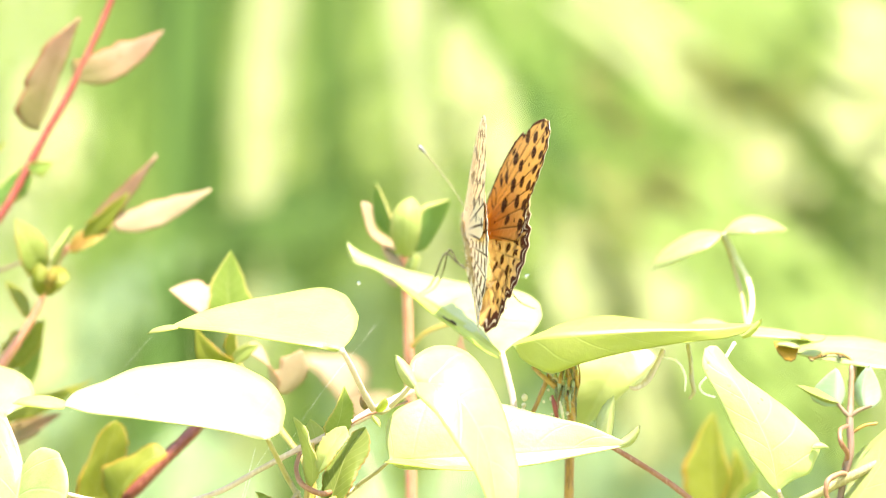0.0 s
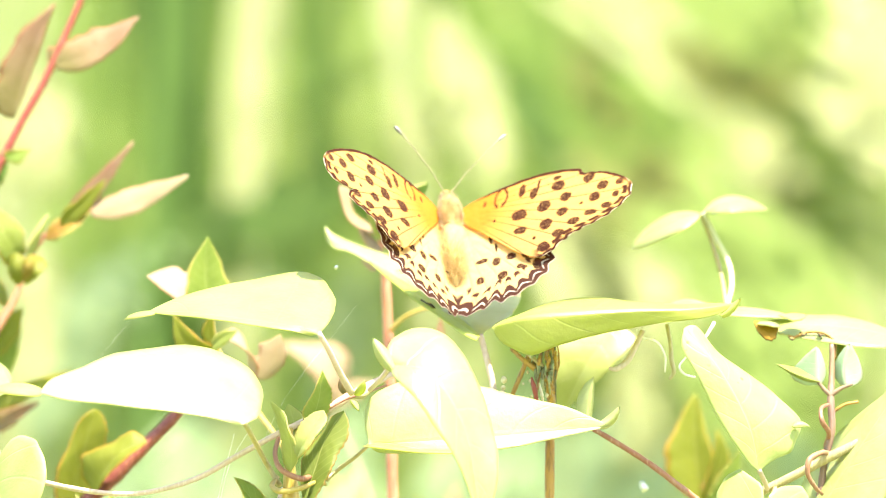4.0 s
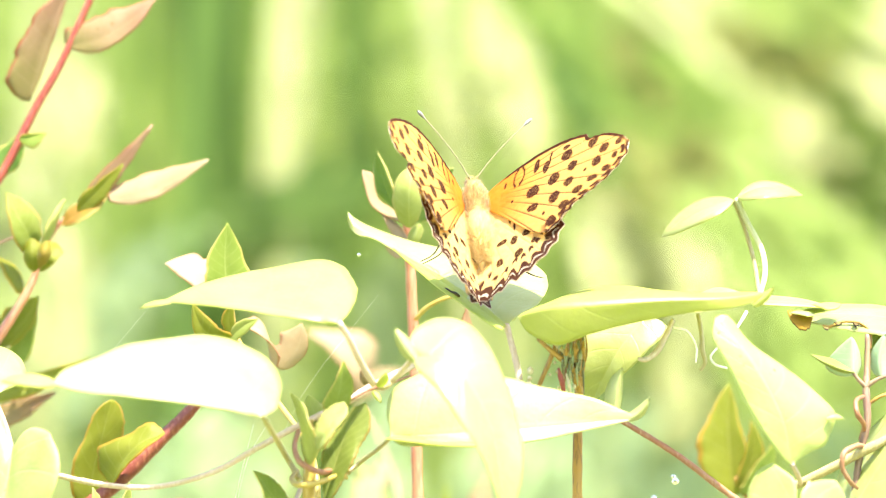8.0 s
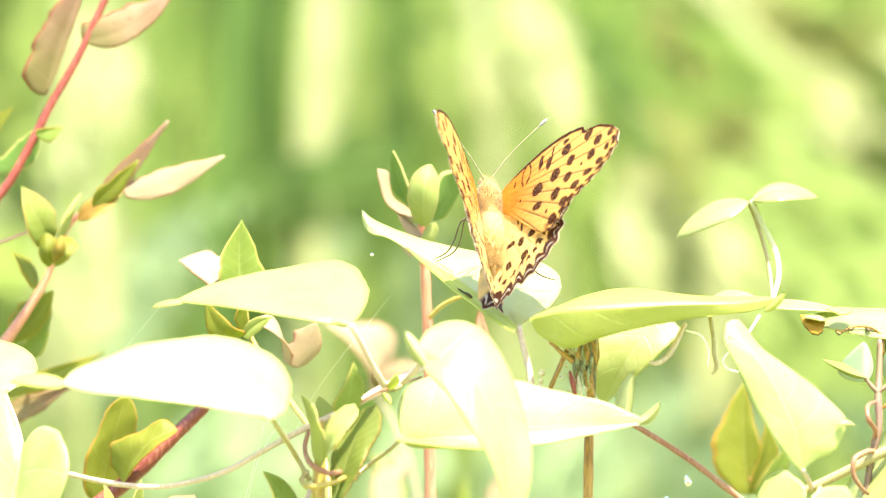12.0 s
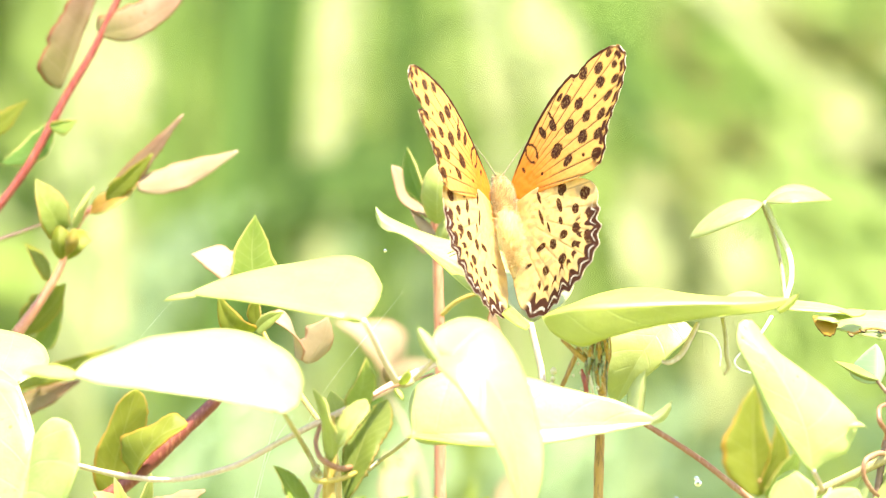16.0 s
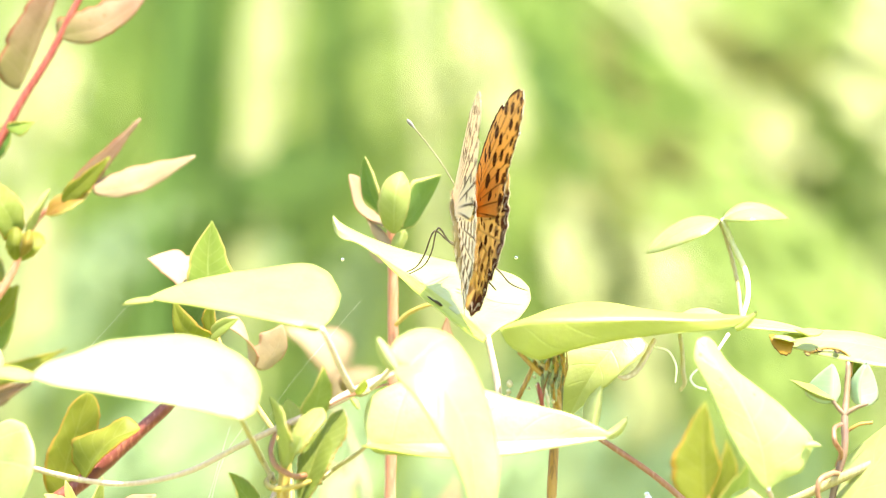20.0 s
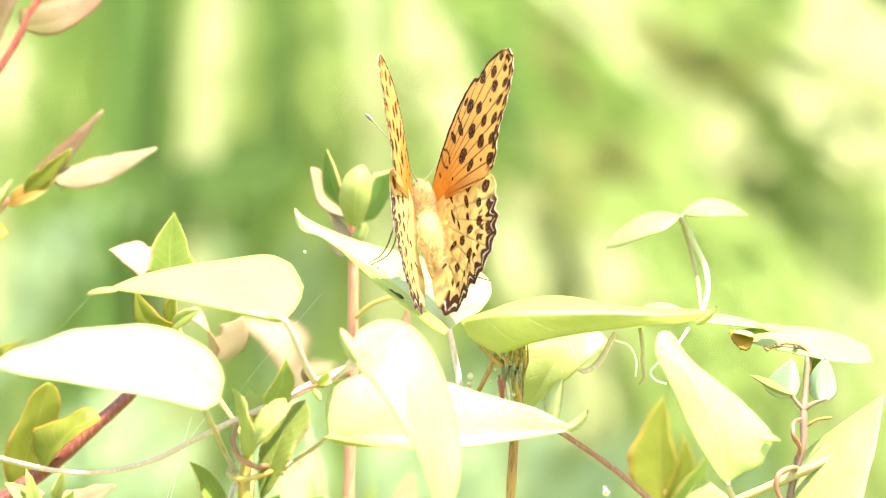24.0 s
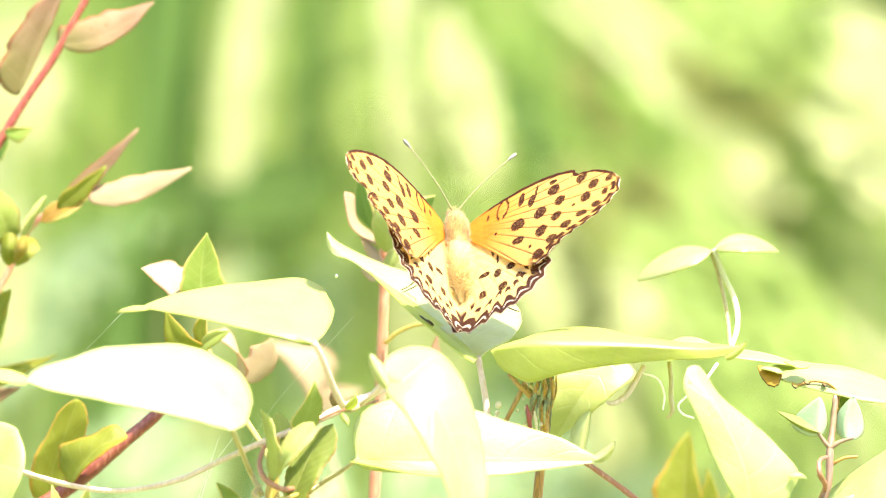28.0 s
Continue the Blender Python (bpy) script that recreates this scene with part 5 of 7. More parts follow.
def lathe(name, rows, material, parent, colours, label="", sides=20, rough=0.0, squash=0.9):
    """A body part turned round the long axis: rows of place forwards, radius and height, in millimetres."""
    line = spline(rows, 7)
    verts, cols = [], []
    for i, (y, r, z) in enumerate(line):
        for j in range(sides):
            w = 2 * math.pi * j / sides
            q = 1 + rough * noise.noise(Vector((math.cos(w) * 2.2, y * 1.7, math.sin(w) * 2.2)))
            verts.append((r * q * math.cos(w) * 1e-3, y * 1e-3, (z + r * q * squash * math.sin(w)) * 1e-3))
            mixv = 0.5 + 0.5 * noise.noise(Vector((math.cos(w) * 3, y * 2.6, math.sin(w) * 3)))
            cols.append(tuple(a * (1 - mixv) + b * mixv for a, b in zip(*colours)) + (1.0,))
    faces = []
    n = len(line)
    for i in range(n - 1):
        for j in range(sides):
            k = (j + 1) % sides
            faces.append((i * sides + j, (i + 1) * sides + j, (i + 1) * sides + k, i * sides + k))
    faces += [tuple(range(sides)), tuple((n - 1) * sides + j for j in range(sides - 1, -1, -1))]
    ob = mesh_object(name, verts, faces, material, parent, label)
    layer = ob.data.color_attributes.new("pattern", "FLOAT_COLOR", "POINT")
    layer.data.foreach_set("color", np.array(cols, np.float32).ravel())
    return ob


def hairs(name, count, y0, y1, radius, length, height, parent, seed, pale=1.0):
    """Short hairs that stand off the body, one tuft in one mesh."""
    rnd = random.Random(seed)
    verts, faces, cols = [], [], []
    for _ in range(count):
        w, y = rnd.uniform(0.15, math.pi - 0.15), rnd.uniform(y0, y1)
        e = (y - (y0 + y1) / 2) / ((y1 - y0) / 2)
        r = radius * math.sqrt(max(0.05, 1 - e * e * 0.8))
        d = Vector((math.cos(w), 0.55 * e + rnd.uniform(-0.5, 0.3), math.sin(w)))
        p = Vector((r * math.cos(w), y, height + r * 0.9 * math.sin(w)))
        q = p + d.normalized() * length * rnd.uniform(0.5, 1.2)
        t = Vector((-math.sin(w), rnd.uniform(-0.5, 0.5), math.cos(w))).normalized() * 0.045
        i = len(verts)
        verts += [(p + t) * 1e-3, (p - t) * 1e-3, q * 1e-3, (p + t.cross(d) * 1.2) * 1e-3]
        faces += [(i, i + 1, i + 2), (i + 1, i + 3, i + 2), (i + 3, i, i + 2)]
        c = rnd.choice(((0.32, 0.21, 0.07), (0.44, 0.31, 0.12), (0.50, 0.37, 0.16)) if pale > 1 else ((0.32, 0.21, 0.07), (0.22, 0.13, 0.04), (0.44, 0.31, 0.12), (0.09, 0.045, 0.015), (0.50, 0.37, 0.16)))
        cols += [(*(min(0.8, k * pale) for k in c), 1.0)] * 4
    ob = mesh_object(name, verts, faces, HAIR, parent, "tawny hairs")
    layer = ob.data.color_attributes.new("pattern", "FLOAT_COLOR", "POINT")
    layer.data.foreach_set("color", np.array(cols, np.float32).ravel())
    return ob


def butterfly():
    root = thing("butterfly", (0, 0, 0), "orange butterfly with black spots and scalloped hindwings on a leaf", "butterfly")
    root.matrix_world = BODY
    tawny = ((0.22, 0.135, 0.04), (0.46, 0.32, 0.12))
    thorax = lathe("thorax", [(-4.2, 1.5, 0.2), (-2.2, 1.85, 0.3), (0.0, 2.0, 0.4), (2.0, 1.8, 0.3), (3.6, 1.2, 0.1)], HAIR, root, tawny, "hairy tawny thorax", rough=0.12)
    hairs("hair_tuft", 1600, -4.6, 3.4, 1.95, 0.85, 0.6, thorax, 5)
    head = lathe("head", [(3.0, 0.7, 0.0), (3.8, 1.25, 0.0), (4.7, 1.3, 0.0), (5.5, 0.6, -0.1)], HAIR, root, ((0.09, 0.05, 0.015), (0.30, 0.20, 0.07)), "hairy tawny head", rough=0.1)
    hairs("hair_tuft", 260, 3.2, 5.4, 1.1, 1.1, 0.0, head, 8)
    for s in (-1, 1):
        v, f = tube_data([Vector((s * q, 4.7, 0.1)) * 1e-3 for q in (0.5, 0.85, 1.25, 1.5)], [0.0006, 0.00075, 0.0006, 0.0001], 3, 10, 0.0)
        mesh_object("eye", v, f, CHITIN, head, "dark compound eye")
        v, f = tube_data([Vector(q) * 1e-3 for q in ((s * 0.5, 5.0, 0.9), (s * 3.1, 8.0, 3.2), (s * 6.6, 11.4, 5.6), (s * 9.0, 13.5, 7.0))], [1.0e-4, 0.85e-4, 0.8e-4, 0.95e-4], 8, 6, 0.1)
        an = mesh_object("antenna", v, f, FEELER, root, "thin antenna")
        v, f = tube_data([Vector(q) * 1e-3 for q in ((s * 8.9, 13.4, 6.95), (s * 9.5, 13.9, 7.3), (s * 10.0, 14.3, 7.55), (s * 10.4, 14.65, 7.8))], [1e-4, 3.2e-4, 3.6e-4, 1.4e-4], 4, 8, 0.05)
        mesh_object("club", v, f, CLUB, an, "white-tipped dark club")
    abdomen = lathe("abdomen", [(-3.0, 1.5, 0.5), (-5.0, 1.6, 0.6), (-9.0, 1.55, 0.5), (-13.0, 1.2, 0.2), (-15.6, 0.9, -0.4), (-17.6, 0.3, -1.0)], HAIR, root, ((0.36, 0.25, 0.09), (0.54, 0.40, 0.17)), "tawny tapering abdomen", rough=0.08)
    hairs("hair_tuft", 1800, -16.5, -3.0, 1.35, 1.9, 0.3, abdomen, 11, 1.25)
    back = BODY.inverted()
    for rows in (((852, 356, 32), (838, 350, 30), (816, 338, 26), (800, 378, 32), (786, 398, 37), (766, 409, 39)),
                 ((856, 360, 32), (842, 354, 28), (822, 334, 22), (812, 375, 30), (800, 396, 34), (770, 413, 38)),
                 ((880, 350, 22), (900, 380, 20), (935, 408, 16), (952, 426, 16), (970, 434, 17), (985, 437, 18)),
                 ((880, 355, 20), (896, 400, 18), (915, 425, 16), (930, 440, 18))):
        pts = [back @ at(*q) for q in rows]
        v, f = tube_data(pts, [0.00022, 0.0002, 0.00017, 0.00014, 0.00012, 0.00009][:len(pts)], 5, 6, 0.15)
        mesh_object("leg", v, f, LEG, root, "slender brown leg")
    wings = []
    for s in (-1, 1):
        word = "left" if s < 0 else "right"
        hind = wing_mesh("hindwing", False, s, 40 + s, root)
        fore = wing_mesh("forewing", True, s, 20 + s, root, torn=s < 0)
        tagged(fore, f"spotted orange {word} forewing" + (" with a torn notch" if s < 0 else ""))
        tagged(hind, f"cream {word} hindwing with a dark scalloped rim")
        wings.append((s, fore, hind))
    return root, wings


FLY, WINGS = butterfly()
# ---- ground and the green behind ----
def ground():
    n = 70
    verts, faces = [], []
    c = [math.copysign(abs(i / n * 2 - 1) ** 4 * 300, i / n * 2 - 1) for i in range(n + 1)]
    for y in c:
        for x in c:
            verts.append((x, y, 0.03 * noise.noise(Vector((x * 1.7, y * 1.7, 0))) - 0.03))
    for i in range(n):
        for j in range(n):
            a = i * (n + 1) + j
            faces.append((a, a + 1, a + n + 2, a + n + 1))
    tagged(mesh_object("ground", verts, faces, SOIL), "grassy ground with litter", "ground", kind="structure")


def strip(verts, faces, line, width, normal, rnd):
    """A creased grass blade along a line."""
    i0 = len(verts)
    n = len(line)
    for i, p in enumerate(line):
        a, b = line[max(0, i - 1)], line[min(n - 1, i + 1)]
        d = Vector(b - a).normalized()
        e = d.cross(normal).normalized()
        f = e.cross(d)
        w = width * min(1.0, 2.6 * (1 - i / (n - 1)) + 0.02) * 0.5
        p = Vector(p)
        verts += [p - e * w + f * w * 0.25, p, p + e * w + f * w * 0.25]
    for i in range(n - 1):
        a = i0 + 3 * i
        faces += [(a, a + 1, a + 4, a + 3), (a + 1, a + 2, a + 5, a + 4)]


def far(u, v, d):
    s = 1e-4 * (1 + d / DIST)
    return np.array(((u - 784) * s, d, CENTRE + (441 - v) * s))


def grass_blades(name, label, material, rows, seed, tall=0.35):
    """Broad blades that rise from the ground, pass a place behind the vine at a slant, and nod over. rows: u, v, metres behind, slant in degrees, width in millimetres."""
    rnd = random.Random(seed)
    verts, faces = [], []
    for u, v, d, slant, width in rows:
        p = far(u, v, d)
        for _ in range(2):
            q = p + np.array((rnd.uniform(-0.012, 0.012), rnd.uniform(-0.08, 0.08), rnd.uniform(-0.02, 0.02)))
            lean = math.tan(radians(slant))
            foot = np.array((q[0] - lean * 0.35 - 0.05 * lean, q[1] + rnd.uniform(-0.1, 0.1), 0.0))
            up = q + np.array((lean * tall, -0.02, tall)) * (0.8 if abs(slant) < 50 else 0.3)
            tip = up + np.array((lean * 0.16 + rnd.uniform(-0.05, 0.05), rnd.uniform(-0.12, 0.02), 0.02))
            line = spline([foot, (foot + q) / 2 + np.array((-lean * 0.04, 0, 0.03)), q, up, tip], 6)
            strip(verts, faces, line, width * rnd.uniform(0.8, 1.15) * 1e-3, Vector((rnd.uniform(-0.5, 0.3), -1, 0.35)).normalized(), rnd)
    tagged(mesh_object(name, verts, faces, material, smooth=False), label, "grass", kind="stuff")


def foliage_bank(name, label, material, count, box, size, seed):
    """A bank of many leaves, each with a bent blade."""
    rnd = random.Random(seed)
    verts, faces = [], []
    for _ in range(count):
        p = Vector((rnd.uniform(*box[0]), rnd.uniform(*box[1]), rnd.uniform(*box[2])))
        d = Vector((rnd.uniform(-1, 1), rnd.uniform(-1, 0.4), rnd.uniform(-0.7, 0.6))).normalized()
        n = Vector((rnd.uniform(-0.6, 0.6), rnd.uniform(-1, 0.1), rnd.uniform(0.2, 1.0))).normalized()
        e = d.cross(n).normalized()
        ln, i = size * rnd.uniform(0.6, 1.4), len(verts)
        w = ln * rnd.uniform(0.22, 0.36)
        m = n * -0.08 * ln
        verts += [p, p + d * ln * 0.35 + e * w, p + d * ln * 0.4 + m, p + d * ln * 0.35 - e * w, p + d * ln * 0.72 + e * w * 0.7 - n * ln * 0.08, p + d * ln * 0.72 - e * w * 0.7 - n * ln * 0.08, p + d * ln - n * ln * 0.2]
        faces += [(i, i + 1, i + 2), (i, i + 2, i + 3), (i + 1, i + 4, i + 2), (i + 2, i + 5, i + 3), (i + 2, i + 4, i + 6), (i + 2, i + 6, i + 5)]
    tagged(mesh_object(name, verts, faces, material, smooth=False), label, "foliage", kind="stuff")


# sunlit tone and brighter highlights of the background are put into these two colours
LIGHT = plain_material("sunlit_tone_grass", (0.166, 0.247, 0.056), (0.222, 0.298, 0.090), 20.0, 0.8, 0.0, 0.38, True)
BRIGHT = plain_material("highlight_tone_grass", (0.30, 0.338, 0.145), (0.36, 0.388, 0.205), 20.0, 0.7, 0.0, 0.3, True)
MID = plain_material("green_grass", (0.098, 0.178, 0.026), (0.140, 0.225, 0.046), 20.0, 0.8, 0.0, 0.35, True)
# shaded gaps in the undergrowth, their shade put into a darker green
DARK = plain_material("shade_tone_grass", (0.036, 0.088, 0.010), (0.060, 0.124, 0.018), 20.0, 0.8, 0.0, 0.25, True)
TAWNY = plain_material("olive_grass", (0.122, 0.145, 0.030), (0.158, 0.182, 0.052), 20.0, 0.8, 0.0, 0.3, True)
BANK = plain_material("bank_leaves", (0.150, 0.240, 0.036), (0.215, 0.300, 0.072), 15.0, 0.5, 0.0, 0.35, True)
HEDGE = plain_material("hedge_leaves", (0.174, 0.243, 0.060), (0.231, 0.300, 0.100), 15.0, 0.5, 0.0, 0.35, True)
# cool cast of the shaded low background, put into the leaf colour
MINT = plain_material("mint_shade_leaves", (0.200, 0.290, 0.145), (0.265, 0.360, 0.200), 20.0, 0.6, 0.0, 0.38, True)
ground()
foliage_bank("foliage_bank", "dense sunlit green undergrowth far behind the vine", BANK, 15000, ((-2.2, 2.2), (3.0, 3.8), (0.0, 2.3)), 0.06, 3)
foliage_bank("foliage_bank", "deep green hedge at the back of the undergrowth", HEDGE, 30000, ((-2.8, 2.8), (4.2, 5.0), (0.0, 2.8)), 0.11, 4)
grass_blades("tall_grass", "grass blades coloured pale as sunlit highlights behind the vine", BRIGHT, ((565, 120, 1.1, 4, 7), (600, 60, 1.2, 10, 5), (775, 100, 1.2, -9, 7), (830, 60, 1.3, -14, 6), (1400, 100, 1.5, -54, 6), (1500, 200, 1.6, -50, 6), (110, 180, 1.2, 5, 6), (505, 60, 1.8, 8, 14), (900, 10, 2.0, -16, 24), (880, 120, 2.0, -18, 20), (1540, 260, 2.1, -58, 18)), 31)
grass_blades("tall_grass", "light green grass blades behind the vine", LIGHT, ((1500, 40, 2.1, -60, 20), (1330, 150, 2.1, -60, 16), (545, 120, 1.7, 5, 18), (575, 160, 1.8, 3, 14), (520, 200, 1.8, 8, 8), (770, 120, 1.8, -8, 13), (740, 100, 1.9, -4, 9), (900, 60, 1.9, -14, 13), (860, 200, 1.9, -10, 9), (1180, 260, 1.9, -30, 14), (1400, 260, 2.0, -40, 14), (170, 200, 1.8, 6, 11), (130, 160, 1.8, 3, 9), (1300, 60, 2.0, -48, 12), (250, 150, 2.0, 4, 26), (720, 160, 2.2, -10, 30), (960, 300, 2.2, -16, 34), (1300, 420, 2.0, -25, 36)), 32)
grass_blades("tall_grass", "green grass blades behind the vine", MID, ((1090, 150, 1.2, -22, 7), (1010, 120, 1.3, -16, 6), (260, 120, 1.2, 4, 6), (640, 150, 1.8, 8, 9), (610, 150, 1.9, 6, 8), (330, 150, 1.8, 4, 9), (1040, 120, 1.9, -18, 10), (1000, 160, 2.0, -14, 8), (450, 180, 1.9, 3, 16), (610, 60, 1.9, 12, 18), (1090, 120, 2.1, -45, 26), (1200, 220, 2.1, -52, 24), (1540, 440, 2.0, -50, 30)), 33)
grass_blades("tall_grass", "grass blades coloured deep green as shaded gaps", DARK, ((400, 120, 1.0, 3, 6), (425, 200, 1.1, -2, 5), (660, 150, 1.1, 6, 4), (392, 30, 1.4, 2, 9), (410, 130, 1.5, 6, 9), (420, 60, 1.5, 4, 7)), 34)
grass_blades("tall_grass", "olive grass blades leaning over", TAWNY, ((1280, 110, 2.1, -50, 24), (1440, 270, 2.1, -54, 28), (1540, 360, 2.1, -56, 28), (1470, 60, 2.1, -54, 18)), 35)


def leaf_cluster(label, material, rows, seed):
    """Clumps of broad leaves. rows: u, v, metres behind, clump radius in tenths of a millimetre on the sheet, tilt of the leaves in degrees."""
    rnd = random.Random(seed)
    verts, faces = [], []
    for u, v, d, radius, tilt in rows:
        for _ in range(90):
            a, r = rnd.uniform(0, 2 * math.pi), radius * math.sqrt(rnd.random())
            i, j, c = r * math.cos(a) * 1.1, r * math.sin(a) * 2.6, radians(tilt)
            p = Vector(far(u + i * math.cos(c) + j * math.sin(c), v + i * math.sin(c) - j * math.cos(c), d + rnd.uniform(-0.05, 0.05)))
            w = radians(tilt + rnd.uniform(-16, 16))
            dirn = Vector((math.sin(w), rnd.uniform(-0.3, 0.3), math.cos(w))).normalized()
            n = Vector((rnd.uniform(-0.5, 0.3), -1, rnd.uniform(0.2, 0.9))).normalized()
            e = dirn.cross(n).normalized()
            ln = radius * 1e-4 * (1 + d / DIST) * rnd.uniform(1.1, 2.0)
            wd = ln * rnd.uniform(0.10, 0.17)
            i = len(verts)
            p = p - dirn * ln * 0.5
            verts += [p, p + dirn * ln * 0.3 + e * wd, p + dirn * ln * 0.35 - n * ln * 0.05, p + dirn * ln * 0.3 - e * wd, p + dirn * ln * 0.7 + e * wd * 0.75, p + dirn * ln * 0.7 - e * wd * 0.75, p + dirn * ln - n * ln * 0.1]
            faces += [(i, i + 1, i + 2), (i, i + 2, i + 3), (i + 1, i + 4, i + 2), (i + 2, i + 5, i + 3), (i + 2, i + 4, i + 6), (i + 2, i + 6, i + 5)]
        # stalks down to the ground
        foot = far(u, v, d)
        line = spline([(foot[0], d + 0.04, 0.0), (foot[0] + 0.01, d + 0.04, foot[2] * 0.5), (foot[0], d + 0.02, foot[2])], 4)
        strip(verts, faces, line, 0.006, Vector((0, -1, 0.1)), rnd)
    tagged(mesh_object("undergrowth", verts, faces, material, smooth=False), label, "foliage", kind="stuff")


leaf_cluster("leaves coloured deep green as shaded gaps in the undergrowth", DARK, ((396, 30, 1.25, 30, 2), (402, 130, 1.25, 30, 4), (410, 225, 1.25, 30, 6), (440, 320, 1.05, 46, 72), (545, 325, 1.05, 46, 66), (625, 285, 1.05, 34, 40), (370, 345, 1.05, 40, 80), (655, 200, 1.35, 22, 10), (1030, 110, 1.0, 30, -28), (1075, 190, 1.0, 26, -40), (60, 670, 1.25, 30, 20), (180, 700, 1.25, 34, 10), (335, 410, 0.97, 18, -45), (290, 470, 0.97, 14, -45), (560, 270, 1.0, 26, 20)), 51)
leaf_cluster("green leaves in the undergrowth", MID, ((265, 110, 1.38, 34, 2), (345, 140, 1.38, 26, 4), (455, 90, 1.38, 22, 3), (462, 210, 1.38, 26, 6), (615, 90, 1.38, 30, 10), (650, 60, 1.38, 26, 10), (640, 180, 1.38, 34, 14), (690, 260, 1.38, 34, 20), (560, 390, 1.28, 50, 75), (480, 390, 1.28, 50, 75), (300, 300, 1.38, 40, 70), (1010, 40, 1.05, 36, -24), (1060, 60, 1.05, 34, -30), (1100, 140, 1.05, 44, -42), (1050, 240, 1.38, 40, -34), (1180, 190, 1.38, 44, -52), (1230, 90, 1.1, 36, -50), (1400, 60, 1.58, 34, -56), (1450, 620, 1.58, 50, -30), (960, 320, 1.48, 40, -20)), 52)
leaf_cluster("olive leaves in the undergrowth", TAWNY, ((1150, 60, 1.12, 34, -40), (1165, 250, 1.02, 44, -48), (1260, 215, 1.12, 30, -56), (1350, 25, 1.12, 36, -60), (1450, 50, 1.12, 44, -60), (1525, 275, 1.12, 30, -58)), 53)
leaf_cluster("leaves coloured pale as sunlit highlights in the undergrowth", BRIGHT, ((120, 70, 0.98, 34, 4), (170, 140, 0.98, 34, 4), (90, 190, 0.98, 34, 4), (520, 60, 0.98, 26, 4), (525, 160, 0.98, 26, 6), (905, 40, 0.98, 44, -14), (930, 110, 0.98, 40, -18), (815, 120, 1.08, 30, -8), (1120, 390, 1.08, 50, -30), (1230, 420, 1.08, 54, -30), (1170, 340, 1.08, 44, -40), (120, 470, 0.98, 50, 5), (90, 570, 1.08, 50, 10), (1420, 250, 1.18, 34, -58), (1330, 400, 1.18, 44, -40), (1480, 170, 1.18, 34, -58), (1640, 40, 1.0, 44, -56), (1600, 110, 1.0, 36, -56), (1680, 160, 1.0, 50, -56), (1225, 620, 1.05, 40, 0), (1290, 440, 0.9, 44, -30), (1080, 420, 0.9, 36, -20), (1650, -60, 1.0, 44, -56), (1720, 30, 1.0, 50, -56)), 54)
leaf_cluster("leaves tinted blue-green as if in shade, low in the undergrowth", MINT, ((900, 810, 0.85, 50, 10), (990, 760, 0.85, 50, 15), (700, 770, 0.85, 44, 0), (850, 870, 0.95, 50, 5), (340, 760, 0.95, 54, 50), (440, 640, 1.15, 44, 30), (250, 480, 1.25, 40, 60), (700, 500, 1.35, 50, 10), (980, 690, 1.15, 54, 20), (1090, 600, 1.25, 50, 30), (1180, 680, 1.15, 44, 40), (1000, 840, 0.95, 50, 20), (420, 850, 0.95, 50, 40), (1480, 700, 1.05, 44, -20), (1240, 790, 1, 44, 40), (1150, 860, 1, 44, 40), (1100, 760, 1, 44, 30), (1290, 860, 1.05, 40, 30), (520, 480, 1.2, 44, 20), (640, 880, 1, 50, 10), (220, 480, 1.0, 44, 30), (300, 420, 1.0, 40, 40), (190, 560, 1.0, 44, 30)), 55)
leaf_cluster("leaves coloured lighter as sunlit in the undergrowth", LIGHT, ((210, 60, 1.36, 50, 2), (230, 200, 1.36, 50, 2), (330, 240, 1.36, 40, 10), (575, 60, 1.26, 30, 6), (580, 170, 1.26, 36, 8), (730, 60, 1.26, 44, -2), (760, 180, 1.26, 50, -4), (850, 40, 1.26, 40, -10), (840, 260, 1.26, 50, -10), (970, 200, 1.26, 40, -18), (980, 90, 1.26, 30, -20), (1040, 340, 1.16, 44, -25), (1300, 130, 1.36, 40, -56), (1330, 290, 1.26, 50, -56), (1490, 130, 1.36, 40, -58), (1440, 390, 1.26, 54, -50), (1300, 500, 1.26, 60, -20), (1060, 450, 1.16, 50, -15), (560, 560, 1.16, 50, 20), (1480, 540, 1.36, 60, -40), (20, 40, 1.46, 60, 5), (820, 400, 1.36, 60, 0), (1200, 560, 1.26, 60, -10), (1650, 240, 1.1, 60, -56), (1640, 340, 1.1, 60, -56), (1560, 150, 1.1, 44, -56), (1570, 10, 1.1, 40, -56), (1390, 470, 0.88, 50, -40), (1490, 470, 0.88, 46, -45), (1340, 570, 0.86, 46, -20), (1440, 560, 0.86, 50, -30), (1400, 300, 0.93, 50, -50), (1300, 350, 0.93, 44, -40), (1180, 300, 1.05, 36, -40), (1520, 400, 0.92, 50, -45), (1450, 340, 0.93, 40, -50), (1560, -60, 1.05, 50, -56), (1480, -80, 1.05, 44, -56), (1380, -70, 1.05, 44, -50)), 56)

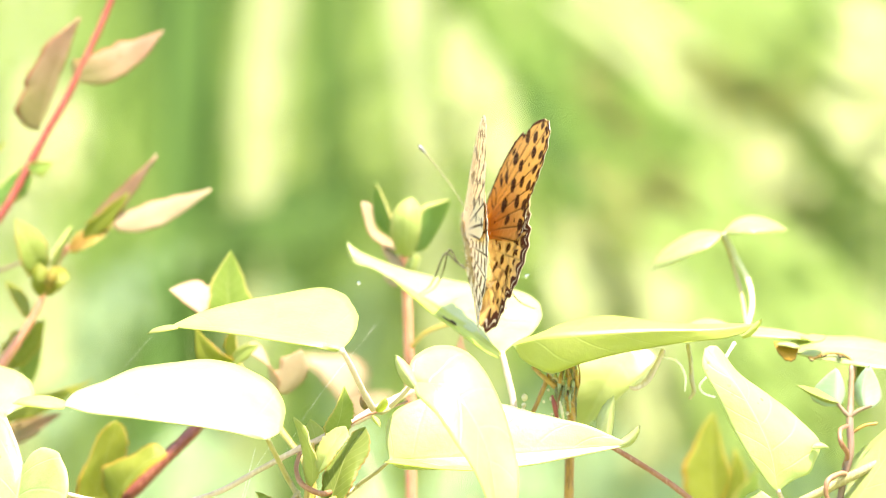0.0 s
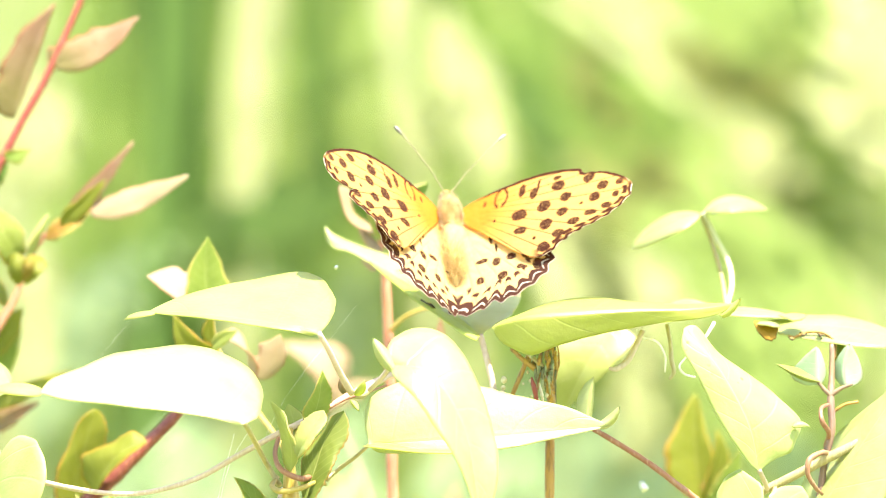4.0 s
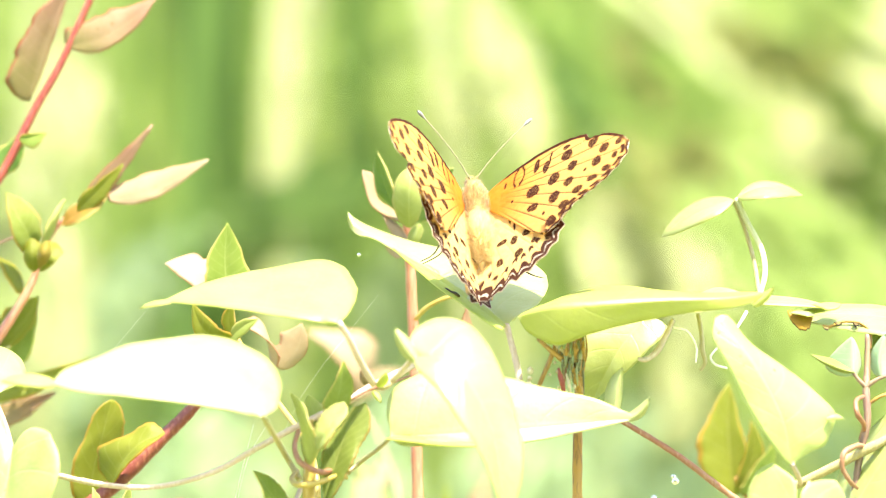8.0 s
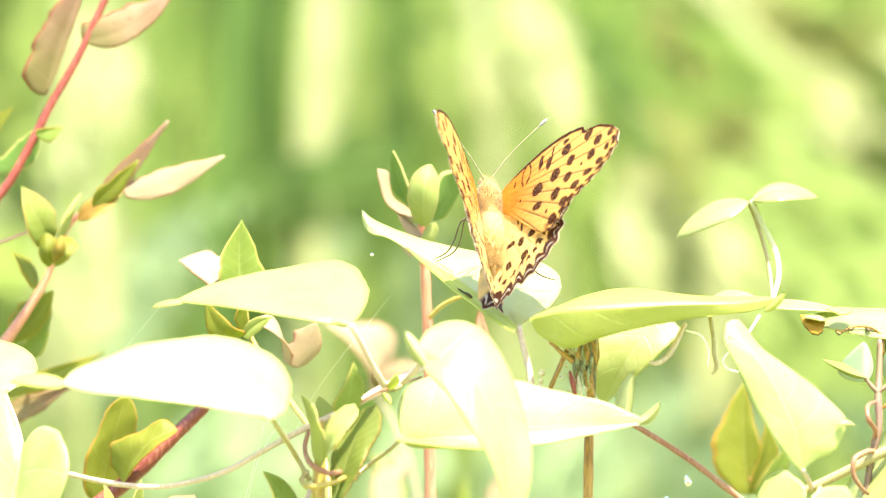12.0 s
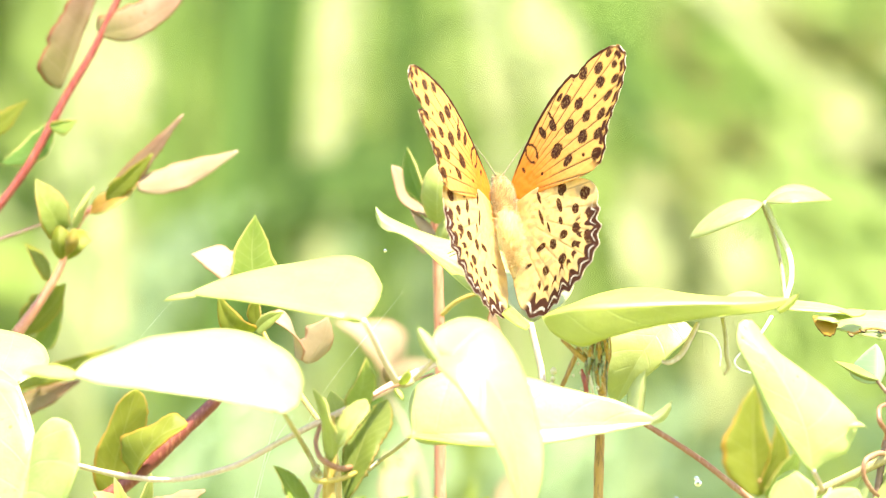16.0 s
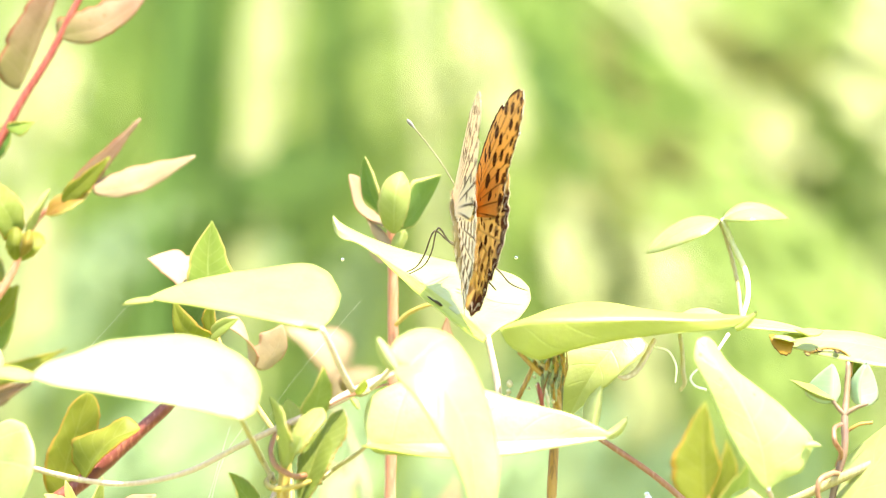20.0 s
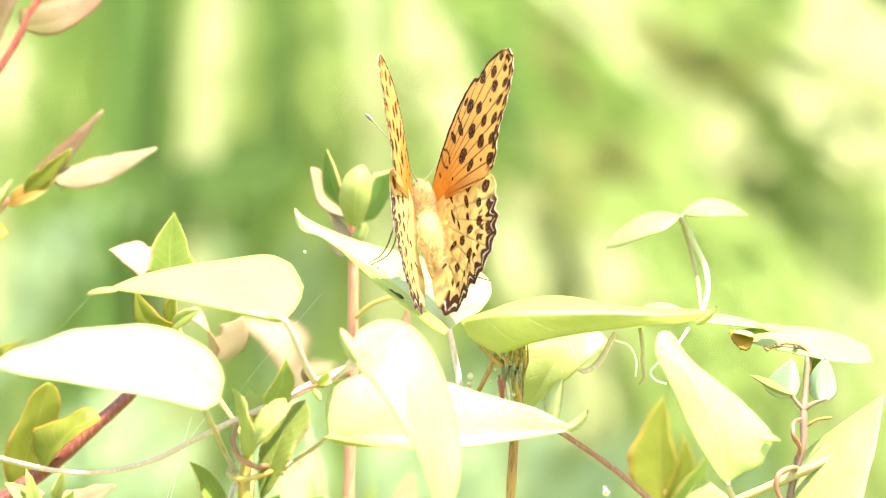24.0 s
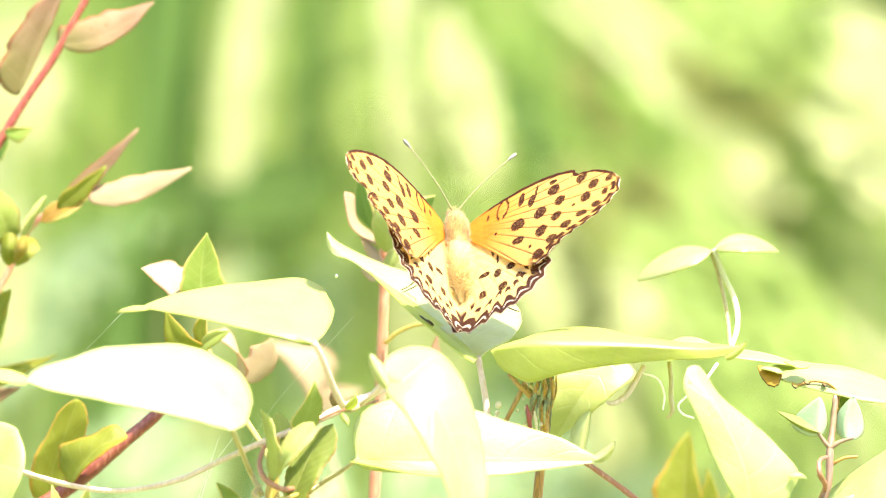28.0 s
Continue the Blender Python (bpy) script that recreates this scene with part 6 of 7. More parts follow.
# ---- what moves ----
# seconds; degrees that the left and right wing stand open from upright; degrees that the left and right forewing are drawn forward;
# how much wider the left and right hindwing stand open; degrees that the hindwings are drawn forward; twist of the left and right wings
WING_ROWS = [
    (0, 5.2, 4.4, -16.9, -15.6, -2.5, 4, -1.3, -0.1, 2.4), (0.1, 0, 0, -16.5, -15.2, 1, 4, -0.8, -0.4, 2.2), (0.2, 4.5, 4.5, -16.1, -14.8, -2.5, 4, -0.3, -0.8, 1.9),
    (0.3, 23.5, 23.2, -15.6, -14.3, 0.8, 4, 0.2, -1.1, 1.7), (0.4, 44.1, 43.8, -15.2, -13.9, 3.6, 4, 0.6, -1.4, 1.4), (0.5, 65.3, 65.1, -14.8, -13.6, 3.5, 4.1, 1.1, -1.8, 1.1),
    (0.6, 69.3, 69.3, -14.3, -13.1, 3.4, 4.1, 1.6, -2.1, 0.9), (0.7, 80.3, 80.3, -14.9, -13.8, 3.3, 4.1, 1.8, -2.5, 0.6), (0.8, 82.8, 84.9, -14.9, -13.8, 3.3, 4.1, 2.1, -2.8, 0.4),
    (0.9, 76.8, 76.8, -16.4, -15.2, 3.6, 4, 0.9, -2.4, -0.1), (1, 58.2, 60.2, -16.5, -15.3, 4, 3.9, -0.2, -1.9, -0.6), (1.1, 37.5, 39.3, -16.8, -15.7, 4, 3.8, -0.3, -1.9, -0.7),
    (1.2, 12.2, 12.7, -17.3, -16.2, -2.5, 3.8, -0.3, -1.9, -0.8), (1.3, 0, 0, -17.6, -16.6, 1, 3.8, -0.4, -1.9, -1), (1.4, 1, 1, -18.1, -17.1, 0, 3.8, -0.4, -1.8, -1.1),
    (1.5, 11.4, 11.6, -18.5, -17.5, -2.5, 3.8, -0.4, -1.8, -1.2), (1.6, 30.3, 30.8, -18.9, -17.9, 3.1, 3.8, -0.5, -1.8, -1.3), (1.7, 48.8, 49.2, -19.4, -18.4, 3.9, 3.7, -0.5, -1.8, -1.4),
    (1.8, 64.6, 64.9, -19.8, -18.8, 3.9, 3.7, -0.6, -1.8, -1.5), (1.9, 75.1, 75.1, -20.2, -19.3, 3.9, 3.7, -0.6, -1.8, -1.7), (2, 63.5, 67.4, -17.4, -16.6, 3.9, 3.7, -0.7, -1.7, -1.8),
    (2.1, 53.1, 57, -17.4, -16.6, 3.9, 3.7, -0.7, -1.7, -1.7), (2.2, 39.2, 43.1, -17.3, -16.5, 3.9, 3.7, -0.7, -1.6, -1.7), (2.3, 23.4, 25.9, -17.4, -16.4, 0.8, 3.7, -0.7, -1.6, -1.7),
    (2.4, 17.6, 19.4, -17.4, -16.4, -1, 3.7, -0.7, -1.5, -1.6), (2.5, 27, 29.8, -17.3, -16.3, 2, 3.7, -0.8, -1.5, -1.6), (2.6, 41.7, 45.3, -17.3, -16.3, 3.9, 3.7, -0.8, -1.4, -1.6),
    (2.8, 63, 66.5, -17.2, -16.2, 4, 3.8, -0.8, -1.3, -1.5), (3, 50.5, 54, -17.2, -16.2, 4, 3.8, -0.8, -1.2, -1.4), (3.2, 18.6, 20.2, -17.2, -16.1, -0.7, 3.8, -0.9, -1.1, -1.4),
    (3.3, 5.3, 5.7, -17.2, -16, -2.5, 3.8, -0.9, -1, -1.3), (3.4, 11, 12, -17.1, -15.9, -2.5, 3.8, -0.9, -1, -1.3), (3.6, 44.7, 47.8, -17.1, -15.9, 4, 3.9, -0.9, -0.9, -1.2),
    (3.8, 69.3, 72.3, -17.1, -15.8, 4, 3.9, -1, -0.7, -1.2), (4, 48, 50.9, -17, -15.7, 4, 3.9, -1, -0.6, -1.1), (4.2, 21.2, 22.9, -17, -15.7, 0.2, 3.9, -1, -0.5, -1),
    (4.3, 32.1, 34.5, -16.9, -15.6, 3.7, 3.9, -1.1, -0.5, -1), (4.5, 60.2, 62.8, -16.9, -15.5, 4, 3.9, -1.1, -0.3, -0.9), (4.6, 54.2, 56.8, -16.9, -15.4, 4, 4, -1.1, -0.3, -0.9),
    (4.7, 42.7, 45.2, -16.9, -15.4, 4, 4, -1.1, -0.2, -0.9), (4.8, 25.5, 27.2, -16.9, -15.4, 1.5, 4, -1.1, -0.2, -0.8), (4.9, 9.7, 10.3, -16.8, -15.3, -2.5, 4, -1.2, -0.1, -0.8),
    (5, 10.6, 13, -16.8, -15.3, -2.5, 4, -1.2, -0.1, -0.8), (5.1, 28.1, 29.5, -18.1, -17, 2.4, 3.8, -1.1, -0, -1.4), (5.2, 47.9, 48.9, -19.4, -18.6, 3.9, 3.6, -1.1, 0, -1.9),
    (5.3, 63.6, 64.1, -20.5, -19.6, 3.9, 3.6, -1, 0, -1.9), (5.4, 74.7, 74.7, -21.6, -20.6, 3.9, 3.7, -0.8, 0, -1.8), (5.5, 82.3, 82.3, -21.1, -19.9, 3.9, 3.7, -0.7, 0, -1.7),
    (5.6, 75.7, 75.7, -21.2, -19.9, 4, 3.8, -0.6, -0, -1.6), (5.7, 62.9, 62.9, -20.5, -19, 4, 3.8, -0.8, -0, -1.5), (5.8, 48.1, 48.1, -19.7, -18.1, 4, 3.9, -1.1, -0, -1.4),
    (5.9, 31.5, 31.4, -18.9, -17.2, 3.5, 3.9, -1.3, -0, -1.3), (6, 10.1, 10.1, -18.2, -16.3, -2.5, 4, -1.6, -0.1, -1.2), (6.1, 4.5, 4.5, -18.3, -16.5, -2.5, 4, -1.6, -0, -1.5),
    (6.2, 14.9, 14.8, -18.4, -16.7, -1.9, 4, -1.6, 0, -1.7), (6.3, 34.3, 34.2, -18.6, -16.9, 4, 3.9, -1.6, 0.1, -2), (6.4, 51.4, 51.3, -18.7, -17.1, 4, 3.9, -1.6, 0.1, -2.3),
    (6.5, 63.9, 63.7, -18.8, -17.3, 4, 3.9, -1.6, 0.2, -2.5), (6.6, 71.8, 71.6, -18.9, -17.4, 4, 3.9, -1.6, 0.2, -2.8), (6.7, 68.1, 67.9, -19, -17.6, 4, 3.8, -1.6, 0.3, -3.1),
    (6.8, 62.1, 61.8, -19.1, -17.8, 4, 3.8, -1.6, 0.3, -3.3), (6.9, 49.6, 49.3, -19.3, -18, 4, 3.8, -1.6, 0.4, -3.6), (7, 35.3, 35, -19.4, -18.1, 4, 3.8, -1.6, 0.4, -3.9),
    (7.1, 13.9, 13.9, -19.3, -18.1, -2.2, 3.8, -1.6, 0.4, -3.9), (7.2, 4, 4, -19.4, -18.2, -2.5, 3.8, -1.7, 0.4, -3.8), (7.3, 10, 10, -19.5, -18.3, -2.5, 3.8, -1.7, 0.4, -3.8),
    (7.4, 28.3, 28.4, -19.5, -18.3, 2.5, 3.8, -1.8, 0.4, -3.8), (7.5, 46.6, 46.8, -19.4, -18.3, 4, 3.8, -1.8, 0.4, -3.8), (7.6, 58.5, 58.9, -19.5, -18.4, 4, 3.8, -1.8, 0.4, -3.8),
    (7.7, 60.3, 60.8, -19.5, -18.3, 4, 3.9, -1.9, 0.4, -3.8), (7.8, 53.8, 54.4, -19.6, -18.4, 4, 3.9, -1.9, 0.5, -3.8), (7.9, 44.5, 45.2, -19.6, -18.5, 4, 3.9, -2, 0.5, -3.8),
    (8, 33.3, 34.2, -19.6, -18.5, 4, 3.9, -2, 0.5, -3.8), (8.1, 23.1, 23.6, -19.9, -18.8, 0.8, 3.9, -2, 0.2, -3.7), (8.2, 26, 26.7, -20.2, -19.1, 1.7, 3.9, -2.1, -0.1, -3.7),
    (8.3, 41.1, 42.1, -20.4, -19.4, 4, 3.9, -2.1, -0.4, -3.7), (8.4, 53.6, 54.7, -20.7, -19.7, 4, 3.9, -2.1, -0.7, -3.6), (8.5, 63.7, 64.9, -21, -20, 4, 3.9, -2.1, -0.9, -3.6),
    (8.6, 66, 67.2, -20.8, -19.8, 4, 4, -2.1, -1.2, -3.5), (8.7, 59.5, 60.8, -20.6, -19.7, 4, 4, -2.1, -1.5, -3.5), (8.8, 49.7, 51, -20.4, -19.6, 4, 4, -2.2, -1.8, -3.5),
    (8.9, 38.2, 38.6, -20, -18.6, 4, 3.9, -1.8, -0.3, -3.6), (9, 27.9, 27.4, -19.6, -17.6, 2.3, 3.7, -1.5, 1.2, -3.8), (9.1, 33.5, 33.1, -19.7, -17.9, 4, 3.8, -1.6, 0.9, -3.8),
    (9.2, 35.3, 35, -19.8, -18.2, 4, 3.9, -1.6, 0.6, -3.8), (9.3, 32.5, 32.3, -19.9, -18.4, 3.8, 4, -1.7, 0.3, -3.8), (9.4, 24.3, 24.2, -20, -18.7, 1.2, 4, -1.7, -0.1, -3.8),
    (9.5, 20.3, 20.3, -20, -18.9, -0.1, 4.1, -1.8, -0.4, -3.8), (9.6, 24.6, 24.6, -20.2, -19.2, 1.3, 4.2, -1.8, -0.7, -3.7), (9.7, 36.5, 36.6, -20.2, -19.4, 4.1, 4.3, -1.9, -1, -3.7),
    (9.8, 47.1, 47.3, -20.3, -19.7, 4.1, 4.3, -2, -1.3, -3.7), (9.9, 55.4, 55.6, -20.4, -20, 4.1, 4.4, -2, -1.6, -3.7), (10, 53.8, 54.2, -20.5, -20.2, 4.1, 4.5, -2.1, -1.9, -3.7),
    (10.1, 47.5, 47.8, -20.4, -19.9, 4.1, 4.4, -2.1, -1.7, -3.5), (10.2, 37.7, 38.1, -20.4, -19.8, 4.1, 4.4, -2.1, -1.5, -3.3), (10.3, 31.3, 31.6, -20.3, -19.5, 3.5, 4.3, -2.1, -1.3, -3.1),
    (10.4, 31.7, 32.1, -20.2, -19.2, 3.6, 4.3, -2.1, -1.2, -2.8), (10.5, 32.6, 33, -20.2, -19, 3.9, 4.2, -2.1, -1, -2.6), (10.6, 32.2, 32.6, -20.1, -18.7, 3.8, 4.2, -2.1, -0.8, -2.4),
    (10.7, 29.4, 29.8, -20, -18.4, 2.8, 4.1, -2.1, -0.6, -2.2), (10.8, 21.9, 22.2, -19.9, -18.1, 0.4, 4.1, -2.1, -0.4, -2), (10.9, 8.4, 8.6, -19.9, -17.9, -2.5, 4, -2.1, -0.3, -1.8),
    (11, 10, 10.6, -19.9, -17.6, -2.5, 4, -2.1, -0.1, -1.6), (11.1, 24.8, 25.3, -19.7, -17.7, 1.3, 4, -2.1, -0.3, -1.8), (11.2, 41.2, 42.1, -19.6, -17.7, 4, 4, -2.1, -0.4, -2),
    (11.3, 54.5, 55.6, -19.4, -17.7, 3.9, 4, -2.1, -0.6, -2.2), (11.4, 63.2, 64.4, -19.2, -17.6, 3.9, 4, -2.1, -0.8, -2.5), (11.5, 65, 66.4, -19.1, -17.7, 3.9, 4, -2.2, -1, -2.7),
    (11.6, 58.9, 60.4, -18.9, -17.7, 3.9, 4, -2.2, -1.1, -2.9), (11.7, 49.1, 50.8, -18.8, -17.7, 3.9, 4, -2.2, -1.3, -3.1), (11.8, 39.8, 41.6, -18.6, -17.7, 3.9, 4, -2.2, -1.5, -3.3),
    (11.9, 28, 29.6, -18.5, -17.8, 2.3, 4, -2.2, -1.6, -3.5), (12, 22.3, 24.5, -18.4, -17.8, 0.4, 4, -2.2, -1.8, -3.8), (12.1, 33.8, 35.6, -19, -18.6, 3.9, 4.2, -2.1, -1.9, -3.4),
    (12.2, 45.9, 47.5, -19.6, -19.4, 4, 4.3, -2, -1.9, -3), (12.3, 57.2, 58.4, -20.2, -20.3, 4, 4.4, -1.9, -2, -2.7), (12.4, 64.6, 65.4, -20.8, -21.1, 4.1, 4.5, -1.8, -2.1, -2.3),
    (12.5, 57.9, 58.7, -20.6, -20.8, 4.1, 4.6, -1.5, -1.8, -2), (12.7, 40.3, 41.1, -19.5, -19.4, 4.1, 4.6, -0.9, -1.2, -1.4), (12.9, 13.3, 13.5, -18.4, -18.1, -2.4, 4.7, -0.4, -0.6, -0.9),
    (13, 4, 4, -17.9, -17.4, -2.5, 4.7, -0.1, -0.3, -0.6), (13.2, 26.1, 26.5, -16.8, -16.1, 1.9, 4.8, 0.5, 0.3, 0), (13.4, 53.9, 54.3, -15.8, -14.8, 4.2, 4.8, 1, 0.9, 0.6),
    (13.6, 63.6, 64, -14.7, -13.5, 4.2, 4.9, 1.6, 1.5, 1.2), (13.8, 36.9, 37.1, -13.7, -12.2, 4.2, 4.9, 2.1, 2.1, 1.8), (14, 8.5, 8.5, -12.6, -10.8, -2.5, 5, 2.7, 2.7, 2.4),
    (14.1, 7.5, 7.5, -5.4, -3.5, -0.9, 5, 3, 3, 2.7), (14.3, 33.7, 33.8, -3.6, -1.5, 4.2, 5, 3.5, 3.6, 3.3), (14.5, 21.3, 21.3, -1.8, 0.6, 2.5, 5.1, 4.1, 4.2, 3.9),
    (14.6, 16.4, 16.4, 1.5, 4, 3.3, 5.1, 5.5, 4.5, 4.2), (14.7, 4.7, 4.7, 5.2, 7.9, 3.5, 5.1, 1.3, 4.8, 4.5), (14.8, -3.8, -3.8, 2.7, 5.5, 4.8, 5.2, 1.4, 5.1, 4.8),
    (14.9, 9.9, 9.9, -3, -0.1, 0.5, 5.2, 6.6, 5.4, 5.1), (15, 31.9, 28, 2.9, 5.9, 4.2, 5.2, 1.7, 5.7, 5.4), (15.1, 48.3, 48.3, -4.6, -1.1, 4.2, 5.2, 2.3, 6.1, 5.7),
    (15.2, 70.1, 70.1, -9.9, -5.9, 4.2, 5.2, 4.6, 6.4, 6), (15.3, 82.5, 82.5, -10.6, -6.2, 4.2, 5.2, 5.6, 6.8, 6.4), (15.4, 74.8, 74.8, -12.1, -7.2, 4.3, 5.3, 5.8, 7.2, 6.7),
    (15.5, 51.9, 51.9, -9, -3.6, 4.3, 5.3, 6.3, 7.5, 7.1), (15.6, 32.1, 32.1, -11, -5.1, 3.9, 5.3, 3.4, 7.9, 7.4), (15.7, 11, 11, -8.2, -1.8, -2.5, 5.3, 0.7, 8.2, 7.8),
    (15.8, -3.6, -3.6, -7.6, -0.8, 4.6, 5.3, 0.6, 8.6, 8.1), (15.9, 4.2, 4.2, -6.9, 0.5, -1.8, 5.3, 0.4, 8.9, 8.5), (16, 30.9, 23.7, 6, 13.9, 4.2, 5.3, 0.3, 9.3, 8.8),
    (16.1, 44.8, 44.8, -2.3, 5, 3.8, 5, 8.1, 3.8, 5.6), (16.2, 61.8, 48.1, -2.2, 4.7, 3.3, 4.6, 9.1, -1.8, 2.5), (16.3, 50.6, 43.7, -5.5, 0.7, 3.3, 4.6, 8.6, -1.8, 2.2),
    (16.4, 30.6, 30.6, -8.7, -3.3, 2.5, 4.5, 8, -1.8, 1.9), (16.5, 7.5, 7.5, -9.3, -4.7, -2.5, 4.5, 7, -1.9, 1.6), (16.6, 0, 0, -12.2, -8.3, 1, 4.4, 5.9, -1.9, 1.3),
    (16.7, 5.1, 4.9, -12, -8.8, -2.5, 4.3, 4.9, -1.9, 1), (16.8, 27, 25.7, -11.7, -9.3, 1.3, 4.3, 3.9, -2, 0.7), (16.9, 51.6, 49.2, -11.5, -9.9, 2.9, 4.2, 2.9, -2, 0.4),
    (17, 71.6, 68.7, -12.2, -11.4, 2.9, 4.2, 1.9, -2.1, 0.1), (17.1, 79, 77.6, -12.6, -11.5, 3, 4.1, 1.7, -1.7, 0.1), (17.2, 86.9, 86.9, -12.9, -11.7, 3.1, 4, 1.6, -1.3, 0),
    (17.3, 81.9, 81.9, -14.2, -12.7, 3.2, 3.9, 1.5, -1, -0.1), (17.4, 67.8, 67.3, -14, -12.4, 3.3, 3.8, 1.3, -0.6, -0.1), (17.5, 47.6, 46.7, -13.9, -12.1, 3.4, 3.7, 1.2, -0.3, -0.2),
    (17.6, 24.7, 23.8, -14, -12.1, 1, 3.5, 1.1, 0.1, -0.2), (17.7, 4.6, 4.4, -14.2, -12, -2.5, 3.4, 0.9, 0.5, -0.3), (17.8, 4.1, 3.9, -14.4, -12, -2.5, 3.3, 0.8, 0.8, -0.4),
    (17.9, 18.7, 17.4, -14.5, -12, -0.7, 3.2, 0.7, 1.2, -0.4), (18, 37.4, 34.1, -14.7, -12, 3.8, 3.1, 0.5, 1.5, -0.5), (18.1, 53.9, 50.6, -14.8, -12.1, 3.8, 3.1, 0.5, 1.5, -0.5),
    (18.2, 65.9, 62.7, -14.9, -12.2, 3.8, 3.1, 0.4, 1.4, -0.6), (18.3, 66.4, 63.1, -15, -12.3, 3.8, 3.1, 0.4, 1.3, -0.6), (18.4, 59, 55.7, -15.2, -12.5, 3.8, 3.2, 0.3, 1.2, -0.6),
    (18.5, 46, 42.8, -15.3, -12.6, 3.8, 3.2, 0.3, 1.1, -0.7), (18.6, 29.6, 27.2, -15.3, -12.7, 2.8, 3.2, 0.2, 1, -0.7), (18.7, 7.8, 7.2, -15.5, -12.9, -2.5, 3.2, 0.2, 1, -0.7),
    (18.8, 0.5, 0.5, -15.6, -13, 0.5, 3.2, 0.1, 0.9, -0.8), (18.9, 11.9, 11.1, -15.7, -13.1, -2.5, 3.2, 0.1, 0.8, -0.8), (19, 33.9, 30.8, -15.8, -13.2, 3.8, 3.2, 0, 0.7, -0.8),
    (19.1, 53.3, 51.2, -15.7, -13.1, 3.9, 3.3, 0, 0.6, -0.7), (19.2, 68, 67, -15.6, -13.1, 3.9, 3.4, 0, 0.6, -0.5), (19.3, 74.9, 74.9, -15.5, -13, 3.9, 3.4, 0, 0.5, -0.3),
    (19.4, 79.9, 79.9, -16.7, -14.2, 3.9, 3.5, 0, 0.4, -0.1), (19.5, 75.8, 75.8, -18, -15.5, 3.9, 3.6, 0, 0.3, 0.1), (19.6, 60.3, 59.9, -17.3, -14.8, 3.9, 3.7, -0.1, 0.2, 0.3),
    (19.7, 46.6, 45.9, -16.8, -14.3, 4, 3.8, -0.2, 0.2, 0.5), (19.8, 27.1, 26.3, -16.1, -13.7, 2.1, 3.8, -0.2, 0.1, 0.7), (19.9, 6.1, 5.9, -15.6, -13.2, -2.5, 3.9, -0.3, 0, 0.9),
    (20, 2.2, 0.4, -15, -12.5, -1.2, 4, -0.4, -0.1, 1), (20.1, 10.4, 9.6, -15.2, -13.1, -2.5, 3.6, -0.4, -0.7, -0.5), (20.2, 31.2, 27.1, -15.5, -13.7, 3.3, 3.2, -0.3, -1.3, -2.1),
    (20.3, 50.1, 46.1, -15.6, -13.6, 3.9, 3.3, -0.3, -1.1, -1.9), (20.4, 65.3, 61.4, -15.7, -13.5, 3.9, 3.4, -0.4, -1, -1.7), (20.5, 74, 70.3, -15.7, -13.4, 3.9, 3.5, -0.4, -0.8, -1.5),
    (20.6, 72.1, 68.5, -15.7, -13.3, 3.9, 3.6, -0.4, -0.7, -1.4), (20.7, 61, 57.4, -15.8, -13.2, 3.9, 3.7, -0.5, -0.5, -1.2), (20.8, 47.9, 44.6, -15.8, -13, 4, 3.8, -0.5, -0.4, -1),
    (20.9, 28.8, 26.4, -15.8, -12.9, 2.6, 3.9, -0.6, -0.2, -0.8), (21, 12.2, 9, -15.8, -12.8, -2.5, 4, -0.6, -0.1, -0.7), (21.1, 12.5, 11.5, -16.1, -13.1, -2.5, 4, -0.5, 0.1, -0.4),
    (21.2, 30.8, 28.4, -16.5, -13.4, 3.3, 4.1, -0.3, 0.4, -0.2), (21.3, 48.6, 45.8, -16.8, -13.7, 4, 4.1, -0.2, 0.6, 0), (21.4, 62.4, 59.7, -17.2, -13.9, 4, 4.1, -0.1, 0.8, 0.2),
    (21.5, 72.5, 70, -17.5, -14.2, 4.1, 4.2, 0.1, 1.1, 0.4), (21.7, 57.1, 54.8, -17.6, -14.2, 4.1, 4.3, 0.4, 1.5, 0.9), (21.9, 24.4, 23.2, -17.8, -14.3, 1.3, 4.3, 0.6, 2, 1.3),
    (22, 8.7, 8.3, -17.8, -14.3, -2.5, 4.4, 0.8, 2.2, 1.6), (22.1, 16.1, 15.4, -17.9, -14.4, -1.5, 4.4, 0.9, 2.4, 1.8), (22.3, 52.6, 51, -18, -14.4, 4.1, 4.5, 1.2, 2.9, 2.2),
    (22.5, 72.3, 71.1, -18.1, -14.4, 4.2, 4.5, 1.4, 3.4, 2.7), (22.7, 50.5, 49.4, -18.3, -14.5, 4.2, 4.6, 1.7, 3.8, 3.1), (22.9, 11.1, 10.9, -18.5, -14.6, -2.5, 4.7, 2, 4.3, 3.5),
    (23, 2, 2, -18.6, -14.6, -1, 4.7, 2.1, 4.5, 3.8), (23.2, 28.9, 28.6, -18.7, -14.6, 2.9, 4.8, 2.4, 5, 4.2), (23.5, 53.7, 53.7, -16.6, -12.4, 4.3, 4.9, 2.8, 5.7, 4.9),
    (23.6, 48, 48, -14.7, -10.5, 4.3, 5, 3.3, 5.9, 5.1), (23.7, 30.5, 30.5, -12.2, -7.9, 3.4, 5, 4.1, 6.1, 5.3), (23.8, 5, 5, -7.4, -3.1, -2.1, 5, 1.9, 6.4, 5.5),
    (23.9, -1.5, -1.5, -2.6, 1.8, 2.5, 5.1, -0.4, 6.6, 5.7), (24, 18.1, 10.5, 2.7, 7.1, 3.7, 5.1, -0.4, 6.8, 6), (24.1, 35.7, 35.7, -5.2, -1, 4.3, 5.1, 5.4, 6.1, 5.7),
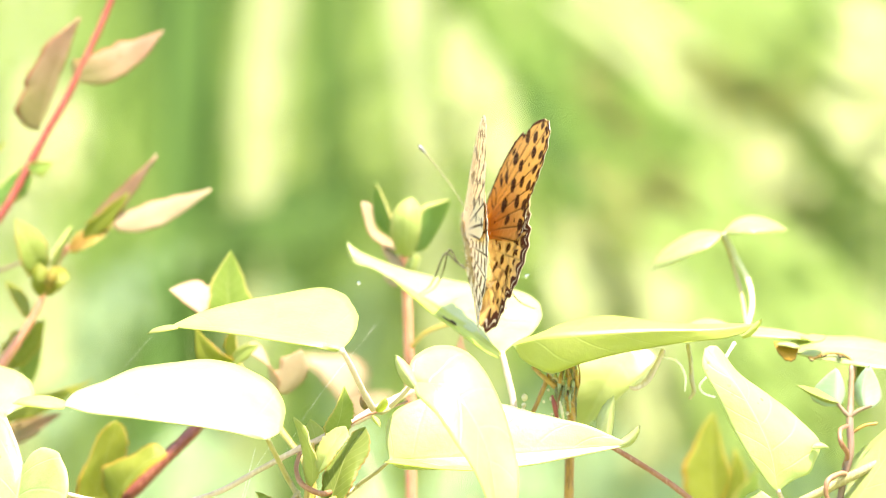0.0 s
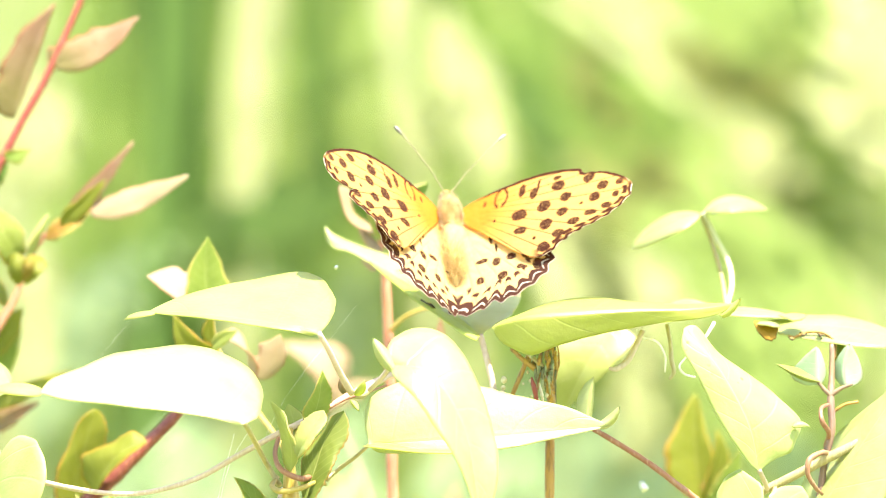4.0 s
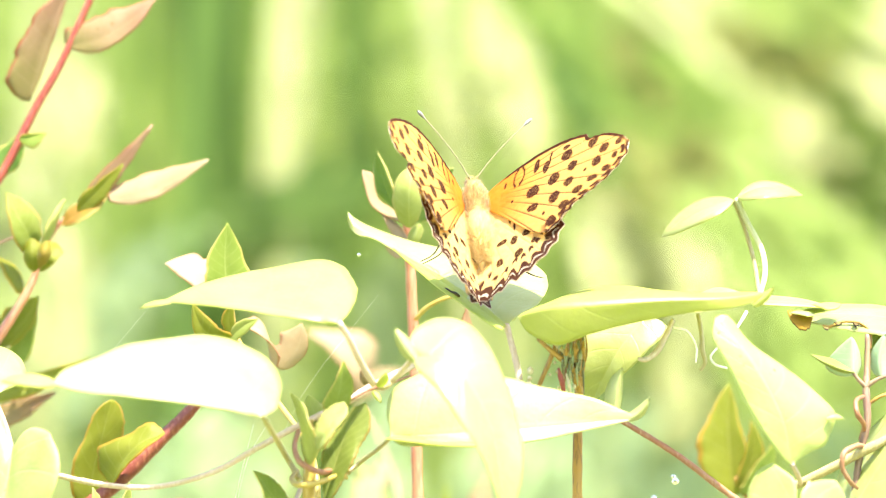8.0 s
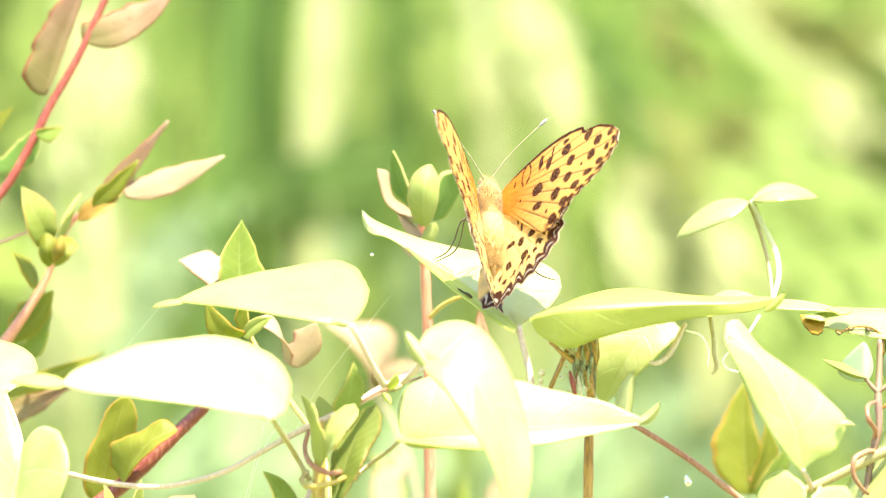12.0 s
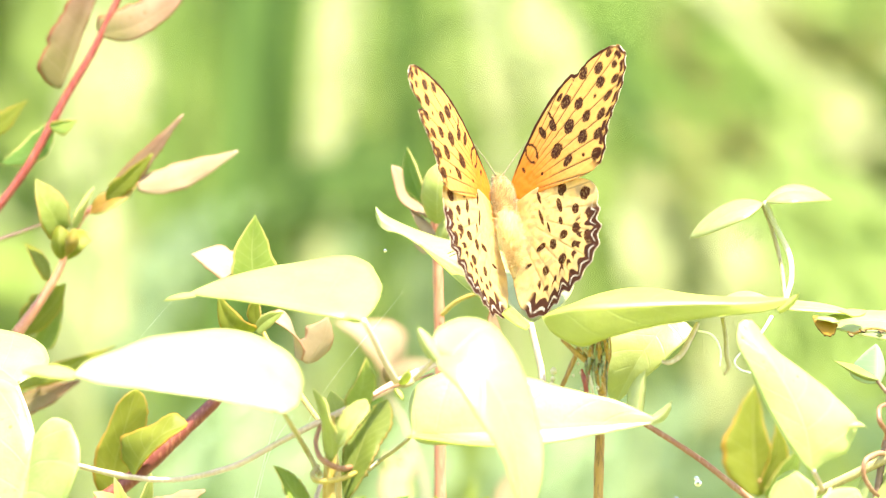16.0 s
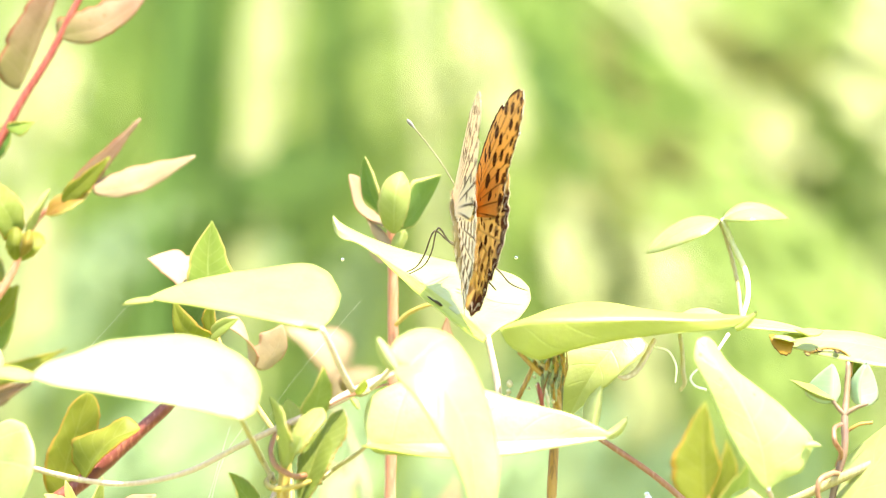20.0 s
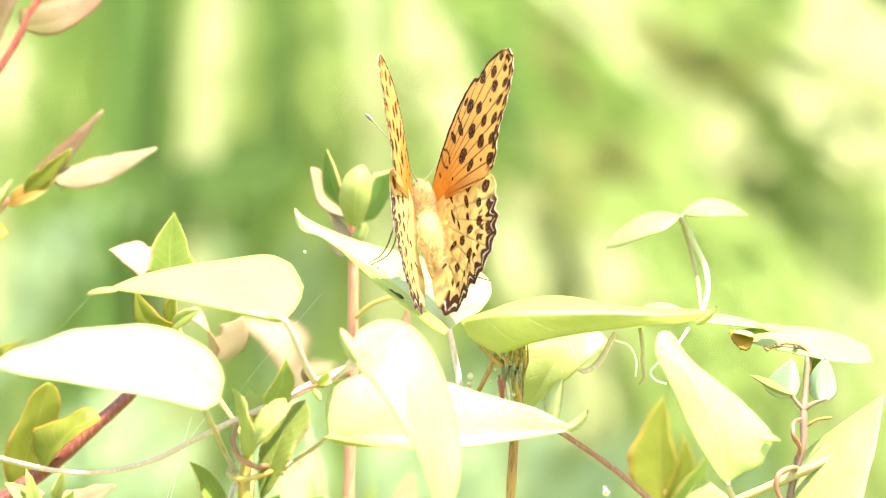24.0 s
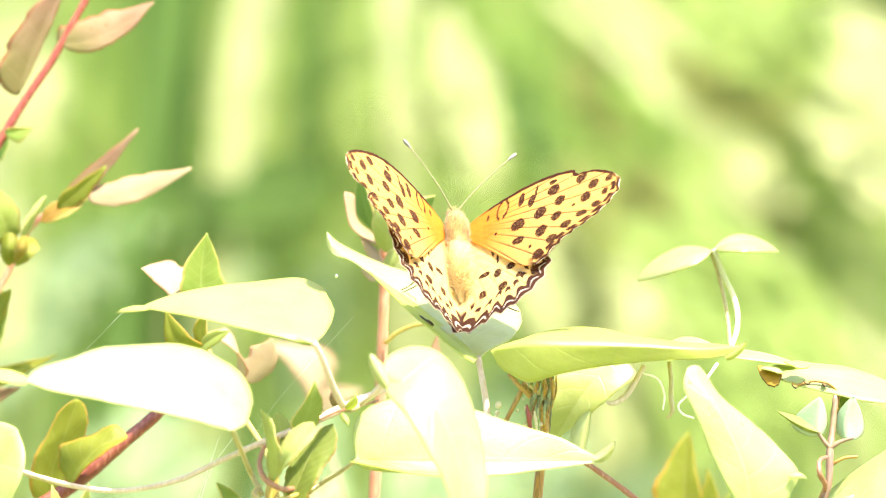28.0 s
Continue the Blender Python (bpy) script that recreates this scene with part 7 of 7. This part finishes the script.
    (24.2, 57.9, 57.9, -11.1, -7.2, 4.3, 5.1, 4.7, 5.3, 5.5), (24.3, 58.1, 58.1, -10.6, -7, 4.3, 5.1, 3.3, 4.5, 5.2), (24.4, 45.1, 45.1, -10.2, -6.8, 4.2, 5.1, 1.4, 3.7, 5),
    (24.5, 26.7, 26.7, -7.1, -4, 2.3, 5.1, 1.4, 3, 4.7), (24.6, 2.3, 2.3, -4, -1.2, -0.1, 5.1, 1.4, 2.2, 4.5), (24.7, -4, -4, -5.3, -2.8, 5, 5.1, 1.7, 1.4, 4.3),
    (24.8, 11.5, 11.5, 4.1, 6.4, 3.5, 5.2, 3.1, 0.7, 4), (24.9, 29.7, 29.7, -4.5, -2.4, 3.4, 5.2, 4.2, -0.1, 3.8), (25, 50.9, 42.7, -4.5, -2.7, 4.1, 5.2, 2.5, -0.9, 3.5),
    (25.1, 70.5, 70.5, -10.6, -9.1, 4.1, 5.1, 3.7, -0.9, 3.2), (25.2, 79, 79, -10.6, -9.3, 4, 5, 7.9, -0.9, 3), (25.3, 58.7, 58.7, -8.9, -7.8, 4, 5, 5.1, -0.9, 2.7),
    (25.4, 35.1, 35.1, -7.2, -6.4, 3.9, 4.9, 2.4, -0.9, 2.4), (25.5, 13, 13, -8.7, -8.2, -2.5, 4.8, 2.1, -0.9, 2.1), (25.6, 0, 0, -10.2, -10, 1, 4.8, 1.7, -0.9, 1.8),
    (25.7, 1, 1, -11.8, -11.8, 0, 4.7, 1.4, -0.9, 1.5), (25.8, 11.8, 11.8, -13.3, -13.6, -2.5, 4.7, 1, -1, 1.2), (25.9, 47.7, 47.7, -12.8, -13.3, 3.7, 4.6, 0.9, -1, 0.9),
    (26, 74.5, 74.7, -14.2, -15, 3.6, 4.5, 0.7, -1, 0.6), (26.1, 78.3, 78.4, -13.6, -14.2, 3.7, 4.4, 0.6, -0.8, 0.6), (26.2, 91, 91, -13, -13.4, 3.7, 4.4, 0.5, -0.6, 0.5),
    (26.3, 78.3, 78.3, -14.3, -14.5, 3.7, 4.3, 0.4, -0.5, 0.5), (26.4, 88.5, 88.5, -15.6, -15.7, 3.8, 4.2, 0.3, -0.3, 0.4), (26.5, 70.6, 70, -16, -15.9, 3.8, 4.1, 0.1, -0.1, 0.4),
    (26.6, 51.1, 49.8, -16.2, -15.9, 3.8, 4.1, 0, 0, 0.3), (26.7, 25.3, 24, -16.4, -16, 1.4, 4, -0.1, 0.2, 0.3), (26.8, 6.2, 5.8, -16.7, -16, -2.5, 3.9, -0.2, 0.4, 0.2),
    (26.9, 15, 13.8, -16.9, -16, -1.9, 3.8, -0.3, 0.6, 0.2), (27, 38.8, 34.8, -17.1, -16.1, 4, 3.8, -0.4, 0.7, 0.1), (27.1, 55.4, 52.8, -17, -16, 4, 3.8, -0.4, 0.6, 0),
    (27.2, 70.5, 69.2, -16.9, -15.9, 4, 3.8, -0.5, 0.5, -0.1), (27.3, 80.3, 80.3, -16.8, -15.7, 4, 3.8, -0.6, 0.4, -0.2), (27.4, 73.5, 72.7, -17, -15.9, 4, 3.8, -0.6, 0.3, -0.3),
    (27.5, 61.4, 59.8, -17.1, -16.1, 4, 3.8, -0.7, 0.2, -0.4), (27.6, 49.7, 47.4, -17.3, -16.3, 4, 3.8, -0.8, 0.1, -0.5), (27.7, 30, 27.6, -17.5, -16.5, 3, 3.8, -0.8, -0, -0.6),
    (27.8, 13.6, 12.3, -17.7, -16.7, -2.3, 3.8, -0.9, -0.1, -0.7), (27.9, 23.4, 20.7, -17.9, -16.9, 0.8, 3.8, -0.9, -0.3, -0.8), (28, 42.6, 37.2, -18.1, -17, 4, 3.8, -1, -0.4, -0.9),
]


def wing_pose(side, hinge, open_deg, sweep, twist):
    lift = 90 - open_deg
    return pose(side * hinge[0], hinge[1], hinge[2], 0, -side * lift, 0) @ pose(0, 0, 0, 0, 0, side * sweep) @ pose(0, 0, 0, twist)


# seconds, then how the body dips, rolls and turns, in degrees
BODY_ROWS = [(0, -6.1, 3.5, -1.9), (1, -0.8, 0.9, -1.9), (2, 0.1, 0.8, -1.8), (5, -0.7, 1.2, -2.1), (6, -1.4, 1.4, -2.1), (7, -0.5, 1.9, -1.6), (8, -1.3, 0.9, -1.6), (9, -0.6, 1.6, -1.9), (10, -0.6, 1.9, -1.6), (11, -1.8, 1.7, -2.8), (12, 0, 1, -1.8), (15, 0, -0.7, 1.6), (16, 2.9, -0.4, 2.5), (16.2, -0.9, 2.4, 2.1), (17, -2.9, 0.9, -0.5), (18, -4, -0.2, -1.4), (19, -3.9, 0.4, -0.9), (20, -4.3, 1, -1.7), (21, -3.1, 0.4, -1.7), (24, -1.2, -0.9, 0.9), (25, 0.3, -0.9, -0.8), (26, -2.3, 0.7, 0.1), (27, -2.9, -0, -1.2), (28, -3.1, -0.5, -1.1)]


def motions():
    walk(FLY, [(t, BODY @ pose(0, 0, 0, p) @ pose(0, 0, 0, 0, r) @ pose(0, 0, 0, 0, 0, y)) for t, p, r, y in BODY_ROWS])
    for side, fore, hind in WINGS:
        k = 0 if side < 0 else 1
        walk(fore, [(r[0], wing_pose(side, FORE_HINGE, r[1 + k], r[3 + k], r[8 + k])) for r in WING_ROWS])
        walk(hind, [(r[0], wing_pose(side, HIND_HINGE, r[1 + k] + r[5 + k], r[7], r[8 + k])) for r in WING_ROWS])


motions()
